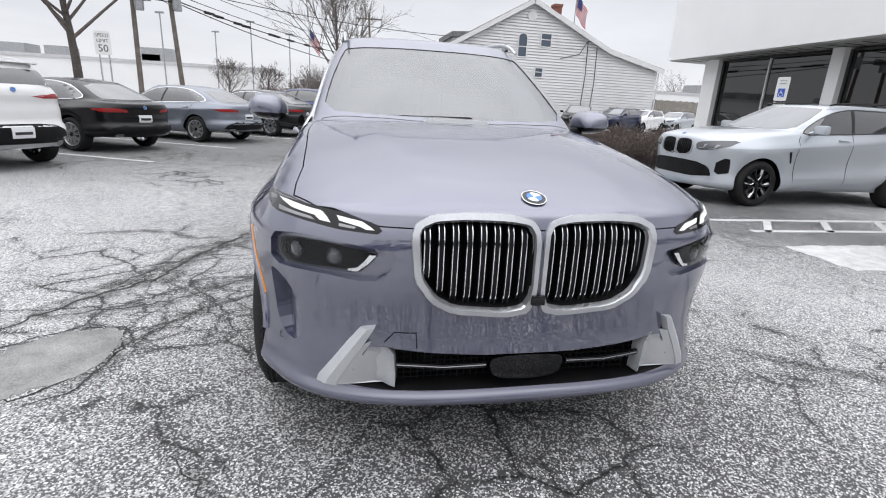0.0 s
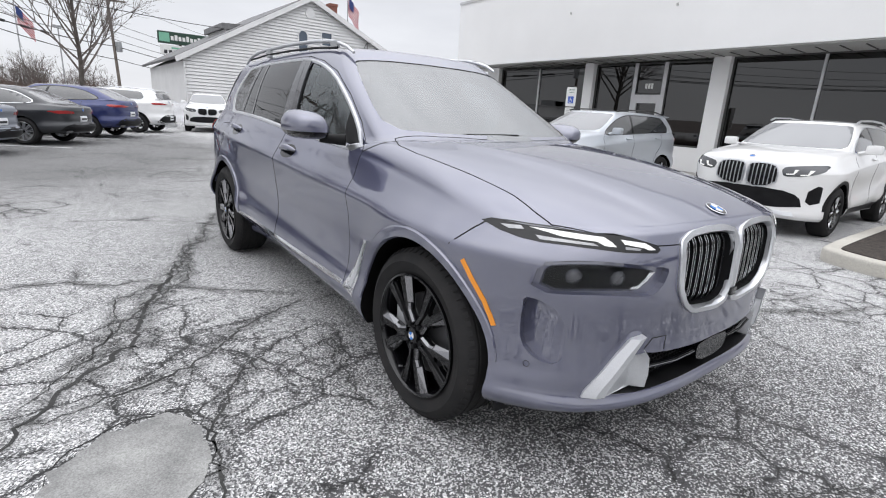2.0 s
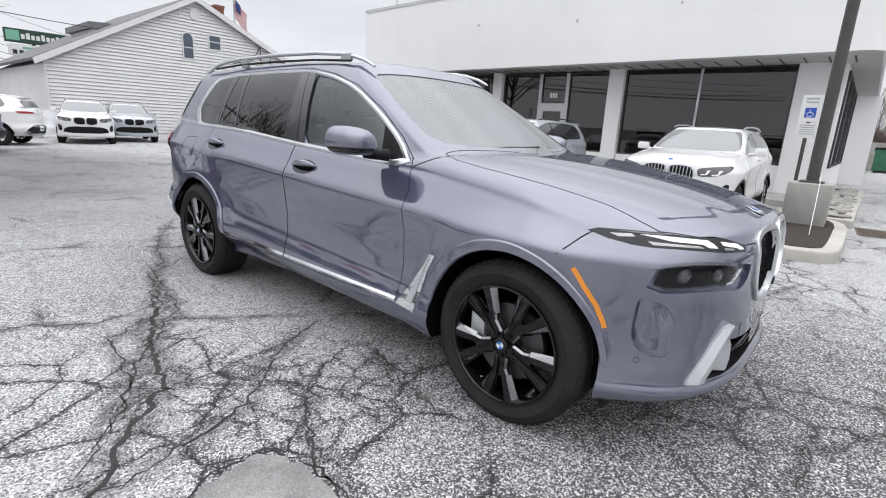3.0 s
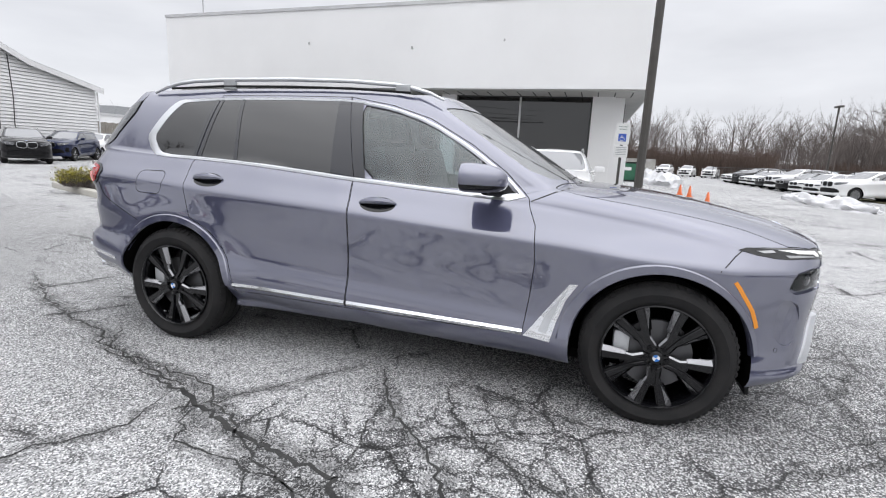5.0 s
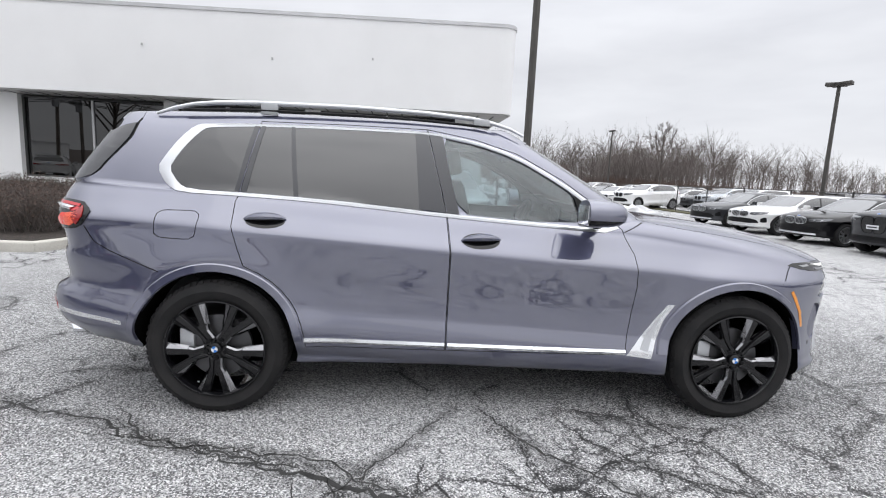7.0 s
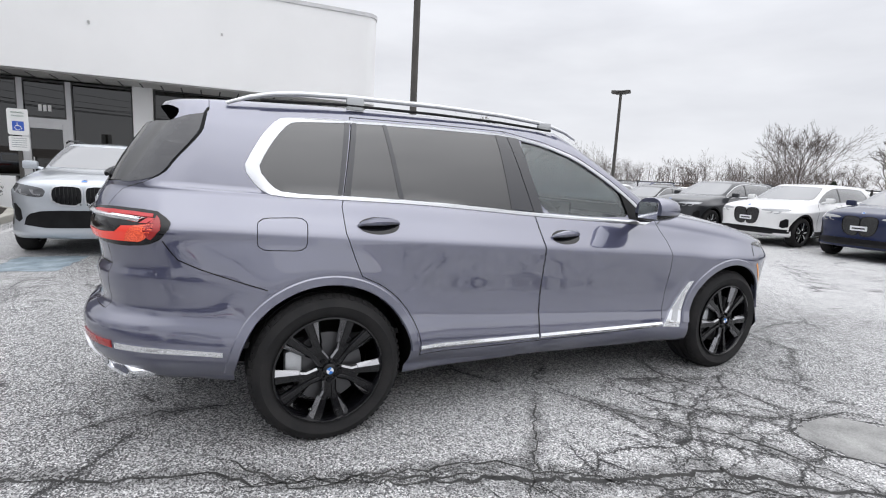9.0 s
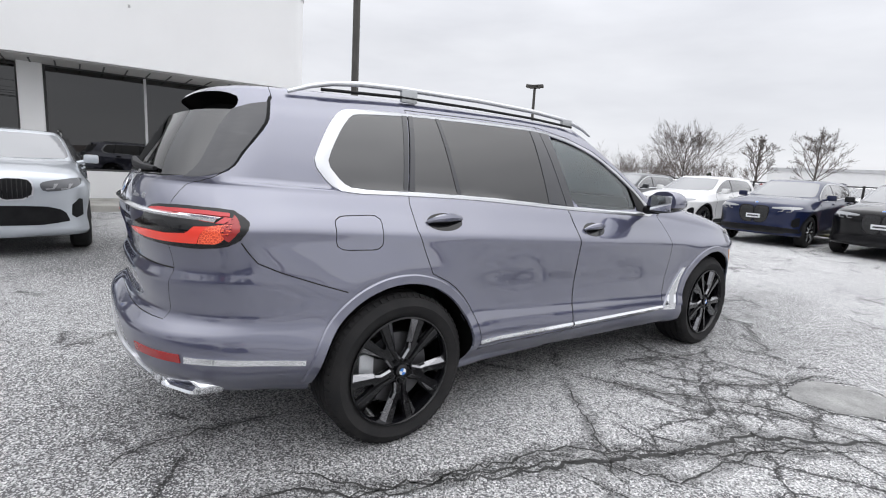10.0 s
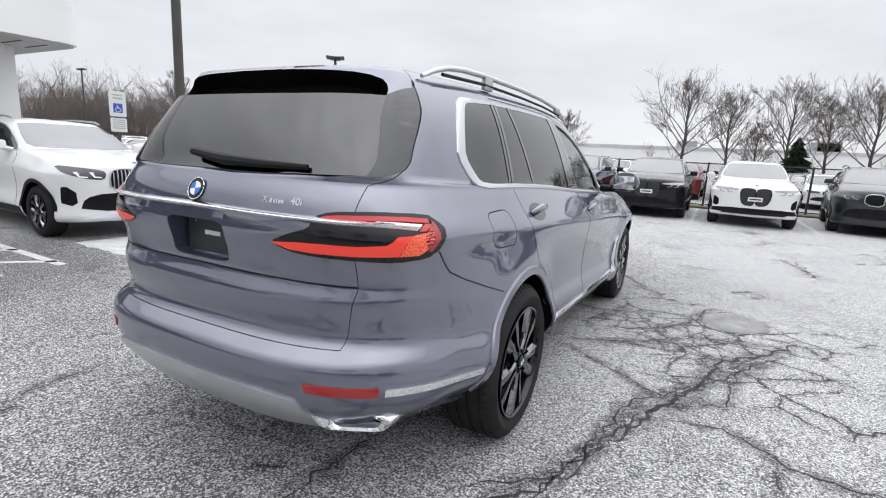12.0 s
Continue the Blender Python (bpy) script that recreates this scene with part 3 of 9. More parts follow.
def car_shell(sp, n_front=34, n_side=64, n_rear=30, n_low=26, n_hood=14, n_green=14, n_roof=8):
    """Vertices and faces of the closed body: rings from the floor up, over bonnet and glass, to the roof's middle line."""
    nose, tail, wide, crease = (cubic(*sp[k]) for k in ("nose", "tail", "wide", "crease"))
    top, roof, roof_edge = cubic(*sp["top"]), cubic(*sp["roof"]), cubic(*sp["roof_edge"])
    bottom, taper = cubic(*sp["bottom"]), cubic(*sp["taper"])
    fc, rc = sp["front_c"], sp["rear_c"]

    def even(n, e, a, b):
        """Angles that part a rounded corner of half axes a and b into n equal lengths."""
        th = np.linspace(0, math.pi / 2, 2000)
        x, y = a * np.sin(th) ** (2 / e), b * np.cos(th) ** (2 / e)
        s = np.concatenate([[0], np.cumsum(np.hypot(np.diff(x), np.diff(y)))])
        return np.interp(np.linspace(0, s[-1], n + 1), s, th)
    tf = even(n_front, sp["front_n"], 0.98, fc + 0.87)
    tr = even(n_rear, sp["rear_n"], 0.98, 4.2 - rc)[::-1]
    ys = np.linspace(fc, rc, n_side + 1)[1:-1]
    n = len(tf) + len(ys) + len(tr)

    def ring(v):
        """The half outline at the share v of the way from the floor to the shoulder."""
        zt0 = top(np.concatenate([fc - (fc - nose(0.9)) * np.cos(tf) ** (2 / sp["front_n"]), ys, rc + (tail(1.0) - rc) * np.cos(tr) ** (2 / sp["rear_n"])]))
        zb = bottom(np.concatenate([fc - (fc - nose(0.5)) * np.cos(tf) ** (2 / sp["front_n"]), ys, rc + (tail(0.5) - rc) * np.cos(tr) ** (2 / sp["rear_n"])]))
        # a ring runs along the shoulder crease, one just under and one just over it
        y0 = np.concatenate([fc - (fc - nose(0.9)) * np.cos(tf) ** (2 / sp["front_n"]), ys, rc + (tail(1.0) - rc) * np.cos(tr) ** (2 / sp["rear_n"])])
        zc = np.minimum(crease(y0), zt0 - 0.03)
        z = np.interp(v, (0, V_CREASE[0]), (0, 1)) * (zc - 0.007 - zb) + zb
        if v > V_CREASE[0]:
            z = zc - 0.007 + 0.014 * min((v - V_CREASE[0]) / (V_CREASE[1] - V_CREASE[0]), 1.0)
        if v > V_CREASE[1]:
            z = zc + 0.007 + (v - V_CREASE[1]) / (1 - V_CREASE[1]) * (zt0 - zc - 0.007)
        yf, yr = nose(z[:len(tf)]), tail(z[-len(tr):])
        y = np.concatenate([fc - (fc - yf) * np.cos(tf) ** (2 / sp["front_n"]), ys, rc + (yr - rc) * np.cos(tr) ** (2 / sp["rear_n"])])
        w = wide(z - crease(y)) - taper(y) * (np.clip((z - 0.82) / 0.24, 0, 1) ** 1.5 + 0.15 * np.clip((z - 1.14) / 0.12, 0, 1))
        f = np.concatenate([np.sin(tf) ** (2 / sp["front_n"]), np.ones(len(ys)), np.sin(tr) ** (2 / sp["rear_n"])])
        x = w * f
        for yc in (0.0, sp["wheelbase"]):
            r = np.hypot(y - yc, z - sp["wheel_r"])
            x = x + sp["flare"] * np.exp(-((r - 0.47) / sp.get("flare_w", 0.09)) ** 2) * np.clip((f - 0.9) / 0.08, 0, 1)
        # the tail and nose draw in a little towards the floor corners
        return np.stack([-x, y, z], 1)
    n_up = max(n_low // 4, 4)
    rings = [ring(v) for v in np.concatenate([np.linspace(0, V_CREASE[0], n_low - n_up + 1), [sum(V_CREASE) / 2], np.linspace(V_CREASE[1], 1, n_up)])]
    sh = rings[-1]
    # the foot of the glass
    y0, y1 = sp["side_y"]
    i1, i2 = (int(np.searchsorted(sh[:, 1], v)) for v in (y0, y1))
    seg = np.concatenate([[0], np.cumsum(np.linalg.norm(np.diff(sh, axis=0), axis=1))])

    def corner(f, spec, e):
        yc, zc, xk, yk, zk = spec
        th = f * math.pi / 2
        q = 1 - np.clip(f, 0, 1) ** e
        return np.stack([-xk * np.sin(th) ** 0.95, yk + (yc - yk) * q, zk + (zc - zk) * q], 1)
    base, crown = np.zeros((n, 3)), np.zeros((n, 3))
    f = seg[:i1 + 1] / seg[i1]
    base[:i1 + 1], crown[:i1 + 1] = corner(f, sp["screen_base"], 2.2), corner(f, sp["screen_top"], 2.2)
    g = 1 - (seg[i2:] - seg[i2]) / (seg[-1] - seg[i2])
    base[i2:], crown[i2:] = corner(g, sp["rear_base"], 3.3), corner(g, sp["rear_top"], 2.6)
    k = np.arange(i1 + 1, i2)
    t = (seg[k] - seg[i1]) / (seg[i2] - seg[i1])
    s01 = np.clip(t / 0.10, 0, 1), np.clip((1 - t) / 0.10, 0, 1)
    base[k, 1] = base[i1, 1] + t * (base[i2, 1] - base[i1, 1])
    # the foot of the side glass stands over the shoulder that lies under it
    foot = [np.interp(base[:, 1], sh[:, 1], sh[:, c]) for c in (0, 2)]
    for c, f, rise in ((0, foot[0], sp["belt_in"]), (2, foot[1], 0.012)):
        base[k, c] = f[k] + rise + (base[i1, c] - f[i1] - rise) * (1 - s01[0]) ** 2 + (base[i2, c] - f[i2] - rise) * (1 - s01[1]) ** 2
    crown[k, 1] = crown[i1, 1] + t * (crown[i2, 1] - crown[i1, 1])
    crown[k, 0] = -sp["side_roof_x"] + 0.6 * taper(crown[k, 1]) + (crown[i1, 0] + sp["side_roof_x"]) * (1 - s01[0]) ** 2 + (crown[i2, 0] + sp["side_roof_x"] - 0.6 * taper(crown[i2, 1])) * (1 - s01[1]) ** 2
    crown[k, 2] = roof_edge(crown[k, 1]) + (crown[i1, 2] - roof_edge(crown[i1, 1])) * (1 - s01[0]) ** 2 + (crown[i2, 2] - roof_edge(crown[i2, 1])) * (1 - s01[1]) ** 2

    def bez(p, q, r, s, t):
        return (1 - t) ** 3 * p + 3 * t * (1 - t) ** 2 * q + 3 * t * t * (1 - t) * r + t ** 3 * s
    d = base - sh
    up = np.array([0, 0, 1.0])
    q1 = sh + d * np.array([0.16, 0.2, 0.0]) + np.outer(d[:, 2] * 0.52, up)
    q2 = base - d * np.array([0.35, 0.4, 0.10])
    for t in np.linspace(0, 1, n_hood + 1)[1:]:
        r = bez(sh, q1, q2, base, t)
        ahead = np.clip((base[i1, 1] - 0.15 - r[:, 1]) / 0.25, 0, 1) * np.clip((r[:, 1] - sh[0, 1]) / 0.2, 0, 1)
        edge = 0.40 + 0.22 * np.clip((r[:, 1] - sh[0, 1]) / 1.4, 0, 1)
        r[:, 2] += sp["bulge"] * ahead * np.clip((edge + r[:, 0]) / 0.07, 0, 1) ** 0.8
        rings.append(r)
    side = np.zeros(n)
    side[:i1 + 1], side[i2:], side[k] = (seg[:i1 + 1] / seg[i1]) ** 3, g ** 3, 1
    side = side[:, None]
    d = crown - base
    out = np.zeros((n, 3))
    out[:, 0] = np.where(np.abs(base[:, 0]) > 0.01, -1, 0)
    p1 = base + d * (1 / 3) + out * side * 0.030
    p2 = base + d * (0.72 + 0.08 * side) + out * side * 0.062 + np.outer(0.012 * np.ones(n), up)
    # windscreen and rear window bow outwards a little
    p1[:i1 + 1, 1] -= 0.03 * (1 - side[:i1 + 1, 0])
    p1[i2:, 1] += 0.03 * (1 - side[i2:, 0])
    rings += [bez(base, p1, p2, crown, t) for t in np.linspace(0, 1, n_green + 1)[1:]]
    for t in np.linspace(0, 1, n_roof + 1)[1:]:
        r = crown.copy()
        r[:, 0] *= 1 - t
        r[:, 2] = crown[:, 2] + (roof(crown[:, 1]) - crown[:, 2]) * (1 - (1 - t) ** 2)
        rings.append(r)
    for t in (0.5, 1.0):
        r = rings[0 if t == 0.5 else 0].copy()
        r[:, 0] *= 1 - t
        r[:, 2] -= 0.01
        rings.insert(0, r)
        if t == 0.5:
            keep = rings.pop(0)
    rings.insert(1, keep)
    R = np.array(rings)
    m = len(R)
    full = np.concatenate([R, R[:, ::-1] * np.array([-1, 1, 1])], 1)
    w = full.shape[1]
    verts = full.reshape(-1, 3)
    faces = [(j * w + i, j * w + (i + 1) % w, (j + 1) * w + (i + 1) % w, (j + 1) * w + i) for j in range(m - 1) for i in range(w)]
    return verts, faces


def shell_bm(sp, **fineness):
    verts, faces = car_shell(sp, **fineness)
    me = bpy.data.meshes.new("shell")
    me.from_pydata(verts.tolist(), [], faces)
    bm = bmesh.new()
    bm.from_mesh(me)
    bpy.data.meshes.remove(me)
    bmesh.ops.remove_doubles(bm, verts=bm.verts, dist=0.0006)
    bmesh.ops.dissolve_degenerate(bm, edges=bm.edges, dist=0.0003)
    bmesh.ops.recalc_face_normals(bm, faces=bm.faces)
    return bm


# ---- laying parts on a body's skin ----
from mathutils import bvhtree, interpolate


class Skin:
    """The uncut body, to lay glass, trim and lamps on and to take smooth normals from."""

    def __init__(self, sp, **fineness):
        self.bm = shell_bm(sp, **fineness)
        self.bm.normal_update()
        self.bm.faces.ensure_lookup_table()
        self.tree = bvhtree.BVHTree.FromBMesh(self.bm)

    def smooth(self, p):
        loc, nor, i, d = self.tree.find_nearest(p)
        f = self.bm.faces[i]
        w = interpolate.poly_3d_calc([v.co for v in f.verts], loc)
        n = Vector((0, 0, 0))
        for k, v in zip(w, f.verts):
            n += k * v.normal
        return n.normalized() if n.length else nor, d

    def hit(self, p, axis, sgn):
        k = "xyz".index(axis)
        q = list(p)
        q.insert(k, sgn * 3.0 if axis != "y" else (-3.0 if sgn < 0 else 7.0))
        way = [0, 0, 0]
        way[k] = -sgn
        loc, nor, i, d = self.tree.ray_cast(Vector(q), Vector(way))
        if loc is None:
            loc = self.tree.find_nearest(Vector([q[j] if j != k else (sgn * 0.9 if axis != "y" else (-0.8 if sgn < 0 else 4.1)) for j in range(3)]))[0]
        return loc, self.smooth(loc)[0]

    def patch(self, outline, axis, sgn, lift=0.003, thick=0.006, step=0.035):
        """A sheet with the outline, lying on the skin at a height lift."""
        flat = bmesh.new()
        flat.faces.new([flat.verts.new((p[0], p[1], 0)) for p in outline])
        bmesh.ops.triangulate(flat, faces=flat.faces)
        for a in (0, 1):
            lo, hi = min(p[a] for p in outline), max(p[a] for p in outline)
            n = int((hi - lo) / step)
            for i in range(1, n + 1):
                at, nor = [0, 0, 0], [0, 0, 0]
                at[a], nor[a] = lo + (hi - lo) * i / (n + 1), 1
                bmesh.ops.bisect_plane(flat, geom=flat.verts[:] + flat.edges[:] + flat.faces[:], dist=1e-5, plane_co=at, plane_no=nor)
        bmesh.ops.remove_doubles(flat, verts=flat.verts, dist=1e-4)
        flat.verts.index_update()
        bm = bmesh.new()
        up, low = [], []
        for v in flat.verts:
            p, n = self.hit(v.co.xy, axis, sgn)
            up.append(bm.verts.new(p + n * lift))
            low.append(bm.verts.new(p + n * (lift - (thick(p) if callable(thick) else thick))))
        for f in flat.faces:
            ids = [v.index for v in f.verts]
            bm.faces.new([up[i] for i in ids])
            bm.faces.new([low[i] for i in reversed(ids)])
        for e in flat.edges:
            if len(e.link_faces) == 1:
                a, b = (v.index for v in e.verts)
                bm.faces.new((up[a], up[b], low[b], low[a]))
        flat.free()
        return bm

    def ring(self, outer, inner, axis, sgn, profile=((0, -0.004), (0, 0.008), (1, 0.008), (1, -0.004)), closed=True):
        """A band between two outlines of equal length; profile: (share from outer to inner, height) round its section."""
        bm = bmesh.new()
        rows = []
        for p, q in zip(outer, inner):
            row = []
            for s, h in profile:
                loc, n = self.hit((p[0] + s * (q[0] - p[0]), p[1] + s * (q[1] - p[1])), axis, sgn)
                row.append(bm.verts.new(loc + n * h))
            rows.append(row)
        k = len(profile)
        pairs = list(zip(rows, rows[1:])) + ([(rows[-1], rows[0])] if closed else [])
        for a, b in pairs:
            for i in range(k):
                bm.faces.new((a[i], a[(i + 1) % k], b[(i + 1) % k], b[i]))
        if not closed:
            bm.faces.new(rows[0])
            bm.faces.new(rows[-1][::-1])
        return bm

    def dress(self, me, paint_index=0):
        """Gives a cut piece the smooth normals of the uncut body, wherever it still lies on it."""
        loops = [None] * len(me.loops)
        cache = {}
        for f in me.polygons:
            for li, vi in zip(f.loop_indices, f.vertices):
                if f.material_index == paint_index:
                    if vi not in cache:
                        cache[vi] = self.smooth(me.vertices[vi].co)
                    n, d = cache[vi]
                    loops[li] = n if d < 0.002 and n.dot(f.normal) > 0.6 else f.normal.copy()
                else:
                    loops[li] = f.normal.copy()
        me.shade_smooth()
        me.normals_split_custom_set(loops)


def cut(me, cutters, op="DIFFERENCE"):
    """The mesh me cut by closed bmeshes, each given with its material, one after the other."""
    for bm, material in cutters:
        tool = bpy.data.meshes.new("tool")
        bmesh.ops.recalc_face_normals(bm, faces=bm.faces)
        bm.to_mesh(tool)
        bm.free()
        tool.materials.append(material)
        a, b = new("cut_a", me), new("cut_b", tool)
        mod = a.modifiers.new("cut", "BOOLEAN")
        mod.operation, mod.object, mod.solver, mod.material_mode = op, b, "EXACT", "TRANSFER"
        bpy.context.view_layer.update()
        got = bpy.data.meshes.new_from_object(a.evaluated_get(bpy.context.evaluated_depsgraph_get()))
        bpy.data.objects.remove(a)
        bpy.data.objects.remove(b)
        bpy.data.meshes.remove(tool)
        me = got
    return me


def joined(*bms):
    out = bmesh.new()
    for bm in bms:
        me = bpy.data.meshes.new("j")
        bm.to_mesh(me)
        bm.free()
        out.from_mesh(me)
        bpy.data.meshes.remove(me)
    return out


def prism_bm(outline, axis, lo, hi):
    bm = bmesh.new()
    prism(bm, outline, axis, lo, hi)
    return bm


def mirrored(points):
    return [(-x, z) for x, z in points]


def line_band(points, width):
    """The outline of a band of that width along an open line."""
    left, right = [], []
    for i, p in enumerate(points):
        a, b = points[max(i - 1, 0)], points[min(i + 1, len(points) - 1)]
        d = Vector((b[0] - a[0], b[1] - a[1])).normalized()
        left.append((p[0] - d.y * width / 2, p[1] + d.x * width / 2))
        right.append((p[0] + d.y * width / 2, p[1] - d.x * width / 2))
    return left + right[::-1]


def arc(cx, cy, r, a0, a1, n):
    return [(cx + r * math.cos(radians(a0 + (a1 - a0) * i / n)), cy + r * math.sin(radians(a0 + (a1 - a0) * i / n))) for i in range(n + 1)]


# ---- wheels: axis along x, outside towards -x ----
def tyre_bm(r, rim, width, treads=True):
    bm = bmesh.new()
    w = width / 2
    pr = [(rim - 0.012, -w + 0.02), (rim + 0.004, -w + 0.008), (rim + 0.03, -w - 0.002), ((rim + r) / 2, -w - 0.010), (r - 0.045, -w - 0.004), (r - 0.018, -w + 0.014), (r - 0.005, -w + 0.034)]
    if treads:
        for g in (-0.085, -0.028, 0.028, 0.085):
            k = g * width / 0.285
            pr += [(r, k - 0.007), (r - 0.008, k - 0.005), (r - 0.008, k + 0.005), (r, k + 0.007)]
    else:
        pr += [(r, -w * 0.5), (r, w * 0.5)]
    pr += [(r - 0.005, w - 0.034), (r - 0.018, w - 0.014), ((rim + r) / 2, w + 0.008), (rim - 0.012, w - 0.02)]
    lathe(bm, pr, pose(0, 0, 0, 0, 90, 0), 72 if treads else 36, closed=True)
    if treads:
        # short blocks along the outer shoulder
        for i in range(64):
            a = 2 * math.pi * i / 64
            m = Matrix.Rotation(a, 4, "X") @ pose(-w + 0.026, 0, r - 0.009, 0, -38, 0)
            box(bm, -0.013, -0.011, -0.006, 0.013, 0.011, 0.003, m=m)
    return bm


def flat_piece(bm, outline, x0, x1, turn):
    """An outline in (across, out) of a wheel, between two depths, turned about the axle."""
    a = [bm.verts.new(turn @ Vector((x0, p[0], p[1]))) for p in outline]
    b = [bm.verts.new(turn @ Vector((x1, p[0], p[1]))) for p in outline]
    bm.faces.new(a)
    bm.faces.new(b[::-1])
    for i in range(len(a)):
        j = (i + 1) % len(a)
        bm.faces.new((a[i], b[i], b[j], a[j]))


def wheel(parent, at, r, rim, width, rim_mat, face_mat, style, left, fine=True):
    """A wheel with tyre, rim, spokes, brake disc, caliper and cap under parent."""
    w = thing("wheel", "", "")
    w.parent = parent
    w.matrix_basis = at @ (pose(0, 0, 0, 0, 0, 180) if left else Matrix())
    part("tyre", tyre_bm(r, rim, width, bool(fine)), RUBBER, w, "black rubber tyre", angle=50)
    x = -width / 2
    bm = bmesh.new()
    lathe(bm, [(rim - 0.006, x + 0.012), (rim - 0.002, x - 0.002), (rim - 0.010, x - 0.004), (rim - 0.016, x + 0.006), (rim - 0.022, x + 0.05), (rim - 0.03, x + 0.20), (rim - 0.012, x + 0.21), (rim - 0.004, x + 0.10)], pose(0, 0, 0, 0, 90, 0), 72 if fine else 36, closed=True)
    part("rim", bm, rim_mat, w, angle=40)
    R = rim - 0.014
    n = 5 if style != "ten" else 10
    if fine is None:
        bm = bmesh.new()
        for i in range(n):
            flat_piece(bm, [(-0.03, 0.03), (-0.045, R), (0.045, R), (0.03, 0.03)], x + 0.010, x + 0.035, Matrix.Rotation(2 * math.pi * i / n, 4, "X"))
        part("spoke_star", bm, rim_mat, w, smooth=False)
        # black backing disc stands in for the shade between the spokes
        bm = bmesh.new()
        lathe(bm, [(0.01, x + 0.08), (R, x + 0.08), (R, x + 0.10), (0.01, x + 0.10)], pose(0, 0, 0, 0, 90, 0), 16)
        part("disc_behind_spokes", bm, WELL_BLACK, w)
        return w
    for i in range(n):
        turn = Matrix.Rotation(2 * math.pi * i / n + (math.pi if style != "ten" else 0.2), 4, "X")
        bm, face = bmesh.new(), None
        if style == "ten":
            flat_piece(bm, [(-0.018, 0.04), (-0.026, R), (-0.008, R), (-0.004, 0.07)], x + 0.006, x + 0.035, turn)
            flat_piece(bm, [(0.018, 0.04), (0.004, 0.07), (0.010, R), (0.028, R)], x + 0.006, x + 0.035, turn)
        else:
            flat_piece(bm, [(-0.034, 0.030), (-0.028, 0.110), (-0.098, R - 0.012), (-0.090, R), (-0.036, R + 0.002), (-0.013, 0.162), (0.0, 0.152), (0.013, 0.162), (0.036, R + 0.002), (0.090, R), (0.098, R - 0.012), (0.028, 0.110), (0.034, 0.030)], x + 0.016, x + 0.045, turn)
            # raised rims of the arms, and flanks falling away to the wide openings, coloured bright for sky reflections
            face = []
            for s in (-1, 1):
                flat_piece(bm, [(s * 0.030, 0.048), (s * 0.026, 0.112), (s * 0.080, R - 0.006), (s * 0.042, R), (s * 0.015, 0.150), (s * 0.010, 0.060)], x + 0.005, x + 0.016, turn)
                top = [turn @ Vector((x + 0.004, s * p, q)) for p, q in ((0.042, 0.146), (0.083, R - 0.008))]
                low = [turn @ Vector((x + 0.024, s * p, q)) for p, q in ((0.056, 0.136), (0.110, R - 0.020))]
                back = [turn @ Vector((x + 0.034, s * p, q)) for p, q in ((0.036, 0.146), (0.080, R - 0.006))]
                flank = bmesh.new()
                vs = [flank.verts.new(q) for q in (top[0], top[1], low[1], low[0], back[0], back[1])]
                for ids in ((0, 1, 2, 3), (3, 2, 5, 4), (4, 5, 1, 0), (0, 3, 4), (1, 5, 2)):
                    flank.faces.new([vs[i] for i in ids])
                # bright sliver down the stem paints in its highlight
                stem = [[flank.verts.new(turn @ Vector((x + dx, s * (p + off), q))) for dx, p in ((0.004, 0.028), (0.013, 0.037), (0.030, 0.028))] for q, off in ((0.056, 0.0), (0.112, -0.001), (0.140, 0.013))]
                for r0, r1 in zip(stem, stem[1:]):
                    for q in range(3):
                        flank.faces.new((r0[q], r0[(q + 1) % 3], r1[(q + 1) % 3], r1[q]))
                bmesh.ops.recalc_face_normals(flank, faces=flank.faces[:])
                face.append(flank)
        if fine:
            bmesh.ops.bevel(bm, geom=bm.edges[:], offset=0.0022, segments=1, affect="EDGES")
        part("spoke", bm, rim_mat, w, smooth=False)
        for flank in face or ():
            part("spoke_face", flank, face_mat, w, "spoke flank coloured bright for its sky reflection", smooth=False)
    bm = bmesh.new()
    lathe(bm, [(0.012, x + 0.07), (0.175 * rim / 0.27, x + 0.07), (0.175 * rim / 0.27, x + 0.10), (0.012, x + 0.10)], pose(0, 0, 0, 0, 90, 0), 40)
    part("disc_behind_spokes", bm, DISC, w, "dark grey steel brake disc")
    bm = bmesh.new()
    for y, z, a in ((0.165, 0.03, 0),):
        box(bm, x + 0.05, 0.125 * rim / 0.27, -0.055, x + 0.12, 0.205 * rim / 0.27, 0.105, 0.016)
    part("brake_caliper", bm, BLADE if fine else BLACK_PLASTIC, w, "silver brake caliper")
    bm = bmesh.new()
    lathe(bm, [(0.004, x - 0.004), (0.026, x - 0.003), (0.034, x + 0.002), (0.036, x + 0.03), (0.004, x + 0.03)], pose(0, 0, 0, 0, 90, 0), 32)
    hub = part("hub_cap", bm, BLACK_GLOSS, w)
    if fine:
        for k, m in enumerate((BADGE_BLUE, BADGE_WHITE, BADGE_BLUE, BADGE_WHITE)):
            bm = bmesh.new()
            pts = [(0, 0)] + arc(0, 0, 0.018, 90 * k, 90 * k + 90, 8)
            flat_piece(bm, pts, x - 0.0065, x - 0.003, Matrix.Rotation(0.4, 4, "X"))
            part("badge_quarter", bm, m, w, smooth=False)
        for i in range(5):
            bm = bmesh.new()
            m = Matrix.Rotation(2 * math.pi * (i + 0.5) / 5, 4, "X") @ pose(x + 0.016, 0, 0.056, 0, 90, 0)
            lathe(bm, [(0.003, -0.012), (0.012, -0.012), (0.0135, 0.01), (0.003, 0.01)], m, 6)
            part("wheel_bolt", bm, BLACK_PLASTIC, w, smooth=False)
        bm = bmesh.new()
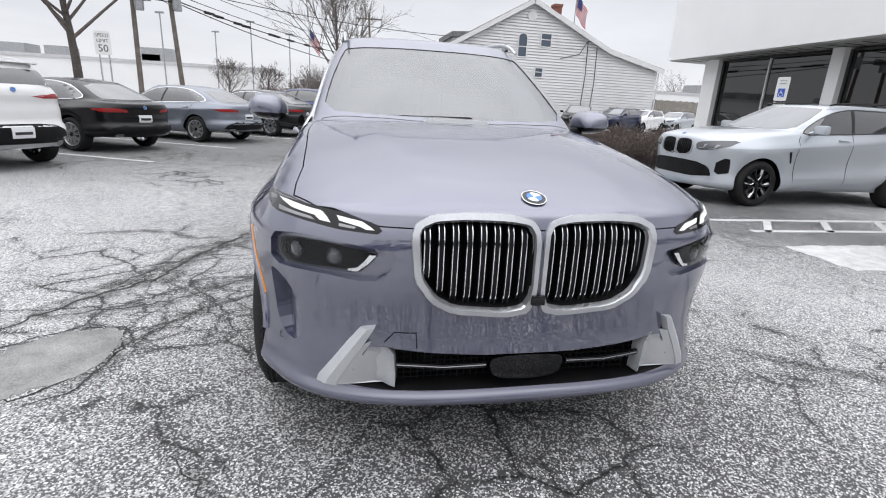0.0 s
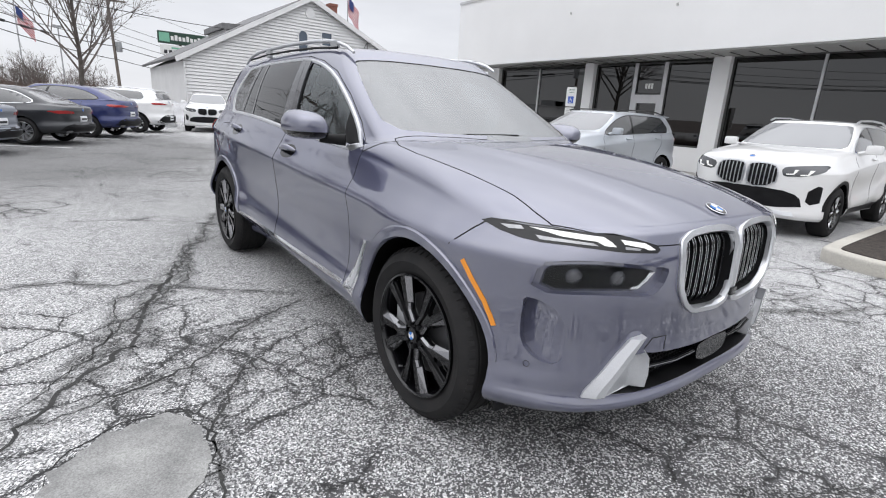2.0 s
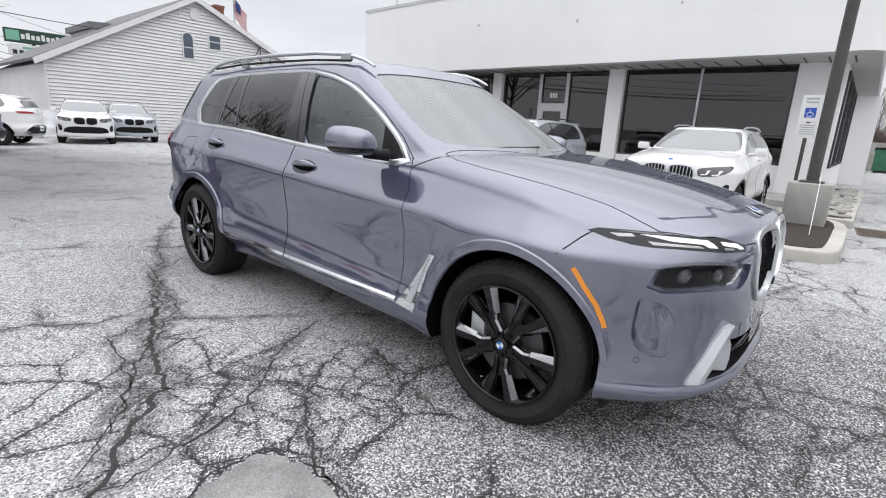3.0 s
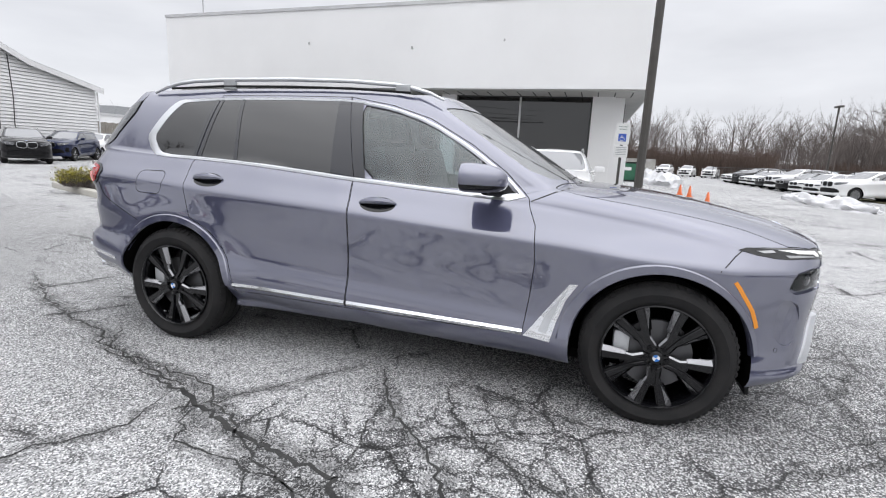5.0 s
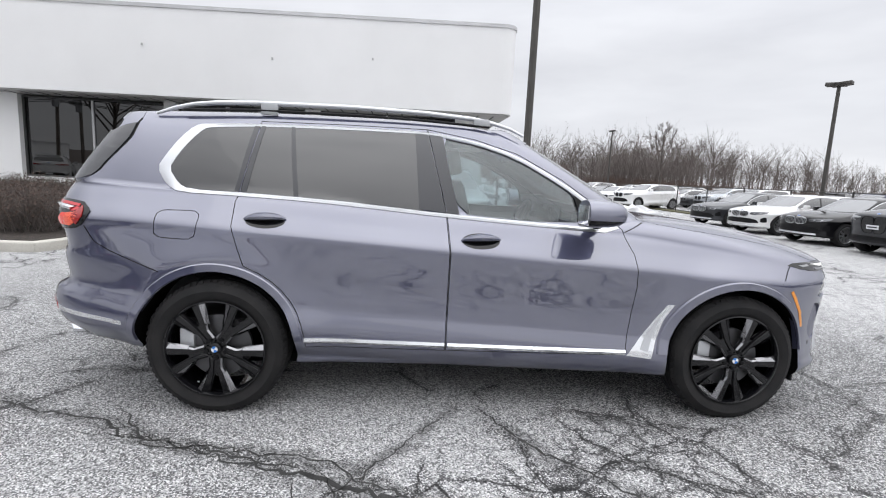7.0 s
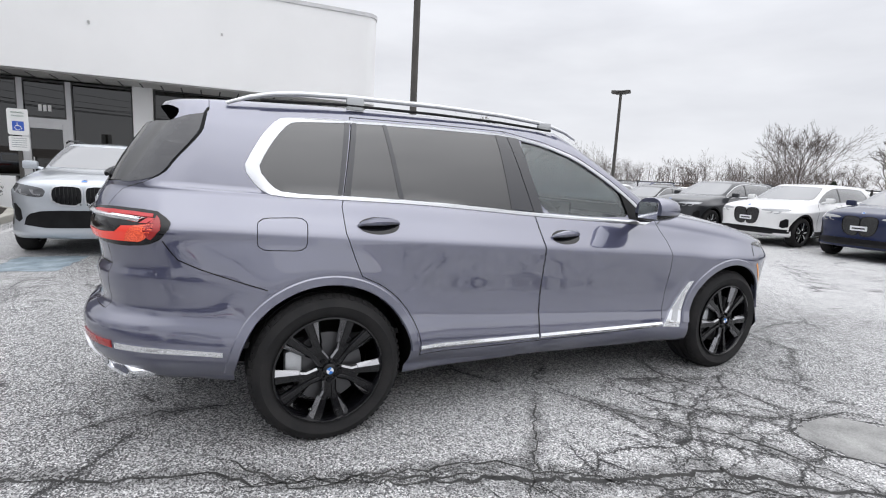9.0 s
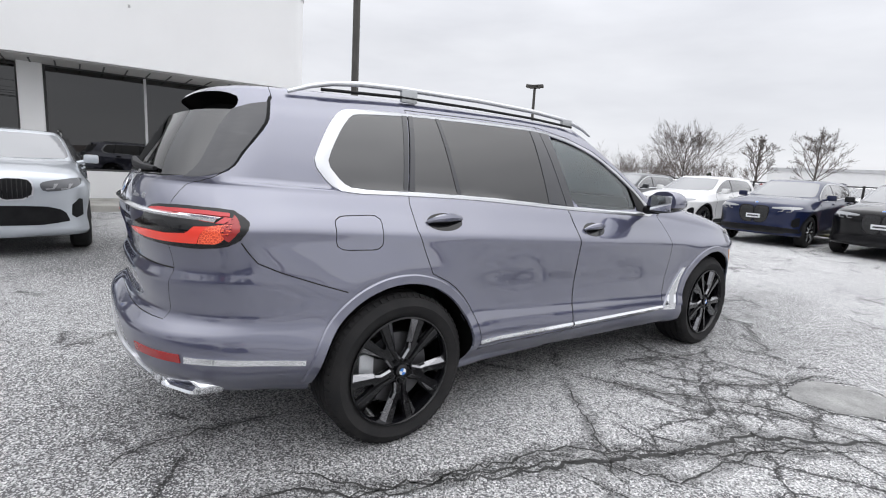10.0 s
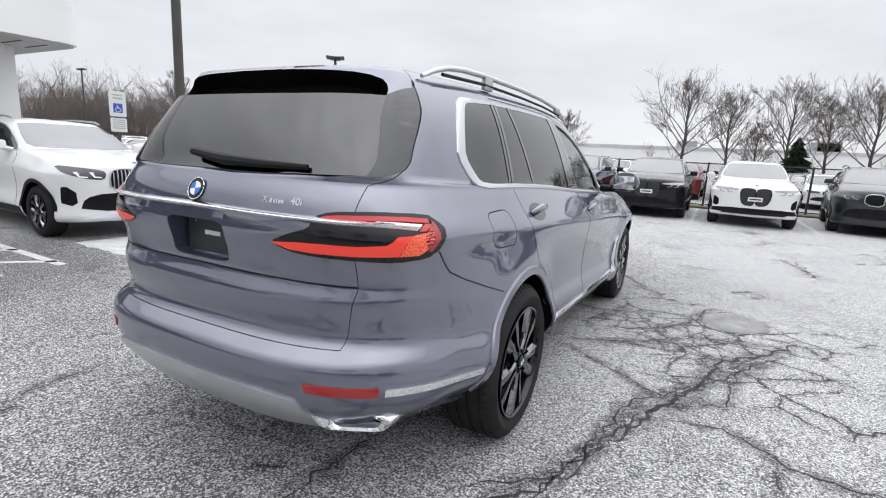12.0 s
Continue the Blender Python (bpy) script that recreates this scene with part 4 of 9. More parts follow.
        tube(bm, [Vector((x + 0.02, 0.10, -0.205)), Vector((x + 0.0, 0.095, -0.195))], 0.004)
        part("valve", bm, STEEL, w)
    return w


# ---- the slate blue SUV ----
suv = thing("suv", "slate blue seven-seat luxury SUV with black wheels parked on asphalt", "car")
skin = Skin(BIG_SUV, n_front=44, n_side=84, n_rear=52, n_low=48, n_hood=18, n_green=18, n_roof=9)

LAMP_LOW = [(-0.862, 0.868), (-0.80, 0.884), (-0.719, 0.886), (-0.60, 0.872), (-0.532, 0.860), (-0.561, 0.824), (-0.594, 0.796), (-0.72, 0.798), (-0.868, 0.780)]
LAMP_POCKET = [(-0.878, 0.878), (-0.80, 0.897), (-0.70, 0.900), (-0.50, 0.876), (-0.468, 0.866), (-0.492, 0.800), (-0.545, 0.768), (-0.72, 0.783), (-0.884, 0.766)]
KIDNEY_IN = [(-0.398, 0.926), (-0.388, 0.951), (-0.344, 0.970), (-0.245, 0.977), (-0.115, 0.973), (-0.045, 0.963), (-0.026, 0.930), (-0.024, 0.736), (-0.045, 0.690), (-0.112, 0.677), (-0.280, 0.692), (-0.345, 0.731), (-0.388, 0.798)]
KIDNEY_OUT = [(-0.428, 0.928), (-0.414, 0.966), (-0.362, 0.992), (-0.245, 1.000), (-0.110, 0.998), (-0.030, 0.982), (-0.004, 0.940), (-0.004, 0.722), (-0.022, 0.668), (-0.092, 0.652), (-0.285, 0.668), (-0.362, 0.712), (-0.416, 0.785)]
VENT = smooth_loop([(-0.889, 0.742), (-0.884, 0.672), (-0.872, 0.546), (-0.845, 0.500), (-0.800, 0.488), (-0.770, 0.55), (-0.785, 0.64), (-0.82, 0.710), (-0.86, 0.738)], 1, 0.2)
INTAKE = [(-0.630, 0.370), (0.630, 0.370), (0.595, 0.455), (0.552, 0.530), (0.490, 0.536), (0.462, 0.530), (0.36, 0.520), (0.16, 0.507), (-0.16, 0.507), (-0.36, 0.520), (-0.462, 0.530), (-0.490, 0.536), (-0.552, 0.530), (-0.595, 0.455)]
SCREEN = [(-0.735, 1.262), (-0.50, 1.250), (-0.25, 1.246), (0.25, 1.246), (0.50, 1.250), (0.735, 1.262), (0.70, 1.42), (0.615, 1.630), (0.58, 1.655), (0.30, 1.668), (-0.30, 1.668), (-0.58, 1.655), (-0.615, 1.630), (-0.70, 1.42)]
REAR_GLASS = [(-0.640, 1.300), (-0.30, 1.306), (0.30, 1.306), (0.640, 1.300), (0.675, 1.340), (0.655, 1.433), (0.618, 1.536), (0.592, 1.582), (0.30, 1.588), (-0.30, 1.588), (-0.592, 1.582), (-0.618, 1.536), (-0.655, 1.433), (-0.675, 1.340)]
SPOILER_GAP = [(-0.606, 1.592), (-0.30, 1.584), (0.30, 1.584), (0.606, 1.592), (0.592, 1.640), (0.555, 1.676), (0.44, 1.694), (0.0, 1.702), (-0.44, 1.694), (-0.555, 1.676), (-0.592, 1.640)]
FRONT_GLASS = [(1.848, 1.652), (1.64, 1.618), (1.40, 1.552), (1.16, 1.428), (1.03, 1.342), (0.985, 1.182), (1.30, 1.176), (1.739, 1.204)]
REAR_FIXED = [(2.905, 1.650), (2.768, 1.654), (2.714, 1.262), (2.975, 1.270)]
REAR_SIDE = [(2.726, 1.654), (2.30, 1.660), (2.012, 1.656), (1.966, 1.224), (2.30, 1.246), (2.672, 1.262)]
QUARTER = [(2.972, 1.645), (3.20, 1.632), (3.245, 1.620), (3.325, 1.545), (3.402, 1.405), (3.400, 1.380), (3.345, 1.305), (3.295, 1.288), (3.040, 1.276)]
DLO_OUT = [(3.498, 1.392), (3.455, 1.475), (3.395, 1.572), (3.325, 1.648), (3.26, 1.664), (2.92, 1.679), (2.40, 1.688), (1.93, 1.686), (1.64, 1.642), (1.38, 1.566), (1.10, 1.420), (0.88, 1.272), (0.715, 1.121), (1.30, 1.150), (1.826, 1.180), (2.30, 1.215), (2.615, 1.236), (3.01, 1.250), (3.36, 1.256), (3.435, 1.296)]
DLO_IN = [(3.424, 1.390), (3.388, 1.465), (3.328, 1.558), (3.262, 1.630), (3.21, 1.641), (2.92, 1.660), (2.40, 1.668), (1.93, 1.668), (1.65, 1.624), (1.39, 1.546), (1.12, 1.402), (0.91, 1.262), (0.80, 1.146), (1.30, 1.172), (1.826, 1.202), (2.30, 1.237), (2.615, 1.258), (3.01, 1.272), (3.305, 1.276), (3.360, 1.305)]
SEAM_MID = [(1.790, 0.405), (1.786, 0.685), (1.786, 0.983), (1.806, 1.175), (1.859, 1.394), (1.937, 1.700)]
FRONT_DOOR = [(0.702, 0.405)] + SEAM_MID + [(1.64, 1.652), (1.38, 1.577), (1.10, 1.432), (0.88, 1.284), (0.735, 1.150), (0.722, 1.10), (0.680, 1.01), (0.663, 0.815), (0.678, 0.614)]
REAR_DOOR = [(x + 0.006, z) for x, z in SEAM_MID] + [(2.40, 1.702), (2.938, 1.695), (2.938, 1.64), (3.012, 1.262), (3.026, 1.22), (3.022, 1.09), (2.980, 0.963), (2.945, 0.872)] + arc(3.105, 0.386, 0.508, 112, 170, 7) + [(2.600, 0.405)]
BONNET = [(-0.735, 0.60), (-0.785, 0.485), (-0.797, 0.303), (-0.786, -0.046), (-0.782, -0.344), (-0.798, -0.482), (-0.800, -0.56), (-0.72, -0.685), (-0.60, -0.775), (-0.50, -0.822), (-0.44, -0.86)]
BONNET = BONNET + [(-x, y) for x, y in BONNET[::-1]] + [(0.5, 0.525), (0.25, 0.48), (0.0, 0.47), (-0.25, 0.48), (-0.5, 0.525)]
gate_x = cubic([1.304, 1.337, 1.418, 1.549, 1.62, 1.668, 1.765], [0.729, 0.737, 0.720, 0.682, 0.648, 0.618, 0.555])
pane_x = cubic([1.306, 1.345, 1.433, 1.54, 1.605], [0.668, 0.676, 0.655, 0.618, 0.602])
GATE = [(-float(gate_x(z)), float(z)) for z in np.linspace(1.765, 1.318, 22)] + [(-0.729, 1.304), (-0.712, 1.292), (-0.690, 1.285), (-0.676, 1.276), (-0.676, 1.181), (-0.688, 1.007), (-0.690, 0.917), (-0.674, 0.820), (-0.649, 0.702)]
GATE = GATE + mirrored(GATE[::-1])
SIDE_PANEL = [(-float(gate_x(z)) + 0.0012, float(z)) for z in np.linspace(1.648, 1.328, 16)] + [(-0.722, 1.315), (-0.700, 1.308), (-0.660, 1.306)] + [(-float(pane_x(z)), float(z)) for z in np.linspace(1.312, 1.603, 14)]
FLAP = smooth_loop([(3.447, 1.010), (3.443, 1.158), (3.206, 1.162), (3.220, 1.004)], 2, 0.14)


def cabin():
    """The room inside the shell, as a closed solid."""
    bm = bmesh.new()
    rows = []
    for y in (0.62, 0.75, 0.95, 1.15, 1.35, 1.50, 1.9, 2.4, 3.0, 3.5, 3.75, 3.95):
        zt = min(1.70, 1.17 + (y - 0.62) * 0.62, 1.70 - max(0, y - 3.5) * 0.85)
        draw_in = max(0, y - 2.6) * 0.045
        xt = 0.775 - max(0, zt - 1.15) * 0.37 - draw_in
        xl = (0.81 if y < 3.2 else 0.77) - draw_in if y < 3.6 else 0.70
        xt = min(xt, xl)
        rows.append([bm.verts.new((s * x, y, z)) for s, x, z in ((-1, xl, 0.48), (-1, xl, min(1.12, zt - 0.02)), (-1, xt, zt), (1, xt, zt), (1, xl, min(1.12, zt - 0.02)), (1, xl, 0.48))])
    for a, b in zip(rows, rows[1:]):
        for i in range(6):
            bm.faces.new((a[i], a[(i + 1) % 6], b[(i + 1) % 6], b[i]))
    bm.faces.new(rows[0][::-1])
    bm.faces.new(rows[-1])
    return bm


def well(y):
    bm = bmesh.new()
    for s in (-1, 1):
        lathe(bm, [(0.447, 0.0), (0.447, 0.50)], pose(s * 0.60, y, 0.386, 0, 90 * s, 0), 64)
    return bm


def sides(outlines):
    return joined(*[prism_bm(o, "x", lo, hi) for o in outlines for lo, hi in ((-1.3, -0.45), (0.45, 1.3))])


whole = bpy.data.meshes.new("whole")
skin.bm.to_mesh(whole)
whole.materials.append(SLATE)
WINDOWS = [smooth_loop(o, 1, 0.12) for o in (FRONT_GLASS, REAR_FIXED, REAR_SIDE, QUARTER)]
B = cut(whole, [
    (cabin(), SEAT_PALE),
    (well(0.0), WELL_BLACK), (well(3.105), WELL_BLACK),
    (sides(WINDOWS), BLACK_PLASTIC),
    (prism_bm(smooth_loop(SCREEN, 1), "y", 0.30, 1.62), BLACK_PLASTIC),
    (prism_bm(smooth_loop(REAR_GLASS, 1), "y", 3.60, 4.50), BLACK_PLASTIC),
    (joined(*[prism_bm(smooth_loop(k, 1, 0.15), "y", -1.2, -0.74) for k in (KIDNEY_IN, mirrored(KIDNEY_IN))]), BLACK_PLASTIC),
    (prism_bm(smooth_loop(INTAKE, 1, 0.10), "y", -1.2, -0.66), BLACK_PLASTIC),
    (joined(*[skin.patch(smooth_loop(o, 1, 0.2), "y", -1, 0.04, 0.068) for o in (LAMP_POCKET, mirrored(LAMP_POCKET))]), SLATE),
    (skin.patch(smooth_loop(SPOILER_GAP, 1), "y", 1, 0.05, 0.13), WELL_BLACK),
    (prism_bm(smooth_loop([(-0.165, 0.955), (0.165, 0.955), (0.165, 1.112), (-0.165, 1.112)], 2, 0.1), "y", 4.10, 4.6), SLATE),
    (joined(*[skin.patch(o, "y", -1, 0.02, lambda p: 0.0185 + 0.062 * min(max((abs(p.x) - 0.775) / 0.11, 0.0), 1.0) ** 1.3, 0.02) for o in (VENT, mirrored(VENT))]), SLATE),
])


def piece(name, me, label):
    skin.dress(me)
    ob = new(name, me)
    ob.parent = suv
    return tagged(ob, label)


def halves(me):
    out = []
    for s in (-1, 1):
        bm = bmesh.new()
        bm.from_mesh(me)
        bmesh.ops.bisect_plane(bm, geom=bm.verts[:] + bm.edges[:] + bm.faces[:], plane_co=(0, 0, 0), plane_no=(-s, 0, 0), clear_outer=True)
        got = bpy.data.meshes.new("half")
        bm.to_mesh(got)
        bm.free()
        for m in me.materials:
            got.materials.append(m)
        out.append(got)
    return out


def grown(o, d=0.0022):
    return offset_loop(o, d)


front_doors = halves(cut(B.copy(), [(sides([grown(FRONT_DOOR, -0.0022)]), BLACK_PLASTIC)], "INTERSECT"))
rear_doors = halves(cut(B.copy(), [(sides([grown(REAR_DOOR, -0.0022)]), BLACK_PLASTIC)], "INTERSECT"))
bonnet = cut(B.copy(), [(prism_bm(grown(BONNET, -0.0025), "z", 0.952, 1.5), BLACK_PLASTIC)], "INTERSECT")
gate = cut(B.copy(), [(prism_bm(grown(GATE, -0.0012), "y", 3.640, 4.6), BLACK_PLASTIC)], "INTERSECT")
flap = cut(B.copy(), [(prism_bm(grown(FLAP, -0.002), "x", -1.2, -0.80), BLACK_PLASTIC)], "INTERSECT")
hull = cut(B, [
    (sides([grown(FRONT_DOOR)]), BLACK_PLASTIC), (sides([grown(REAR_DOOR)]), BLACK_PLASTIC),
    (prism_bm(grown(BONNET, 0.0025), "z", 0.948, 1.5), BLACK_PLASTIC),
    (prism_bm(grown(GATE, 0.0012), "y", 3.637, 4.6), BLACK_PLASTIC),
    (prism_bm(grown(FLAP, 0.002), "x", -1.2, -0.82), BLACK_PLASTIC),
])
body = piece("body", hull, "slate blue painted body shell")
bonnet = piece("bonnet", bonnet, "slate blue bonnet")
gate = piece("tailgate", gate, "slate blue tailgate")
flap = piece("fuel_flap", flap, "slate blue fuel flap")
f_doors = [piece("front_door", m, "slate blue front door") for m in front_doors]
r_doors = [piece("rear_door", m, "slate blue rear door") for m in rear_doors]


def lay(name, outline, axis, sgn, material, parent=suv, label="", lift=0.003, thick=0.006, step=0.035, rounds=1, keep=0.2):
    return part(name, skin.patch(smooth_loop(outline, rounds, keep) if rounds else outline, axis, sgn, lift, thick, step), material, parent, label, angle=40)


# glass
lay("windscreen", offset_loop(SCREEN, 0.022), "y", -1, SCREEN_GLASS, suv, "clear windscreen reflecting pale sky", -0.004, 0.004)
rear_win = lay("rear_window", [(-0.690, 1.312), (-0.30, 1.300), (0.30, 1.300), (0.690, 1.312), (0.706, 1.345), (0.684, 1.433), (0.650, 1.536), (0.618, 1.602), (0.30, 1.597), (-0.30, 1.597), (-0.618, 1.602), (-0.650, 1.536), (-0.684, 1.433), (-0.706, 1.345)], "y", 1, TINTED, gate, "dark tinted rear window", 0.0025, 0.004, rounds=0)
for s, fd, rd in zip((-1, 1), f_doors, r_doors):
    lay("window", offset_loop(FRONT_GLASS, 0.012), "x", s, CLEAR_GLASS, fd, "clear side window", -0.006, 0.004)
    lay("window", offset_loop(REAR_FIXED, 0.014), "x", s, TINTED, rd, "dark privacy glass", 0.003, 0.004, rounds=0)
    lay("window", offset_loop(REAR_SIDE, 0.014), "x", s, TINTED, rd, "dark privacy glass", 0.003, 0.004, rounds=0)
    lay("quarter_window", offset_loop(QUARTER, 0.020), "x", s, TINTED, suv, "dark privacy glass quarter window", 0.003, 0.004, rounds=0)
    # black pillars between the panes, the mirror foot's triangle
    lay("pillar_cover", [(1.846, 1.668), (1.928, 1.668), (1.859, 1.394), (1.808, 1.203), (1.736, 1.198), (1.800, 1.45)], "x", s, SMOKED_PANEL, fd, "", 0.006, 0.008, rounds=0)
    lay("pillar_cover", [(1.933, 1.668), (2.012, 1.669), (1.975, 1.220), (1.814, 1.204), (1.865, 1.394)], "x", s, SMOKED_PANEL, rd, "", 0.006, 0.008, rounds=0)
    lay("pillar_cover", [(2.734, 1.666), (2.756, 1.666), (2.704, 1.262), (2.676, 1.260)], "x", s, SMOKED_PANEL, rd, "", 0.006, 0.008, rounds=0)
    lay("pillar_cover", [(2.905, 1.664), (2.932, 1.663), (3.006, 1.274), (2.974, 1.272)], "x", s, SMOKED_PANEL, rd, "", 0.006, 0.008, rounds=0)
    lay("pillar_cover", [(2.942, 1.662), (2.972, 1.661), (3.040, 1.276), (3.016, 1.274)], "x", s, SMOKED_PANEL, suv, "", 0.006, 0.008, rounds=0)
    lay("mirror_foot", [(1.035, 1.352), (0.985, 1.170), (0.79, 1.150), (0.90, 1.262)], "x", s, BLACK_PLASTIC, fd, "", 0.003, 0.006, rounds=0)
    out, inn = smooth_loop(DLO_OUT, 1, 0.22), smooth_loop(DLO_IN, 1, 0.22)
    part("window_surround", skin.ring(out, inn, "x", s, ((0, -0.004), (0.05, 0.005), (0.5, 0.009), (0.95, 0.005), (1, -0.004))), SATIN, suv, "bright aluminium window surround", angle=30)
    out, inn = arc(0.0, 0.386, 0.497, 4, 172, 44), arc(0.0, 0.386, 0.448, 4, 172, 44)
    for yc in (0.0, 3.105):
        a, b = [(y + yc + 0.02 * (1 - yc / 3.105), z) for y, z in out], [(y + yc, z) for y, z in inn]
        part("wheel_arch_trim", skin.ring(a, b, "x", s, ((0, -0.004), (0.02, 0.004), (0.15, 0.010), (0.9, 0.014), (1, 0.008), (1, -0.03)), closed=False), SLATE, suv, "slate blue wheel arch moulding", angle=30)
    # bright strip along the doors, blade behind the front wheel, strip on the rear bumper
    for lo, hi, owner in ((0.700, 1.782, fd), (1.798, 2.606, rd)):
        ys = [lo + (hi - lo) * i / 10 for i in range(11)]
        z = lambda y: 0.405 + (y - 0.70) * 0.0185
        part("sill_strip", skin.ring([(y, z(y)) for y in ys], [(y, z(y) + 0.030) for y in ys], "x", s, ((0, -0.004), (0, 0.006), (0.5, 0.014), (1, 0.006), (1, -0.004)), closed=False), CHROME, owner, "bright door sill strip")
    blade = lay("side_blade", [(0.694, 0.402), (0.545, 0.390), (0.520, 0.50), (0.478, 0.632), (0.424, 0.724), (0.466, 0.722), (0.600, 0.530), (0.640, 0.470)], "x", s, CHROME, suv, "bright blade behind the front wheel", 0.008, 0.014, rounds=0)
    lay("blade_inset", [(0.612, 0.440), (0.566, 0.432), (0.544, 0.510), (0.504, 0.632), (0.462, 0.706), (0.496, 0.662), (0.580, 0.530)], "x", s, BLADE, blade, "grey textured inset", 0.0115, 0.006, rounds=0)
    lay("bumper_strip", [(3.604, 0.518), (3.604, 0.542), (3.815, 0.562), (3.95, 0.572), (4.05, 0.578), (4.05, 0.550), (3.95, 0.545), (3.80, 0.536)], "x", s, CHROME, suv, "bright rear bumper strip", 0.006, 0.010, rounds=0)
    lay("side_marker", line_band([(-0.306, 0.827), (-0.330, 0.797), (-0.350, 0.767), (-0.385, 0.719), (-0.406, 0.688), (-0.419, 0.658), (-0.433, 0.627), (-0.444, 0.596)], 0.019), "x", s, AMBER, suv, "amber side reflector", 0.003, 0.006, 0.03, rounds=0)
    # seams drawn as narrow dark grooves
    for line in ([(-0.342, 0.981), (-0.30, 0.945), (-0.273, 0.915), (-0.232, 0.872)], [(3.842, 1.052), (3.813, 1.007), (3.781, 0.966), (3.693, 0.924), (3.529, 0.863), (3.405, 0.821)], [(0.722, 1.135), (0.60, 1.19), (0.53, 1.21)]):
        lay("panel_seam", line_band(line, 0.005), "x", s, BLACK_PLASTIC, suv, "", 0.0012, 0.004, rounds=0)
    # handles over flat black ovals that paint in the shade of their dished cups
    for owner, y0, z0 in ((fd, 1.611, 1.057), (rd, 2.842, 1.126)):
        cup = [(y0 + 0.112 * math.cos(a) , z0 + 0.043 * math.sin(a)) for a in np.linspace(0, 2 * math.pi, 28, endpoint=False)]
        lay("cup_shade", cup, "x", s, BLACK_GLOSS, owner, "", 0.0015, 0.004, 0.03, rounds=0)
        bm = bmesh.new()
        pts = []
        for i in range(13):
            u = -1 + i / 6
            p, n = skin.hit((y0 + 0.112 * u, z0 + 0.004 - 0.004 * u), "x", s)
            pts.append(p + n * (0.004 + 0.030 * (1 - u * u) ** 0.6))
        tube(bm, pts, [0.007 + 0.013 * (1 - (-1 + i / 6) ** 2) for i in range(13)], 8)
        for v in bm.verts:
            v.co.z = z0 + (v.co.z - z0) * 1.1
        part("door_handle", bm, SLATE, owner, "slate blue door handle")
    # door mirror
    mir = thing("door_mirror", "", "")
    mir.parent = suv
    bm = bmesh.new()
    pr = [(-0.155, 0.035, 0.35), (-0.145, 0.062, 0.58), (-0.115, 0.088, 0.80), (-0.06, 0.106, 0.95), (0.0, 0.113, 1.0), (0.055, 0.114, 1.02), (0.078, 0.108, 0.97)]
    rows = []
    for dy, rx, k in pr:
        ring_pts = []
        for a in np.linspace(0, 2 * math.pi, 28, endpoint=False):
            ca, sa = math.cos(a), math.sin(a)
            ring_pts.append(bm.verts.new((s * (1.072 + rx * abs(ca) ** 0.72 * (1 - 0.14 * max(sa, 0)) * (1 if ca > 0 else -1)), 0.985 + dy, 1.243 + (0.088 if sa > 0 else 0.066) * k * abs(sa) ** 0.8 * (1 if sa > 0 else -1) + 0.010 * ca)))
        rows.append(ring_pts)
    for a, b in zip(rows, rows[1:]):
        for i in range(28):
            bm.faces.new((a[i], a[(i + 1) % 28], b[(i + 1) % 28], b[i]))
    bm.faces.new(rows[0])
    bm.faces.new(rows[-1][::-1])
    low = bm.copy()
    bmesh.ops.bisect_plane(bm, geom=bm.verts[:] + bm.edges[:] + bm.faces[:], plane_co=(0, 0, 1.222), plane_no=(0, 0, -1), clear_outer=True)
    bmesh.ops.bisect_plane(low, geom=low.verts[:] + low.edges[:] + low.faces[:], plane_co=(0, 0, 1.2218), plane_no=(0, 0, 1), clear_outer=True)
    for b in (bm, low):
        bmesh.ops.holes_fill(b, edges=b.edges[:])
    part("mirror_cap", bm, SLATE, mir, "slate blue mirror cap", angle=50)
    part("mirror_base", low, BLACK_GLOSS, mir, "black lower mirror housing", angle=50)
    bm = bmesh.new()
    tube(bm, [(s * 0.872, 0.90, 1.182), (s * 0.93, 0.935, 1.183), (s * 1.00, 0.96, 1.188)], [0.034, 0.028, 0.026], 12)
    part("mirror_arm", bm, BLACK_PLASTIC, mir)
    bm = bmesh.new()
    box(bm, s * 1.072 - 0.078, 1.060, 1.192, s * 1.072 + 0.078, 1.0665, 1.300, 0.002)
    part("mirror_glass", bm, CHROME, mir, "mirror glass")
    # roof rail on its feet
    rail = thing("roof_rail", "", "")
    rail.parent = suv
    line = [(1.33, 1.695), (1.42, 1.735), (1.53, 1.763), (1.66, 1.784), (1.95, 1.803), (2.40, 1.812), (2.96, 1.806), (3.20, 1.795), (3.34, 1.778), (3.45, 1.752), (3.56, 1.712)]
    bm = bmesh.new()
    tube(bm, [(s * 0.604, y, z) for y, z in line], [0.008, 0.011, 0.013, 0.014, 0.014, 0.014, 0.014, 0.014, 0.013, 0.012, 0.009], 10)
    part("rail_bar", bm, SATIN, rail, "bright aluminium roof rail", angle=60)
    bm = bmesh.new()
    tube(bm, [(s * 0.612, y, z) for y, z in ((1.55, 1.737), (1.95, 1.757), (2.40, 1.764), (2.96, 1.762), (3.40, 1.742))], 0.008, 8)
    part("rail_foot", bm, BLACK_PLASTIC, rail)
    for y in (2.90, 1.60):
        bm = bmesh.new()
        box(bm, s * 0.606 - 0.012, y - 0.05, 1.738, s * 0.606 + 0.012, y + 0.05, 1.806 if y == 2.90 else 1.785, 0.006)
        part("rail_post", bm, RAIL_METAL, rail)
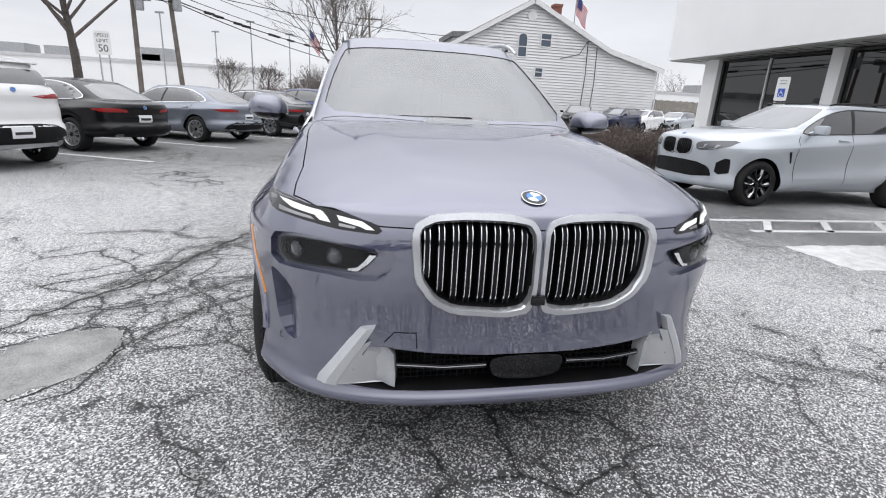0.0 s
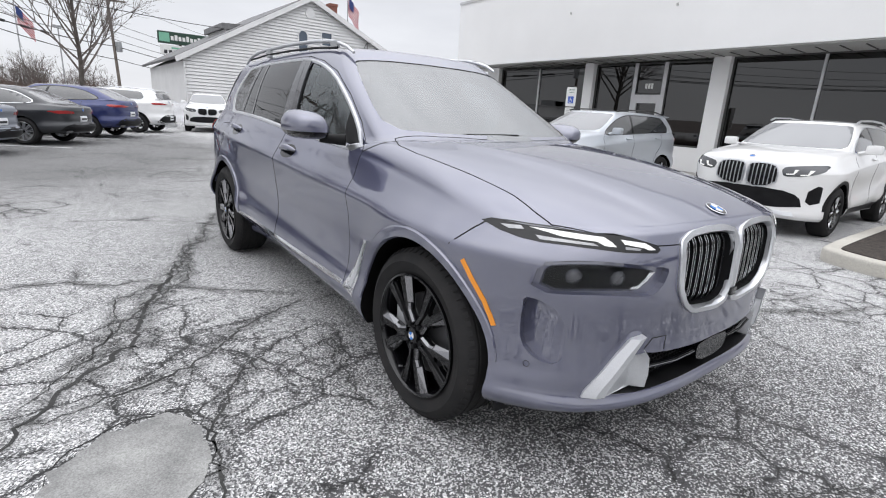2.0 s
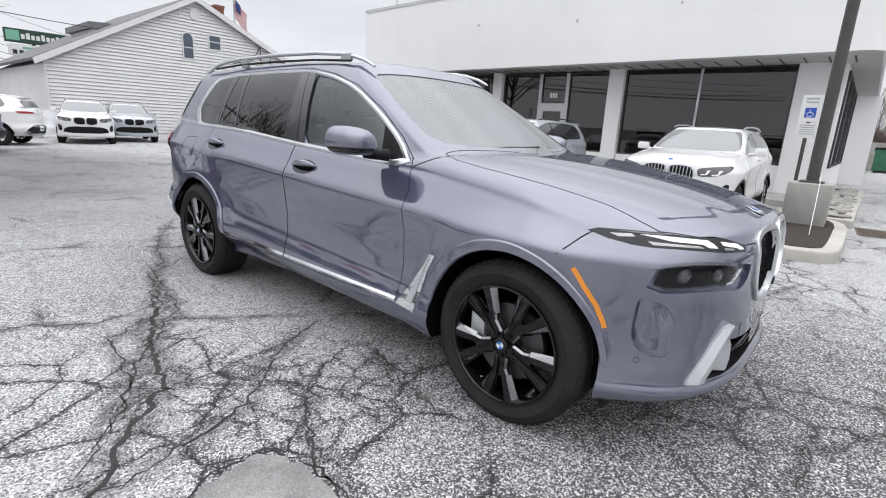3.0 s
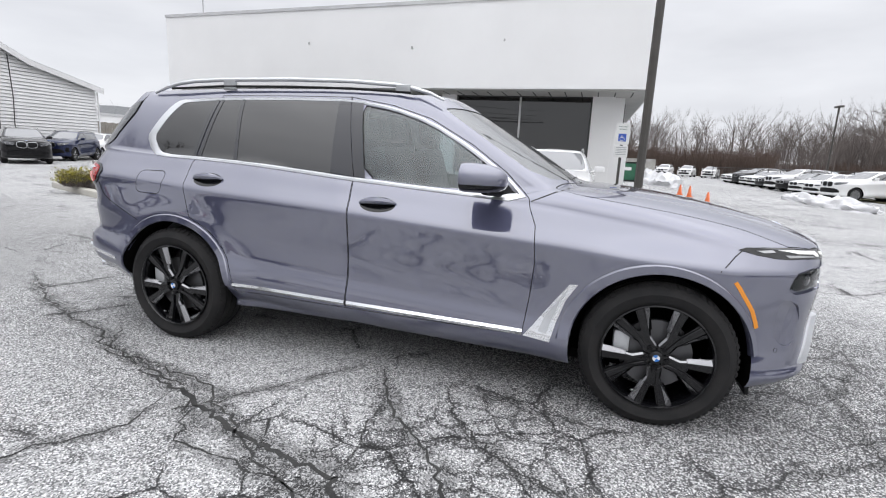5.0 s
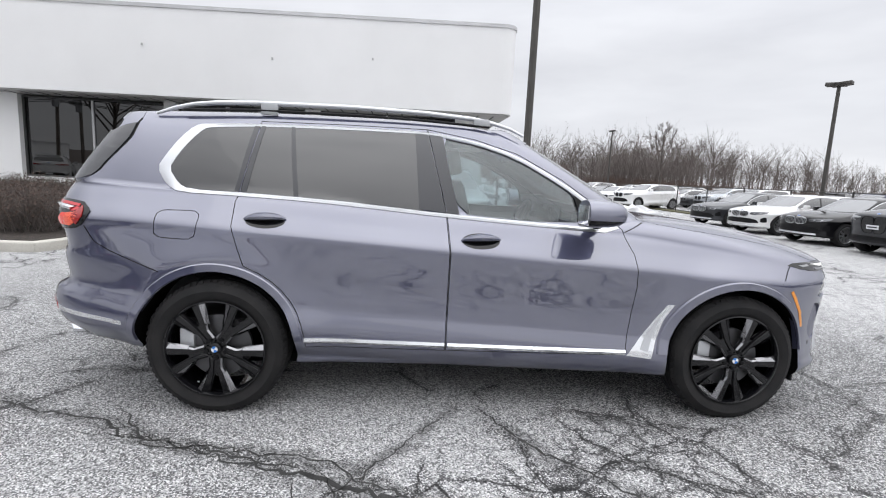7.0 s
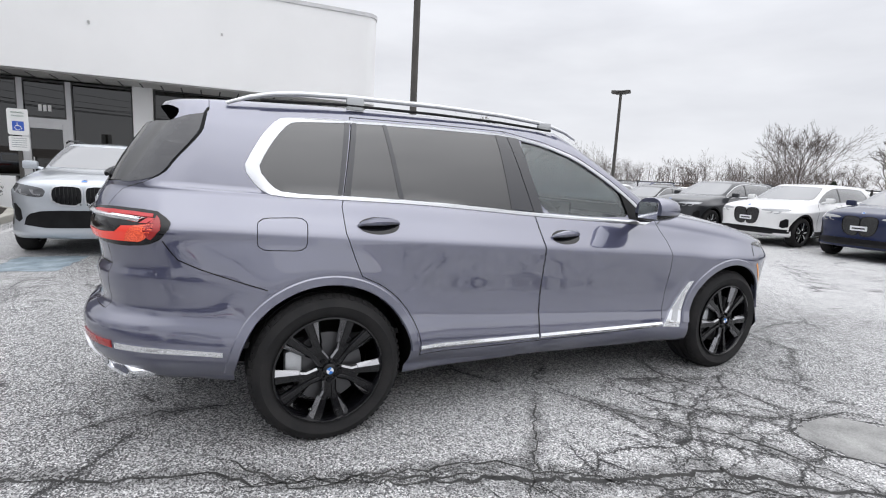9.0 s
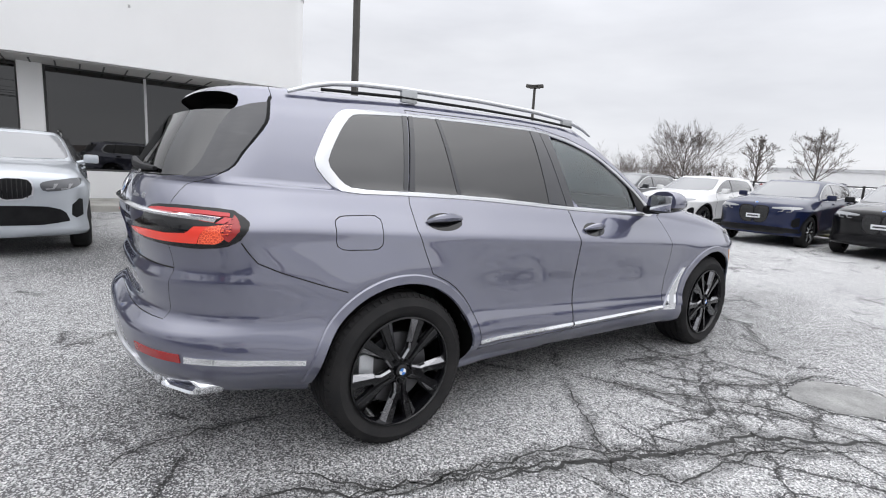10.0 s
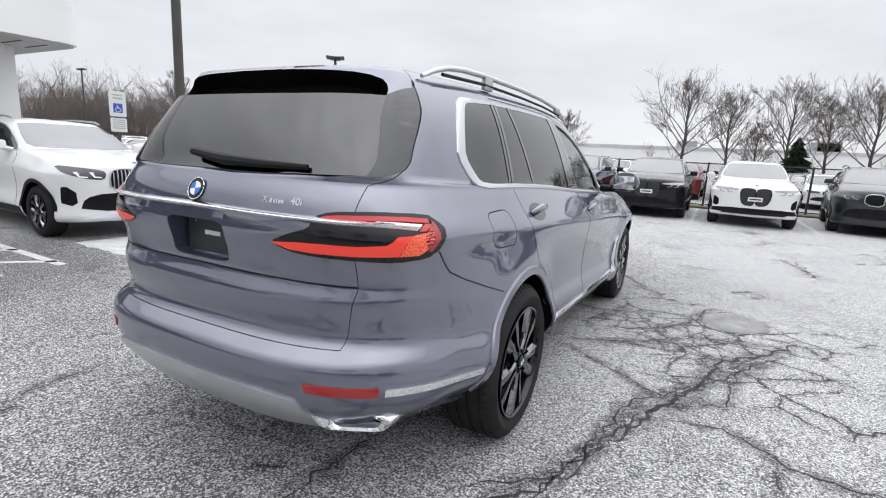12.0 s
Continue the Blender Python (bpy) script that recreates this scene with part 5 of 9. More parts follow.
    # interior trim panel and seats
    for y, w, h in ((1.52, 0.26, 0.62), (2.45, 0.27, 0.60), (3.28, 0.22, 0.50)):
        seat = thing("seat", "", "")
        seat.parent = suv
        bm = bmesh.new()
        box(bm, s * 0.40 - w, y - 0.42, 0.70, s * 0.40 + w, y + 0.10, 0.86, 0.05)
        part("cushion", bm, SEAT, seat, "dark leather seat cushion")
        bm = bmesh.new()
        box(bm, -w, -0.07, 0, w, 0.07, h, 0.05, m=pose(s * 0.40, y + 0.08, 0.80, -16, 0, 0))
        part("backrest", bm, SEAT, seat, "dark leather seat back")
        bm = bmesh.new()
        box(bm, -0.14, -0.045, h + 0.03, 0.14, 0.045, h + 0.20, 0.03, m=pose(s * 0.40, y + 0.08, 0.80, -12, 0, 0))
        part("headrest", bm, SEAT, seat, "dark leather headrest")

# interior
bm = bmesh.new()
box(bm, -0.82, 0.60, 0.80, 0.82, 0.98, 1.10, 0.05)
box(bm, -0.80, 0.55, 1.06, 0.80, 0.90, 1.155, 0.03)
part("dashboard", bm, SEAT, suv, "dark dashboard")
bm = bmesh.new()
box(bm, -0.10, 0.885, 1.08, 0.62, 0.905, 1.235, 0.008, m=pose(0, 0, 0, 0, 0, 0))
part("display_screen", bm, BLACK_GLOSS, suv, "black dashboard display")
bm = bmesh.new()
m = pose(0.40, 1.10, 1.08, -65, 0, 0)
tube(bm, [m @ Vector((0.185 * math.cos(a), 0.185 * math.sin(a), 0)) for a in np.linspace(0, 2 * math.pi, 36, endpoint=False)], 0.016, 8, closed=True)
tube(bm, [m @ Vector((-0.18, 0, 0)), m @ Vector((0.18, 0, 0))], 0.022, 8)
tube(bm, [m @ Vector((0, 0, 0)), m @ Vector((0, -0.18, 0))], 0.02, 8)
tube(bm, [m @ Vector((0, 0, 0)), m @ Vector((0, 0, -0.2))], 0.03, 8)
part("steering_wheel", bm, SEAT, suv, "dark leather steering wheel")
bm = bmesh.new()
box(bm, -0.06, 1.30, 1.545, 0.06, 1.35, 1.60, 0.015)
tube(bm, [(0, 1.31, 1.60), (0, 1.26, 1.64)], 0.012)
part("rear_view_mirror", bm, BLACK_PLASTIC, suv)
bm = bmesh.new()
box(bm, -0.82, 0.64, 0.49, 0.82, 3.9, 0.52)
part("cabin_floor", bm, SEAT, suv, "dark carpeted cabin floor")


# ---- the SUV's front ----
def disc_frame(sk, p, axis, sgn):
    """A pose whose z axis stands on the skin at p."""
    loc, n = sk.hit(p, axis, sgn)
    return Matrix.Translation(loc) @ n.to_track_quat("Z", "Y").to_matrix().to_4x4()


def badge(parent, m, r):
    """A round badge: dark rim and four quarters, blue and white."""
    bm = bmesh.new()
    lathe(bm, [(0.001, 0.0), (r, 0.0), (r, 0.004), (r - 0.002, 0.006), (0.001, 0.006)], m, 40)
    b = part("badge", bm, BLACK_GLOSS, parent, "round blue and white badge with a dark rim")
    bm = bmesh.new()
    tube(bm, [m @ Vector((r * math.cos(a), r * math.sin(a), 0.005)) for a in np.linspace(0, 2 * math.pi, 40, endpoint=False)], 0.002, 6, closed=True)
    part("badge_rim", bm, CHROME, b)
    for k in range(4):
        bm = bmesh.new()
        pts = [(0, 0)] + arc(0, 0, r * 0.64, 90 * k, 90 * k + 90, 8)
        a, c = [bm.verts.new(m @ Vector((x, y, 0.0055))) for x, y in pts], [bm.verts.new(m @ Vector((x, y, 0.0085))) for x, y in pts]
        bm.faces.new(c)
        for i in range(len(a)):
            bm.faces.new((a[i], a[(i + 1) % len(a)], c[(i + 1) % len(a)], c[i]))
        part("badge_quarter", bm, BADGE_BLUE if k % 2 else BADGE_WHITE, b, smooth=False)
    return b


def inside_span(outline, x):
    """The lowest and highest height of an outline at x."""
    zs = []
    for (ax, az), (bx, bz) in zip(outline, outline[1:] + outline[:1]):
        if (ax - x) * (bx - x) < 0:
            zs.append(az + (bz - az) * (x - ax) / (bx - ax))
    return (min(zs), max(zs)) if zs else (0, 0)


nose_y = cubic(*BIG_SUV["nose"])
for mir in (False, True):
    flip = mirrored if mir else list
    k_in, k_out = smooth_loop(flip(KIDNEY_IN), 1, 0.15), smooth_loop(flip(KIDNEY_OUT), 1, 0.15)
    grille = part("grille_frame", skin.ring(k_out, k_in, "y", -1, ((0, -0.006), (0.02, 0.008), (0.12, 0.013), (0.85, 0.012), (1, 0.003), (1, -0.014))), SATIN, suv, "bright satin grille surround", angle=25)
    for i in range(8):
        x = (-0.372 + 0.0462 * i) * (-1 if mir else 1)
        lo, hi = inside_span(k_in, x)
        slat, edges = bmesh.new(), []
        for dx, w, d0, d1, bm in ((0, 0.0095, 0.006, 0.060, slat), (-0.0088, 0.0016, 0.0, 0.006, None), (0.0088, 0.0016, 0.0, 0.006, None)):
            b = bm or bmesh.new()
            rows = []
            for j in range(9):
                z = lo + 0.004 + (hi - lo - 0.008) * j / 8
                y = float(nose_y(z)) + 0.030 + 0.012 * (abs(x) / 0.4) ** 2 + (0.010 if j in (0, 8) else 0)
                rows.append([b.verts.new((x + dx + sx * w, y + (d0 if f else d1), z)) for sx, f in ((-1, 1), (1, 1), (1, 0), (-1, 0))])
            for r0, r1 in zip(rows, rows[1:]):
                for q in range(4):
                    b.faces.new((r0[q], r0[(q + 1) % 4], r1[(q + 1) % 4], r1[q]))
            b.faces.new(rows[0][::-1])
            b.faces.new(rows[-1])
            if not bm:
                edges.append(b)
        slat = part("grille_slat", slat, BLACK_PLASTIC, grille, "black grille slat with bright edges")
        part("slat_trim", joined(*edges), CHROME, grille)
    up = flip([(-0.909, 0.976), (-0.893, 0.989), (-0.866, 0.993), (-0.81, 0.994), (-0.751, 0.988), (-0.625, 0.981), (-0.527, 0.953), (-0.515, 0.937), (-0.530, 0.926), (-0.648, 0.930), (-0.736, 0.938), (-0.802, 0.942), (-0.850, 0.941), (-0.882, 0.945), (-0.902, 0.957)])
    lamp = lay("headlamp", up, "y", -1, BLACK_GLOSS, suv, "slim headlamp with lit white bars", 0.003, 0.006, 0.014, rounds=0)
    for o in ([(-0.850, 0.982), (-0.815, 0.983), (-0.70, 0.976), (-0.684, 0.962), (-0.672, 0.946), (-0.706, 0.948), (-0.722, 0.960), (-0.80, 0.966)],
              [(-0.652, 0.970), (-0.575, 0.960), (-0.553, 0.948), (-0.538, 0.937), (-0.565, 0.937), (-0.582, 0.944), (-0.645, 0.955)]):
        lay("light_bar", flip(o), "y", -1, LIGHT_WHITE, lamp, "lit white light bar", 0.006, 0.005, 0.018, rounds=0)
    for o in ([(-0.890, 0.976), (-0.862, 0.982), (-0.862, 0.972), (-0.886, 0.966)], [(-0.850, 0.960), (-0.80, 0.958), (-0.735, 0.954), (-0.722, 0.946), (-0.802, 0.949), (-0.848, 0.948)], [(-0.646, 0.948), (-0.592, 0.942), (-0.600, 0.936), (-0.646, 0.939)]):
        lay("reflector", flip(o), "y", -1, STEEL, lamp, "", 0.005, 0.004, 0.018, rounds=0)
    lay("lamp_bezel", flip([(-0.882, 0.987), (-0.85, 0.990), (-0.770, 0.988), (-0.850, 0.985)]), "y", -1, LENS_DARK, lamp, "", 0.005, 0.004, 0.018, rounds=0)
    low = lay("lower_lamp", flip(LAMP_LOW), "y", -1, BLACK_PLASTIC, suv, "dark lower headlamp in a recess", -0.022, 0.006, 0.02, rounds=1)
    for x in (-0.80, -0.67):
        m = disc_frame(skin, (x * (-1 if mir else 1), 0.836), "y", -1) @ Matrix.Translation((0, 0, -0.024))
        bm = bmesh.new()
        lathe(bm, [(0.001, 0.0), (0.030, 0.0), (0.030, 0.008), (0.024, 0.010), (0.016, 0.014), (0.001, 0.016)], m, 24)
        part("projector_lens", bm, LENS_DARK, low, "round projector lens")
    lay("lamp_cover", offset_loop(flip(LAMP_LOW), 0.004), "y", -1, LAMP_GLASS, low, "smoked lamp cover", -0.011, 0.003, 0.03, rounds=1)
    lay("light_hook", flip([(-0.534, 0.858), (-0.560, 0.828), (-0.594, 0.800), (-0.625, 0.800), (-0.620, 0.808), (-0.595, 0.812), (-0.570, 0.838), (-0.556, 0.858)]), "y", -1, CHROME, low, "bright hooked trim", -0.007, 0.004, 0.02, rounds=0)
    # corner blades
    fin = part("bumper_blade", skin.ring(flip([(-0.578, 0.606), (-0.622, 0.545), (-0.672, 0.468), (-0.716, 0.402), (-0.724, 0.374)]), flip([(-0.529, 0.618), (-0.562, 0.550), (-0.604, 0.478), (-0.642, 0.412), (-0.652, 0.376)]), "y", -1, ((0, -0.004), (0, 0.010), (0.55, 0.030), (1, 0.026), (1, -0.03)), closed=False), BLADE, suv, "satin aluminium bumper blade", angle=28)
    part("blade_scoop", skin.ring(flip([(-0.560, 0.552), (-0.602, 0.480), (-0.640, 0.416), (-0.650, 0.380)]), flip([(-0.500, 0.548), (-0.470, 0.510), (-0.464, 0.44), (-0.463, 0.384)]), "y", -1, ((0, 0.022), (0.10, 0.004), (0.4, -0.030), (0.75, -0.030), (0.92, -0.004), (1, 0.004), (1, -0.05)), closed=False), BLADE, suv, "satin aluminium scoop", angle=50)
    for x, z in ((-0.86, 0.475), (-0.80, 0.50)):
        m = disc_frame(skin, (x * (-1 if mir else 1), z), "y", -1)
        bm = bmesh.new()
        tube(bm, [m @ Vector((0.0115 * math.cos(a), 0.0115 * math.sin(a), 0.0)) for a in np.linspace(0, 2 * math.pi, 18, endpoint=False)], 0.0012, 5, closed=True)
        part("parking_sensor", bm, BLACK_PLASTIC, suv)
        break
lay("panel_seam", line_band([(-0.502, 0.552), (-0.470, 0.592), (-0.398, 0.592), (-0.394, 0.534)], 0.004), "y", -1, BLACK_PLASTIC, suv, "", 0.001, 0.003, rounds=0)
bm = bmesh.new()
box(bm, -0.024, -0.892, 0.700, 0.024, -0.862, 0.735, 0.005)
part("front_camera", bm, BLACK_GLOSS, suv, "black front camera")
bm = bmesh.new()
prism(bm, smooth_loop([(-0.118, 0.405), (0.118, 0.405), (0.140, 0.47), (0.118, 0.498), (-0.118, 0.498), (-0.140, 0.47)], 2), "y", -0.852, -0.80)
part("radar_cover", bm, BLACK_GLOSS, suv, "glossy black radar cover", smooth=False)
for s in (-1, 1):
    bm = bmesh.new()
    tube(bm, [(s * 0.150, -0.838, 0.462), (s * 0.30, -0.832, 0.458), (s * 0.458, -0.806, 0.462)], 0.012, 8)
    part("intake_bar", bm, BLACK_GLOSS, suv)
    bm = bmesh.new()
    tube(bm, [(s * 0.150, -0.851, 0.466), (s * 0.30, -0.846, 0.462), (s * 0.458, -0.820, 0.466)], 0.003, 6)
    part("intake_bar_trim", bm, METAL_AND_GLINT, suv)
bm = bmesh.new()
for i in range(38):
    x = -0.45 + 0.9 * i / 37
    box(bm, x - 0.0015, -0.775, 0.382, x + 0.0015, -0.765, 0.52)
for i in range(7):
    z = 0.39 + 0.02 * i
    box(bm, -0.46, -0.774, z - 0.0015, 0.46, -0.766, z + 0.0015)
part("intake_mesh", bm, BLACK_PLASTIC, suv, "black intake mesh", smooth=False)
badge(suv, disc_frame(skin, (0.0, -0.755), "z", 1) @ pose(0, 0, 0, 0, 0, 20), 0.042)
bm = bmesh.new()
tube(bm, [(-0.62, 0.62, 1.236), (-0.30, 0.535, 1.246), (0.10, 0.52, 1.252)], 0.008, 6)
part("wiper_arm", bm, BLACK_PLASTIC, suv, "black wiper arm")
bm = bmesh.new()
tube(bm, [(0.62, 0.62, 1.236), (0.35, 0.55, 1.246), (0.02, 0.53, 1.25)], 0.008, 6)
part("wiper_arm", bm, BLACK_PLASTIC, suv, "black wiper arm")

# ---- the SUV's rear ----
LAMP = [(-0.398, 1.074), (-0.470, 1.106), (-0.545, 1.128), (-0.556, 1.168), (-0.606, 1.188), (-0.736, 1.193), (-0.828, 1.184), (-0.856, 1.157), (-0.880, 1.128), (-0.893, 1.098), (-0.882, 1.058), (-0.861, 1.032), (-0.802, 1.023), (-0.696, 1.028), (-0.503, 1.037), (-0.430, 1.056)]


def exhaust(sgn):
    """A flat trapezoid tailpipe: bright rounded frame set back towards the corner, with a dark bore."""
    out = smooth_loop([(-0.528, 0.472), (-0.765, 0.452), (-0.800, 0.418), (-0.772, 0.372), (-0.590, 0.382)], 2, 0.14)
    hole = smooth_loop([(-0.592, 0.448), (-0.742, 0.435), (-0.762, 0.416), (-0.746, 0.394), (-0.622, 0.402)], 2, 0.14)
    bm, rows = bmesh.new(), []
    for k, d in ((0, -0.10), (0, -0.006), (0.12, 0.0), (0.35, 0.004), (0.85, -0.004), (1, -0.012), (1, -0.11)):
        row = []
        for (xo, zo), (xi, zi) in zip(out, hole):
            x, z = xo + (xi - xo) * k, zo + (zi - zo) * k
            row.append(bm.verts.new((x * sgn, 4.165 + (x + 0.54) * 0.66 - (0.47 - z) * 0.10 + d, z)))
        rows.append(row)
    n = len(out)
    for a, b in zip(rows, rows[1:]):
        for q in range(n):
            bm.faces.new((a[q], a[(q + 1) % n], b[(q + 1) % n], b[q]))
    bm.faces.new(rows[-1][::-1])
    bmesh.ops.recalc_face_normals(bm, faces=bm.faces[:])
    tip = part("exhaust_tip", bm, CHROME, suv, "bright trapezoid exhaust tip", angle=30)
    bm = bmesh.new()
    inner = offset_loop(hole, 0.004)
    vs = [[bm.verts.new((x * sgn, 4.165 + (x + 0.54) * 0.66 - (0.47 - z) * 0.10 + d, z)) for x, z in inner] for d in (-0.050, -0.080)]
    for q in range(len(inner)):
        w = (q + 1) % len(inner)
        bm.faces.new((vs[0][q], vs[0][w], vs[1][w], vs[1][q]))
    bm.faces.new(vs[0])
    bm.faces.new(vs[1][::-1])
    bmesh.ops.recalc_face_normals(bm, faces=bm.faces[:])
    part("exhaust_pipe", bm, WELL_BLACK, tip, smooth=False)


for mir in (False, True):
    flip = mirrored if mir else list
    lamp = lay("tail_lamp", flip(LAMP), "y", 1, BLACK_GLOSS, suv, "lit red tail lamp in a black housing", 0.006, 0.012, 0.016)
    lay("light_strip", flip([(-0.564, 1.160), (-0.595, 1.173), (-0.640, 1.177), (-0.736, 1.178), (-0.800, 1.174), (-0.838, 1.166), (-0.847, 1.152), (-0.800, 1.160), (-0.736, 1.163), (-0.640, 1.161)]), "y", 1, TAIL_DIM, lamp, "red upper light strip", 0.010, 0.006, 0.016, rounds=0)
    lay("light_strip", flip([(-0.404, 1.073), (-0.500, 1.080), (-0.586, 1.082), (-0.699, 1.080), (-0.780, 1.086), (-0.794, 1.096), (-0.804, 1.112), (-0.836, 1.114), (-0.822, 1.084), (-0.805, 1.047), (-0.693, 1.046), (-0.560, 1.048), (-0.470, 1.054)]), "y", 1, TAIL_RED, lamp, "lit red light strip", 0.010, 0.006, 0.014, rounds=0)
    lay("light_panel", flip([(-0.837, 1.115), (-0.853, 1.120), (-0.868, 1.121), (-0.876, 1.100), (-0.868, 1.074), (-0.856, 1.056), (-0.844, 1.047), (-0.807, 1.047), (-0.823, 1.084)]), "y", 1, TAIL_COMB, lamp, "orange-red honeycomb lens", 0.010, 0.006, 0.012, rounds=0)
    lay("light_strip", flip([(-0.842, 1.126), (-0.852, 1.126), (-0.862, 1.127), (-0.852, 1.147), (-0.842, 1.150), (-0.842, 1.138)]), "y", 1, TAIL_DIM, lamp, "thin red strip", 0.010, 0.006, 0.012, rounds=0)
    lay("lens", flip([(-0.846, 1.160), (-0.856, 1.149), (-0.868, 1.133), (-0.879, 1.116), (-0.885, 1.099), (-0.880, 1.080), (-0.870, 1.058), (-0.866, 1.062), (-0.873, 1.082), (-0.879, 1.099), (-0.872, 1.120), (-0.862, 1.138), (-0.852, 1.150)]), "y", 1, TAIL_GLASS, lamp, "dark red lens", 0.010, 0.006, 0.010, rounds=0)
    lay("rear_reflector", flip([(-0.565, 0.594), (-0.792, 0.584), (-0.793, 0.549), (-0.572, 0.560)]), "y", 1, TAIL_GLASS, suv, "red rear reflector", 0.005, 0.009, 0.03, rounds=0)
    exhaust(-1 if mir else 1)
    lay("pillar_panel", flip(SIDE_PANEL), "y", 1, SMOKED_PANEL, gate, "glossy dark side panel of the rear window", 0.006, 0.010, 0.02, rounds=0)
bar = [(-0.838, 1.139), (-0.80, 1.146), (-0.76, 1.150), (-0.70, 1.153), (-0.50, 1.160), (-0.264, 1.164), (0, 1.166)]
bar = bar + [(-x, z) for x, z in bar[-2::-1]]
bar = [(x0 + (x1 - x0) * i / 6, z0 + (z1 - z0) * i / 6) for (x0, z0), (x1, z1) in zip(bar, bar[1:]) for i in range(6)] + [bar[-1]]
part("tail_bar", skin.ring([(x, z - 0.012) for x, z in bar], [(x, z + 0.012) for x, z in bar], "y", 1, ((0, -0.002), (0.1, 0.012), (0.45, 0.021), (1, 0.008), (1, -0.002)), closed=False), CHROME, suv, "bright chrome bar across the tail lamps", angle=50)
lay("panel_seam", line_band([(-0.692, 0.928), (-0.4, 0.934), (0, 0.936), (0.4, 0.934), (0.692, 0.928)], 0.006), "y", 1, BLACK_PLASTIC, gate, "", 0.0012, 0.004, rounds=0)
lay("skid_plate", [(-0.585, 0.385), (-0.548, 0.490), (-0.525, 0.522), (-0.335, 0.538), (0, 0.532), (0.335, 0.538), (0.525, 0.522), (0.548, 0.490), (0.585, 0.385), (0, 0.382)], "y", 1, SATIN, suv, "satin silver rear skid plate", 0.010, 0.016, 0.035, rounds=1, keep=0.1)
badge(suv, disc_frame(skin, (0.0, 1.222), "y", 1) @ pose(0, 0, 0, 0, 0, 10), 0.043)
plate = thing("plate_holder", "", "")
plate.parent = suv
bm = bmesh.new()
box(bm, -0.152, 4.102, 0.965, 0.152, 4.112, 1.100, 0.004)
part("plate_panel", bm, HOLDER, plate, "empty black plate holder")
bm = bmesh.new()
box(bm, -0.045, 4.112, 1.035, 0.045, 4.1145, 1.052)
part("print_bar", bm, PLATE_WHITE, plate, smooth=False)
for x in (-0.10, 0.10):
    bm = bmesh.new()
    lathe(bm, [(0.001, 0), (0.007, 0), (0.006, 0.004), (0.001, 0.004)], pose(x, 4.111, 1.085, -90, 0, 0), 10)
    part("screw", bm, STEEL, plate)
# model lettering: small script as bars; the large characters follow below with the other lettering
for x, w, h, dz in ((-0.384, 0.010, 0.014, 0.001), (-0.398, 0.008, 0.011, 0.001), (-0.408, 0.004, 0.014, 0.001), (-0.419, 0.009, 0.011, 0.001), (-0.431, 0.009, 0.011, 0.001)):
    lay("name_bar", [(x - w / 2, 1.202 + dz), (x + w / 2, 1.202 + dz), (x + w / 2, 1.202 + dz + h), (x - w / 2, 1.202 + dz + h)], "y", 1, SATIN, gate, "", 0.003, 0.005, rounds=0)
bm = bmesh.new()
pts = [skin.hit((x, z), "y", 1) for x, z in ((-0.485, 1.322), (-0.30, 1.322), (-0.10, 1.328), (0.085, 1.348))]
tube(bm, [p + n * h for (p, n), h in zip(pts, (0.016, 0.020, 0.026, 0.03))], [0.010, 0.015, 0.022, 0.014], 8)
part("rear_wiper", bm, BLACK_PLASTIC, gate, "black rear wiper")
for y in (0.0, 3.105):
    for s in (-1, 1):
        wheel(suv, pose(s * 0.845, y, 0.386), 0.393, 0.284, 0.285, BLACK_GLOSS, METAL_AND_GLINT, "vee", s > 0)
# underbody
bm = bmesh.new()
box(bm, -0.78, -0.55, 0.235, 0.78, 3.35, 0.30, 0.02)
part("underbody", bm, WELL_BLACK, suv, "dark underbody")
for s in (-1, 1):
    bm = bmesh.new()
    box(bm, s * 0.83 - 0.07, -0.47, 0.225, s * 0.83 + 0.07, -0.45, 0.34, 0.008, m=pose(0, 0, 0, 0, 0, 0))
    part("air_deflector", bm, BLACK_PLASTIC, suv, "black air deflector ahead of the wheel")


# ---- ground ----
bm = bmesh.new()
bmesh.ops.create_grid(bm, x_segments=2, y_segments=2, size=600)
ground = tagged(part("ground", bm, ASPHALT, smooth=False), "cracked old asphalt car park with exposed pale stones", "ground", kind="structure")


def slab(name, outline, z0, z1, material, label, category, kind="structure", bevel=0.0, parent=None):
    bm = bmesh.new()
    prism(bm, outline, "z", z0, z1)
    bmesh.ops.recalc_face_normals(bm, faces=bm.faces)
    if bevel:
        top = [e for e in bm.edges if all(abs(v.co.z - z1) < 1e-6 for v in e.verts)]
        bmesh.ops.bevel(bm, geom=top, offset=bevel, segments=3, profile=0.5, affect="EDGES")
    ob = part(name, bm, material, parent, angle=50)
    return tagged(ob, label, category, kind=kind) if not parent else ob


def ragged(points, seed, amount=0.02, per=6):
    """Roughens a closed outline."""
    rnd = random.Random(seed)
    out = []
    for a, b in zip(points, points[1:] + points[:1]):
        for i in range(per):
            f = i / per
            out.append((a[0] + (b[0] - a[0]) * f + rnd.uniform(-amount, amount), a[1] + (b[1] - a[1]) * f + rnd.uniform(-amount, amount)))
    return out


slab("mortar_patch", ragged(smooth_loop([(-2.36, 0.20), (-2.29, 0.42), (-2.07, 0.56), (-1.85, 0.53), (-1.80, 0.28), (-1.84, 0.08), (-2.01, -0.10), (-2.18, -0.12), (-2.33, 0.02)], 1), 3, 0.022, 3), -0.01, 0.003, REPAIR, "smooth grey mortar patch in the asphalt", "ground patch")


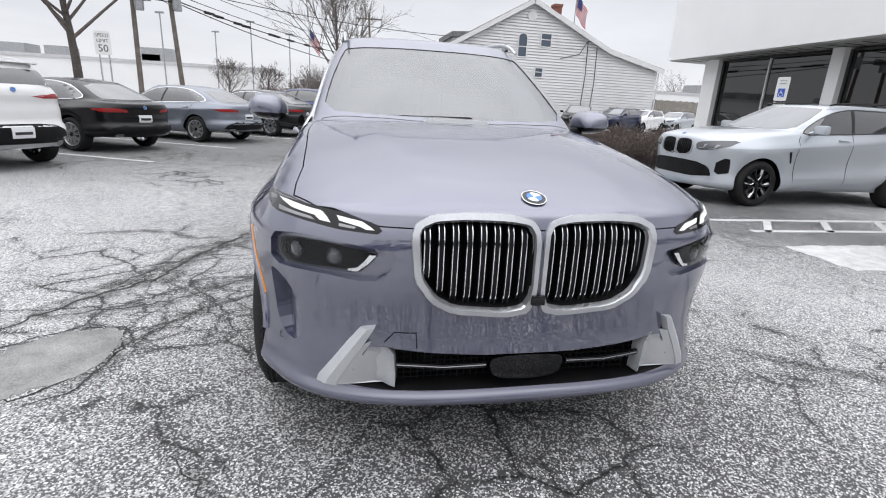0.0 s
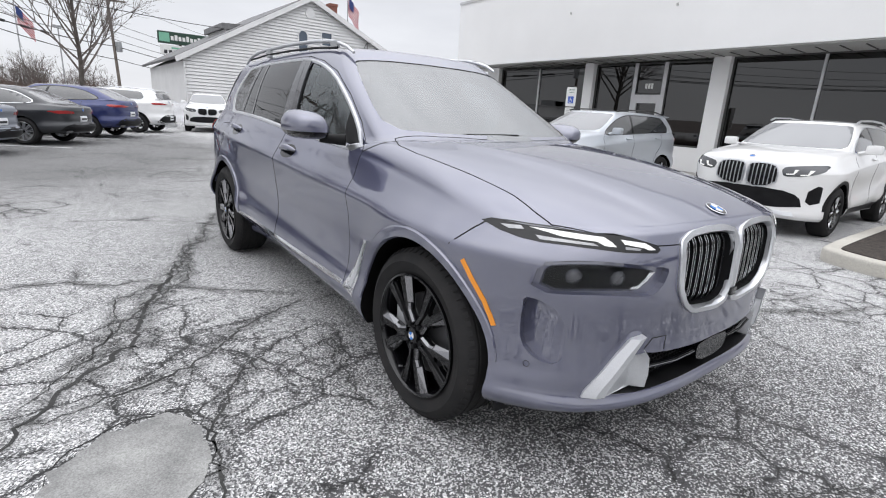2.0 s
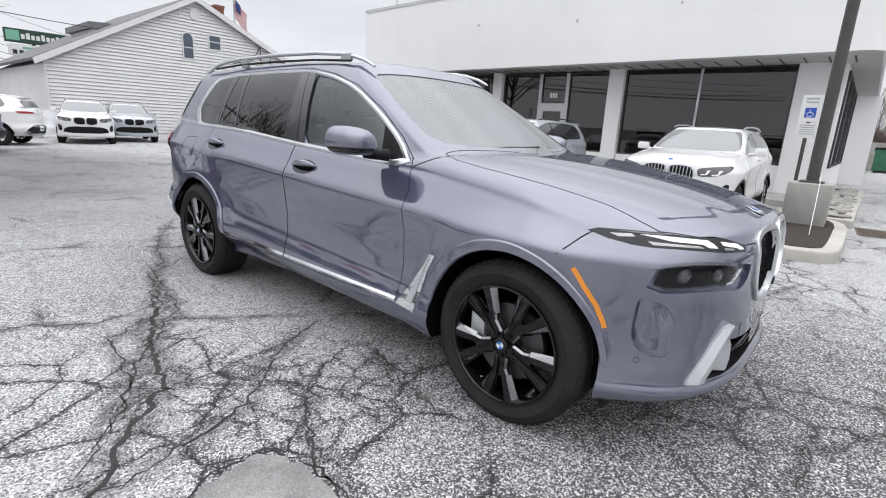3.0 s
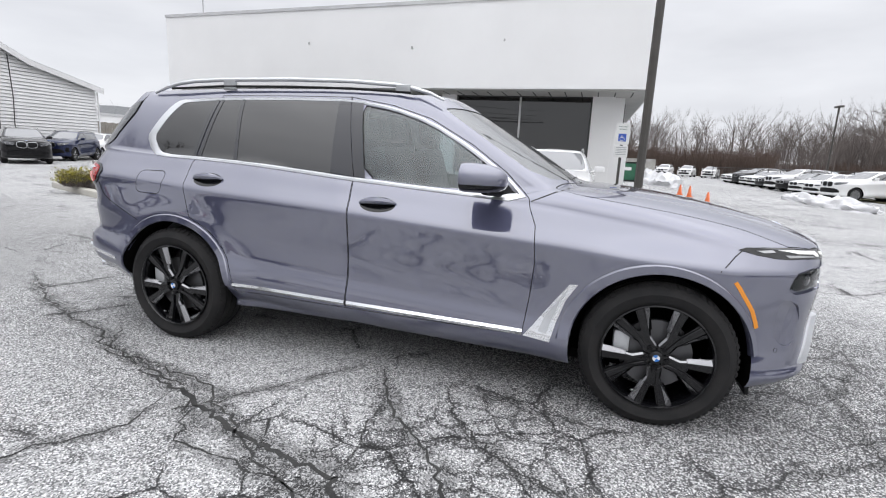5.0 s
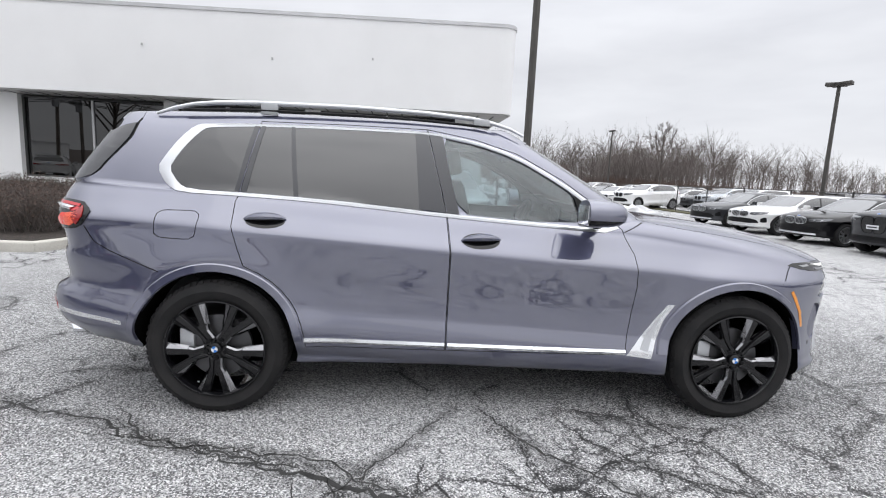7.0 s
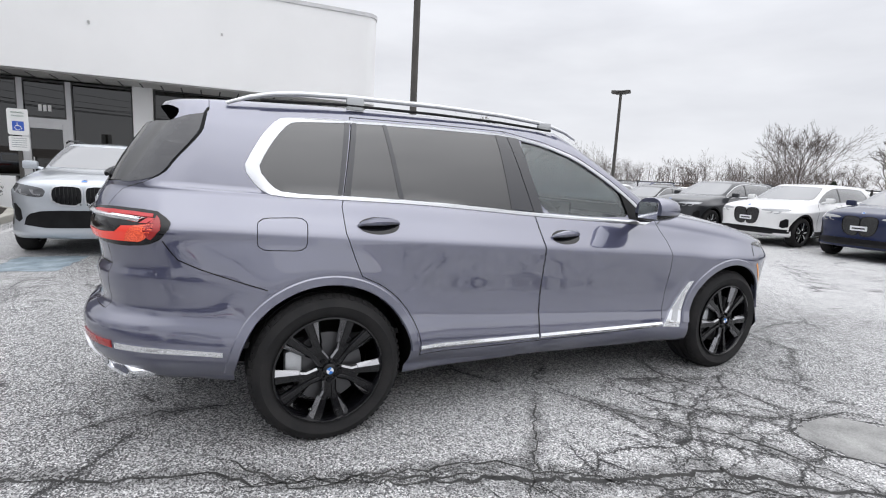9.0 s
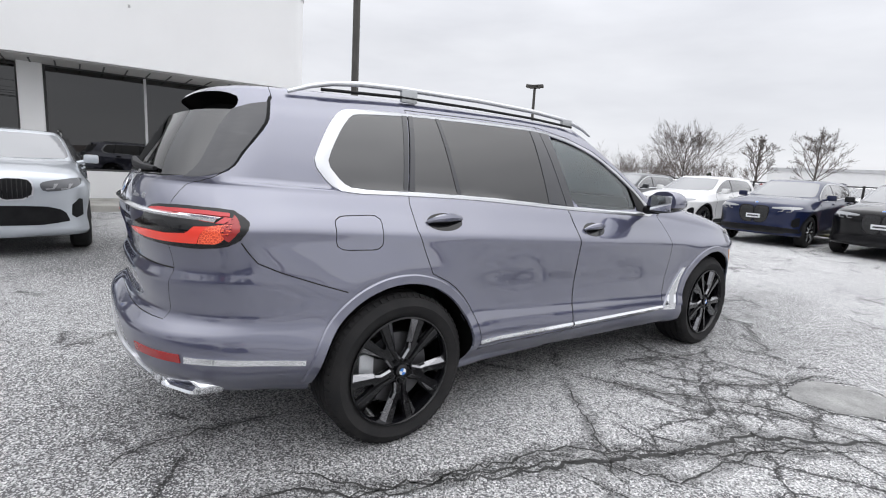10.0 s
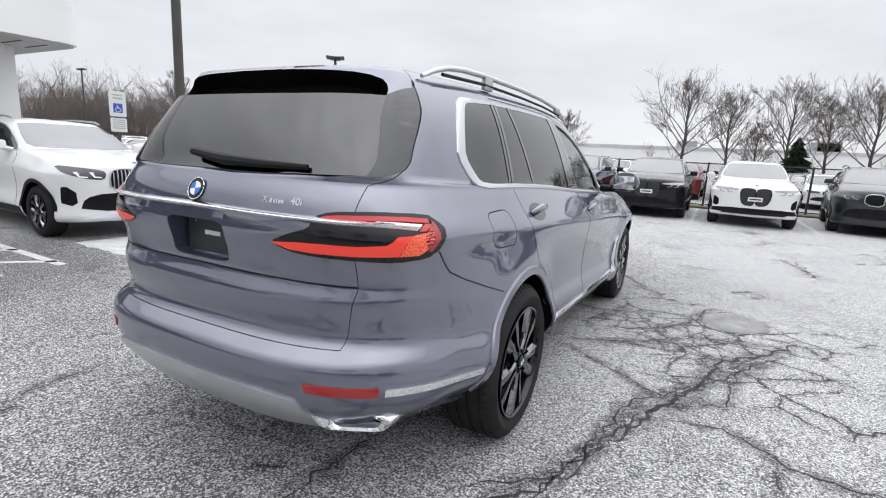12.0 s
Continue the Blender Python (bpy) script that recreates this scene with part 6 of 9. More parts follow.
def crack(points, width, seed):
    """A broad dark crack: a ragged ribbon along a wandering line."""
    rnd = random.Random(seed)
    line = []
    for (ax, ay), (bx, by) in zip(points, points[1:]):
        n = max(4, int(math.hypot(bx - ax, by - ay) / 0.045))
        for i in range(n):
            f = i / n
            line.append((ax + (bx - ax) * f + rnd.gauss(0, 0.014), ay + (by - ay) * f + rnd.gauss(0, 0.014)))
    line.append(points[-1])
    bm = bmesh.new()
    prev = None
    for i, p in enumerate(line):
        a, b = line[max(i - 1, 0)], line[min(i + 1, len(line) - 1)]
        d = Vector((b[0] - a[0], b[1] - a[1]))
        d = d.normalized() if d.length else Vector((1, 0))
        end = min(1, 4 * min(i, len(line) - 1 - i) / len(line) + 0.15)
        w0, w1 = (0.75 * width * end * rnd.uniform(0.25, 1.0) / 2 for _ in range(2))
        pair = [bm.verts.new((p[0] - d.y * w0, p[1] + d.x * w0, 0.0025)), bm.verts.new((p[0] + d.y * w1, p[1] - d.x * w1, 0.0025))]
        if prev:
            bm.faces.new((prev[0], pair[0], pair[1], prev[1]))
        prev = pair
    return bm


CRACKS = [
    ([(-2.38, 0.20), (-2.31, 0.44), (-2.08, 0.58), (-1.85, 0.55), (-1.79, 0.28), (-1.82, 0.06), (-2.01, -0.13), (-2.19, -0.14), (-2.35, 0.02), (-2.38, 0.2)], 0.022),
    ([(-2.35, 0.10), (-2.10, 0.20), (-1.95, 0.33), (-1.80, 0.36)], 0.012),
    ([(-0.14, 5.78), (-0.78, 4.62), (-0.98, 4.08), (-1.11, 3.65), (-1.34, 3.30), (-1.44, 2.88)], 0.030),
    ([(-1.38, 3.10), (-1.56, 2.58), (-1.70, 2.18), (-1.83, 1.92), (-1.96, 1.34), (-2.30, 0.95), (-2.58, 0.34)], 0.055),
    ([(-0.82, 1.59), (-1.27, 1.37), (-1.55, 1.11), (-1.78, 0.91), (-2.06, 0.82), (-2.28, 0.75), (-2.50, 0.75)], 0.030),
    ([(-1.20, 3.80), (-1.47, 2.40), (-1.94, 1.76), (-2.17, 1.28), (-2.39, 0.97), (-2.59, 0.77)], 0.022),
    ([(-0.97, 1.05), (-1.08, 0.43), (-1.14, 0.09)], 0.018),
    ([(-2.35, 1.01), (-2.07, 1.42), (-1.96, 2.13), (-1.46, 2.50)], 0.020),
    ([(-2.04, -0.23), (-1.83, -0.08), (-1.76, 0.35), (-1.57, 0.69), (-1.23, 1.04)], 0.026),
    ([(1.36, 4.39), (1.45, 4.12), (1.50, 3.80)], 0.02),
    ([(-0.48, 4.40), (-0.37, 4.04), (-0.39, 3.75), (-0.41, 3.45)], 0.022),
    ([(-0.91, 3.67), (-1.23, 3.42), (-1.43, 2.86), (-1.60, 2.39)], 0.024),
    ([(-1.58, 2.55), (-1.95, 2.45), (-2.23, 2.67), (-2.44, 2.73), (-3.1, 2.6)], 0.022),
    ([(-0.80, 1.65), (-1.28, 2.00), (-1.67, 2.28), (-1.89, 2.44)], 0.018),
    ([(1.60, 0.09), (1.85, -0.22), (2.14, -0.37), (2.6, -0.7), (3.4, -0.9)], 0.022),
    ([(-1.4, -0.4), (-0.9, -1.1), (-0.2, -1.2), (0.6, -1.6)], 0.012),
]
for i, (line, w) in enumerate(CRACKS):
    ob = part("crack", crack(line, w, 40 + i), CRACK, ground, smooth=False)


def stain(points, width, seed):
    """A dirty strip along a crack, dense in the middle."""
    rnd = random.Random(seed)
    line = []
    for (ax, ay), (bx, by) in zip(points, points[1:]):
        n = max(2, int(math.hypot(bx - ax, by - ay) / 0.12))
        line += [(ax + (bx - ax) * i / n + rnd.gauss(0, 0.02), ay + (by - ay) * i / n + rnd.gauss(0, 0.02)) for i in range(n)]
    line.append(points[-1])
    verts, faces, fade = [], [], []
    for i, p in enumerate(line):
        a, b = line[max(i - 1, 0)], line[min(i + 1, len(line) - 1)]
        d = Vector((b[0] - a[0], b[1] - a[1])).normalized()
        end = min(1, 5 * min(i, len(line) - 1 - i) / len(line))
        for f, c in ((-1, 0), (-0.35, 0.8), (0, 1), (0.35, 0.8), (1, 0)):
            w = f * width * rnd.uniform(0.7, 1.2) * (0.4 + 0.6 * end)
            verts.append((p[0] - d.y * w, p[1] + d.x * w, 0.0016 + 0.00004 * (seed % 16)))
            fade.append(c * end)
        if i:
            k = len(verts) - 10
            faces += [(k + j, k + j + 1, k + j + 6, k + j + 5) for j in range(4)]
    me = bpy.data.meshes.new("dirt_stain")
    me.from_pydata(verts, [], faces)
    me.attributes.new("fade", "FLOAT", "POINT").data.foreach_set("value", fade)
    me.materials.append(STAIN)
    ob = new("dirt_stain", me)
    ob.parent = ground


for i, (line, w) in enumerate(CRACKS[2:]):
    stain(line, 0.04 + 2.2 * w, 70 + i)

# planted island beside the white SUV: kerb, mulch, concrete post base
ISLAND = [(4.55, -0.10), (4.75, 0.02), (8.1, 0.05), (8.1, -1.10), (4.85, -1.10), (4.50, -0.98), (4.36, -0.55)]
slab("island_kerb", smooth_loop(ISLAND, 2, 0.2), -0.05, 0.15, KERB, "rounded pale concrete kerb of a planting island", "kerb", bevel=0.03)
slab("island_mulch", smooth_loop(offset_loop(ISLAND, -0.17), 2, 0.2), 0.0, 0.158, MULCH, "dark bark mulch inside the planting island", "mulch")
STONES = [(8.26, 0.0), (12.3, 0.0), (12.3, -0.42), (16.9, -0.42), (16.9, -1.22), (8.26, -1.14)]
slab("stone_bed_kerb", STONES, -0.05, 0.15, KERB, "pale concrete kerb round a bed of stones", "kerb", bevel=0.025)
slab("stone_bed", offset_loop(STONES, -0.15), 0.0, 0.155, MULCH, "bed of pale field stones along the showroom", "planting bed")
rnd = random.Random(31)
bm = bmesh.new()
for i in range(170):
    x, y = rnd.uniform(8.5, 16.7), rnd.uniform(-1.02, -0.18)
    if x > 12.1:
        y = rnd.uniform(-1.04, -0.58)
    bmesh.ops.create_icosphere(bm, subdivisions=2, radius=1, matrix=pose(x, y, 0.165, 0, 0, rnd.uniform(0, 360)) @ Matrix.Diagonal((rnd.uniform(0.06, 0.14), rnd.uniform(0.05, 0.11), rnd.uniform(0.025, 0.05), 1)))
for v in bm.verts:
    v.co += 0.012 * Vector(noise.noise_vector(v.co * 14))
tagged(part("field_stones", bm, CONCRETE), "pale flat field stones in the bed", "stones", kind="stuff")
grate = thing("drain_grate", "rusty slotted drain grate in the asphalt", "drain", at=pose(8.1, -1.47, 0, 0, 0, 3))
for a, b, c, d in ((-0.5, -0.27, 0.5, -0.24), (-0.5, 0.24, 0.5, 0.27), (-0.5, -0.24, -0.47, 0.24), (0.47, -0.24, 0.5, 0.24)):
    bm = bmesh.new()
    box(bm, a, b, -0.01, c, d, 0.008)
    part("frame_bar", bm, STEEL_RUST, grate, smooth=False)
# flat black sheet paints in the darkness of the shaft below the bars
bm = bmesh.new()
box(bm, -0.47, -0.24, -0.01, 0.47, 0.24, 0.003)
part("shaft_shade_sheet", bm, WELL_BLACK, grate, smooth=False)
for i in range(13):
    bm = bmesh.new()
    box(bm, -0.45 + 0.072 * i, -0.24, 0.003, -0.415 + 0.072 * i, 0.24, 0.009)
    part("grate_bar", bm, STEEL_RUST, grate, smooth=False)
# bed along the far half of the building
BED = [(4.0, 7.35), (12.6, 7.35), (12.6, 14.9), (6.3, 14.9), (5.4, 12.6), (4.4, 9.9), (3.9, 8.2)]
slab("bed_kerb", smooth_loop(BED, 2, 0.2), -0.05, 0.15, KERB, "pale concrete kerb round a shrub bed", "kerb", bevel=0.03)
slab("bed_mulch", smooth_loop(offset_loop(BED, -0.17), 2, 0.2), 0.0, 0.158, MULCH, "dark mulch of the shrub bed", "mulch")
slab("walkway", [(10.6, 0.1), (12.6, 0.1), (12.6, 7.3), (10.6, 7.3)], -0.05, 0.15, CONCRETE, "pale concrete walkway in front of the showroom", "pavement", bevel=0.015)


def stripe(p, q, width, material=None, name="parking_line"):
    d = Vector((q[0] - p[0], q[1] - p[1])).normalized() * width / 2
    return slab(name, ragged([(p[0] - d.y, p[1] + d.x), (q[0] - d.y, q[1] + d.x), (q[0] + d.y, q[1] - d.x), (p[0] + d.y, p[1] - d.x)], int(p[0] * 100 + p[1] * 7), 0.006, 14), -0.002, 0.003, material or LINE_WHITE, "worn white painted parking line", "road marking")


for p, q in (((-4.04, 7.72), (-7.8, 9.4)), ((-3.14, 10.62), (-6.9, 12.3)), ((-1.9, 13.9), (-5.6, 15.6)), ((-0.6, 17.1), (-4.3, 18.8)),
             ((4.3, 3.35), (9.8, 3.25)), ((4.4, 2.75), (9.8, 2.65)), ((4.2, 7.0), (9.8, 6.95)),
             ((-1.35, -8.9), (-1.35, -13.6)), ((-4.1, -8.7), (-4.1, -13.6)), ((1.2, -8.9), (1.2, -13.6)), ((3.8, -9.0), (3.8, -13.6)), ((6.5, -9.0), (6.5, -13.6))):
    stripe(p, q, 0.10)
for i in range(5):
    x = 4.6 + 0.95 * i
    stripe((x, 2.70), (x + 0.55, 3.30), 0.09)
# the painted access symbol's worn square
slab("marking_square", ragged([(4.2, 1.25), (5.6, 1.25), (5.6, 2.1), (4.2, 2.1)], 9, 0.03, 10), -0.002, 0.003, LINE_WHITE, "worn white painted square on the asphalt", "road marking")
slab("marking_square", ragged([(4.0, 5.35), (5.1, 5.2), (5.1, 6.0), (4.1, 6.1)], 10, 0.03, 10), -0.002, 0.003, LINE_BLUE, "worn pale blue painted square on the asphalt", "road marking")
# grass verge behind the front row and under the woods
slab("verge", [(-40, -15.2), (60, -15.2), (60, -14.2), (-40, -14.2)], -0.05, 0.06, GRASS, "dull winter grass strip along the fence", "grass")


# ---- the showroom ----
FX, FY0, FY1, FZ0, FZ1 = 11.3, -1.0, 16.0, 3.38, 5.82
shop = thing("showroom", "white stucco car showroom with a deep fascia and dark shop windows", "building", kind="structure")
bm = bmesh.new()
outline = [(FX + 20, FY0)] + [(FX + 20, FY1), (FX + 0.62, FY1)] + [(FX - 0.10, FY0 + 0.40)] + arc(FX + 0.30, FY0 + 0.40, 0.40, 190, 270, 8)
prism(bm, outline, "z", FZ0, FZ1)
part("fascia", bm, STUCCO, shop, "white stucco fascia with a rounded corner", angle=30)
bm = bmesh.new()
prism(bm, offset_loop(outline, 0.03), "z", FZ1, FZ1 + 0.10)
part("coping", bm, METAL_TRIM, shop, "pale metal coping", angle=30)
bm = bmesh.new()
prism(bm, offset_loop(outline, -0.06), "z", FZ0 - 0.035, FZ0 - 0.002)
part("soffit", bm, SOFFIT, shop, "grey soffit under the fascia", smooth=False)
for i in range(34):
    bm = bmesh.new()
    y = FY0 + 0.5 + i * 0.47
    box(bm, FX + 0.35 + (y - FY0) * 0.036, y, FZ0 - 0.046, 12.68, y + 0.035, FZ0 - 0.033)
    part("soffit_joint", bm, INDOOR, shop, smooth=False)
WX = 12.70


def wall_box(name, y0, y1, z0, z1, x0=WX, x1=WX + 0.30, material=STUCCO, label=""):
    bm = bmesh.new()
    box(bm, x0, y0, z0, x1, y1, z1, 0.004)
    return part(name, bm, material, shop, label, smooth=False)


for y0, y1 in ((14.05, 14.55), (9.38, 9.75), (4.95, 5.42), (-0.05, 0.60)):
    wall_box("pilaster", y0, y1, 0.0, FZ0 - 0.03, WX - 0.10, WX + 0.35, label="white stucco pilaster")
wall_box("end_wall", -0.35, -0.05, 0.0, FZ0 - 0.03, WX + 0.2, 31.0, label="white stucco end wall")
wall_box("wing_wall", -1.12, -0.35, 0.0, FZ0 - 0.03, 22.3, 22.6, label="white stucco wing wall")
for x0, x1 in ((13.5, 15.6), (15.9, 18.0), (18.6, 20.9)):
    w = thing("side_window", "", "")
    w.parent = shop
    bm = bmesh.new()
    box(bm, x0, -0.362, 0.84, x1, -0.353, 3.25)
    part("pane", bm, HOUSE_PANE, w, "dark window pane", smooth=False)
    for a, b, c, d in ((x0, x1, 0.84, 0.90), (x0, x1, 3.19, 3.25), (x0, x0 + 0.06, 0.90, 3.19), (x1 - 0.06, x1, 0.90, 3.19)):
        bm = bmesh.new()
        box(bm, a, -0.40, c, b, -0.352, d)
        part("frame_bar", bm, INDOOR, w, smooth=False)
wall_box("back_wall", -0.35, FY1, 0.0, FZ0 - 0.03, 31.0, 31.3)
wall_box("far_wall", 14.55, 14.85, 0.0, FZ0 - 0.03, WX, 31.0)
for y0, y1 in ((9.75, 14.05), (0.60, 4.95), (8.05, 9.38), (5.42, 6.70)):
    wall_box("base_wall", y0, y1, 0.0, 0.84 if y1 - y0 > 3 or y0 > 8 else 0.84, WX + 0.02, WX + 0.28, label="white base wall below the shop windows")


def shop_window(y0, y1, z0, z1, bars=()):
    w = thing("shop_window", "", "")
    w.parent = shop
    bm = bmesh.new()
    box(bm, WX + 0.12, y0, z0, WX + 0.126, y1, z1)
    pane = part("pane", bm, SHOP_GLASS, w, "dark shop window pane", smooth=False)
    for a, b, c, d in ((y0, y1, z0, z0 + 0.05), (y0, y1, z1 - 0.05, z1), (y0, y0 + 0.05, z0 + 0.05, z1 - 0.05), (y1 - 0.05, y1, z0 + 0.05, z1 - 0.05)) + tuple((y - 0.03, y + 0.03, z0 + 0.05, z1 - 0.05) for y in bars):
        bm = bmesh.new()
        box(bm, WX + 0.07, a, c, WX + 0.17, b, d, 0.003)
        part("frame_bar", bm, METAL_TRIM if (d - c) > 1 and (a, b) not in ((y0, y0 + 0.05), (y1 - 0.05, y1)) else INDOOR, w, smooth=False)


shop_window(9.75, 14.05, 0.84, 3.30, (11.98,))
shop_window(7.90, 9.38, 0.84, 3.30)
shop_window(5.42, 6.82, 0.84, 3.30)
shop_window(0.60, 4.95, 0.84, 3.36, (2.83,))
shop_window(6.90, 7.84, 2.34, 3.30)
door = thing("shop_door", "", "")
door.parent = shop
for a, b, c, d in ((6.80, 6.92, 0.15, 3.30), (7.80, 7.92, 0.15, 3.30), (6.92, 7.80, 2.22, 2.34), (6.92, 7.02, 0.15, 2.22), (7.70, 7.80, 0.15, 2.22), (7.02, 7.70, 2.08, 2.22), (7.02, 7.70, 0.15, 0.42)):
    bm = bmesh.new()
    box(bm, WX + 0.05, a, c, WX + 0.16, b, d, 0.004)
    part("door_frame", bm, METAL_TRIM, door, smooth=False)
bm = bmesh.new()
box(bm, WX + 0.10, 7.02, 0.42, WX + 0.106, 7.70, 2.08)
part("pane", bm, SHOP_GLASS, door, smooth=False)
bm = bmesh.new()
tube(bm, [(WX + 0.0, 7.64, 0.95), (WX + 0.0, 7.64, 1.35)], 0.014, 8)
part("door_handle", bm, METAL_TRIM, door)
for i in range(3):
    bm = bmesh.new()
    box(bm, WX + 0.112, 7.44 - i * 0.10, 2.52, WX + 0.118, 7.51 - i * 0.10, 2.68)
    part("number_bar", bm, SIGN_WHITE, shop, smooth=False)
# floor, ceiling and partition coloured dark to stand in for an unlit room
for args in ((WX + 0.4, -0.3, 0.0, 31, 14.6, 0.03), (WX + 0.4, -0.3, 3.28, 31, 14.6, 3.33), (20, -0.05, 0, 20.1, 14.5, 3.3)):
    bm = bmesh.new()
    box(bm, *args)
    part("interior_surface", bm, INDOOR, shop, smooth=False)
bm = bmesh.new()
tube(bm, [(12.9, 15.2, FZ1), (12.9, 15.2, FZ1 + 1.3)], 0.02, 6)
part("vent_pipe", bm, GALVANISED, shop)
# small plates and drips on the fascia
for y, z in ((3.2, 4.7), (6.1, 4.55), (9.8, 4.75)):
    bm = bmesh.new()
    box(bm, FX + (y - FY0) * 0.036 - 0.10, y, z, FX + (y - FY0) * 0.036 - 0.07, y + 0.05, z + 0.07)
    part("fascia_stub", bm, SOFFIT, shop, smooth=False)


# ---- signs and poles in front of it ----
def text_mesh(body, size, material, parent, m, name="lettering"):
    cu = bpy.data.curves.new(name, "FONT")
    cu.body, cu.size, cu.extrude, cu.align_x, cu.align_y = body, size, 0.001, "CENTER", "CENTER"
    tmp = new("lettering_source", cu)
    bpy.context.view_layer.update()
    me = bpy.data.meshes.new_from_object(tmp.evaluated_get(bpy.context.evaluated_depsgraph_get()))
    bpy.data.objects.remove(tmp)
    bpy.data.curves.remove(cu)
    me.materials.append(material)
    ob = new(name, me)
    ob.parent = parent
    ob.matrix_basis = m
    return ob


for _x, _body in ((-0.358, "X"), (-0.483, "40i")):
    _loc, _n = skin.hit((_x, 1.212), "y", 1)
    _m = Matrix.Translation(_loc + _n * 0.001) @ Matrix((Vector((-1, 0, 0)) - _n * _n.dot(Vector((-1, 0, 0))), _n.cross(Vector((-1, 0, 0))), _n)).transposed().to_4x4()
    text_mesh(_body, 0.034 if _body == "X" else 0.038, SATIN, gate, _m)


def plate_bm(w, h, d=0.004, r=0.03):
    bm = bmesh.new()
    o = smooth_loop([(-w / 2, -h / 2), (w / 2, -h / 2), (w / 2, h / 2), (-w / 2, h / 2)], 2, 0.06)
    prism(bm, o, "y", -d, 0.0)
    return bm


def access_sign(x, y, z, top, yellow=False):
    """A reserved-parking sign with the access symbol on a post, facing -x."""
    s = thing("parking_sign", "white reserved-parking sign with a blue square on a dark post", "sign", group="reserved parking signs", at=pose(x, y, 0, 0, 0, -90))
    bm = bmesh.new()
    box(bm, -0.03, 0.004, z, 0.03, 0.05, top - 0.02, 0.004)
    part("post", bm, POLE_BROWN, s, "dark perforated steel post", smooth=False)
    for i in range(int((top - z) / 0.10)):
        bm = bmesh.new()
        box(bm, -0.008, 0.0025, z + 0.06 + 0.10 * i, 0.008, 0.0045, z + 0.076 + 0.10 * i)
        part("post_hole", bm, INK, s, smooth=False)
    face = plate_bm(0.31, 0.47)
    bmesh.ops.translate(face, vec=(0, 0, top - 0.24), verts=face.verts)
    sign = part("sign_face", face, SIGN_WHITE, s, "white sign face", smooth=False)
    bm = bmesh.new()
    box(bm, -0.085, -0.006, top - 0.40, 0.085, -0.004, top - 0.23)
    part("blue_square", bm, SIGN_BLUE, sign, smooth=False)
    bm = bmesh.new()
    tube(bm, [(-0.005 + 0.042 * math.cos(a), -0.008, top - 0.345 + 0.042 * math.sin(a)) for a in np.linspace(0.9, 5.6, 16)], 0.006, 5)
    tube(bm, [(-0.012, -0.008, top - 0.26), (-0.008, -0.008, top - 0.315), (0.035, -0.008, top - 0.318), (0.052, -0.008, top - 0.372)], 0.007, 5)
    part("symbol", bm, SIGN_WHITE, sign, smooth=False)
    for i, (zz, w) in enumerate(((0.075, 0.22), (0.135, 0.20))):
        text_mesh("RESERVED" if i == 0 else "PARKING", 0.042, DUMPSTER_GREEN, sign, pose(0, -0.0052, top - zz, 90, 0, 0))
    low = plate_bm(0.30, 0.26)
    bmesh.ops.translate(low, vec=(0, 0, top - 0.63), verts=low.verts)
    sub = part("fine_plate", low, SIGN_WHITE, s, "small white plate below", smooth=False)
    for i in range(5):
        bm = bmesh.new()
        box(bm, -0.11, -0.006, top - 0.545 - 0.038 * i, 0.11, -0.004, top - 0.532 - 0.038 * i)
        part("print_bar", bm, GALVANISED, sub, smooth=False)
    return s


access_sign(8.3, 6.75, 0.0, 2.22)
access_sign(8.5, -0.17, 0.15, 2.27)
pole = thing("light_pole", "tall dark bronze light pole on a concrete base in the island", "light pole", at=pose(7.08, -0.51, 0))
bm = bmesh.new()
box(bm, -0.29, -0.29, 0.10, 0.29, 0.29, 0.80, 0.03)
for v in bm.verts:
    v.co.x *= 1 - 0.06 * (v.co.z > 0.5)
part("concrete_base", bm, CONCRETE, pole, "weathered concrete pole base", angle=40)
bm = bmesh.new()
tube(bm, [(0, 0, 0.8), (0, 0, 9.2)], [0.085, 0.07], 8)
part("shaft", bm, POLE_BROWN, pole, "dark bronze square shaft", angle=30)
bm = bmesh.new()
box(bm, -0.16, -0.16, 0.8, 0.16, 0.16, 0.83, 0.005)
part("base_plate", bm, POLE_BROWN, pole)
bm = bmesh.new()
box(bm, -0.9, -0.16, 9.1, -0.15, 0.16, 9.28, 0.02)
part("lamp_head", bm, POLE_BROWN, pole)
bm = bmesh.new()
box(bm, 0.15, -0.16, 9.1, 0.9, 0.16, 9.28, 0.02)
part("lamp_head", bm, POLE_BROWN, pole)


def lot_lamp(x, y, z, turn, heads=2, metal=POLE_BROWN, thick=1.0):
    p = thing("lot_lamp", "dark car park lamp with flat shoebox heads on a tall pole", "street lamp", group="car park lamps", at=pose(x, y, 0, 0, 0, turn))
    bm = bmesh.new()
    tube(bm, [(0, 0, 0), (0, 0, z)], [0.10 * thick, 0.075 * thick], 8)
    part("shaft", bm, metal, p, angle=30)
    bm = bmesh.new()
    lathe(bm, [(0.30, 0), (0.30, 0.55), (0.26, 0.6), (0.01, 0.6)], Matrix(), 16)
    part("concrete_base", bm, CONCRETE, p, angle=40)
    for s in ((-1, 1) if heads == 2 else (1,)):
        bm = bmesh.new()
        box(bm, s * 0.55 - 0.38, -0.2, z - 0.10, s * 0.55 + 0.38, 0.2, z + 0.06, 0.03, m=pose(0, 0, 0, 0, -4 * s, 0))
        part("lamp_head", bm, metal, p)
    return p


lot_lamp(17.6, -16.85, 6.35, 35, 2)
lot_lamp(54.0, -21.7, 7.8, 200, 1)


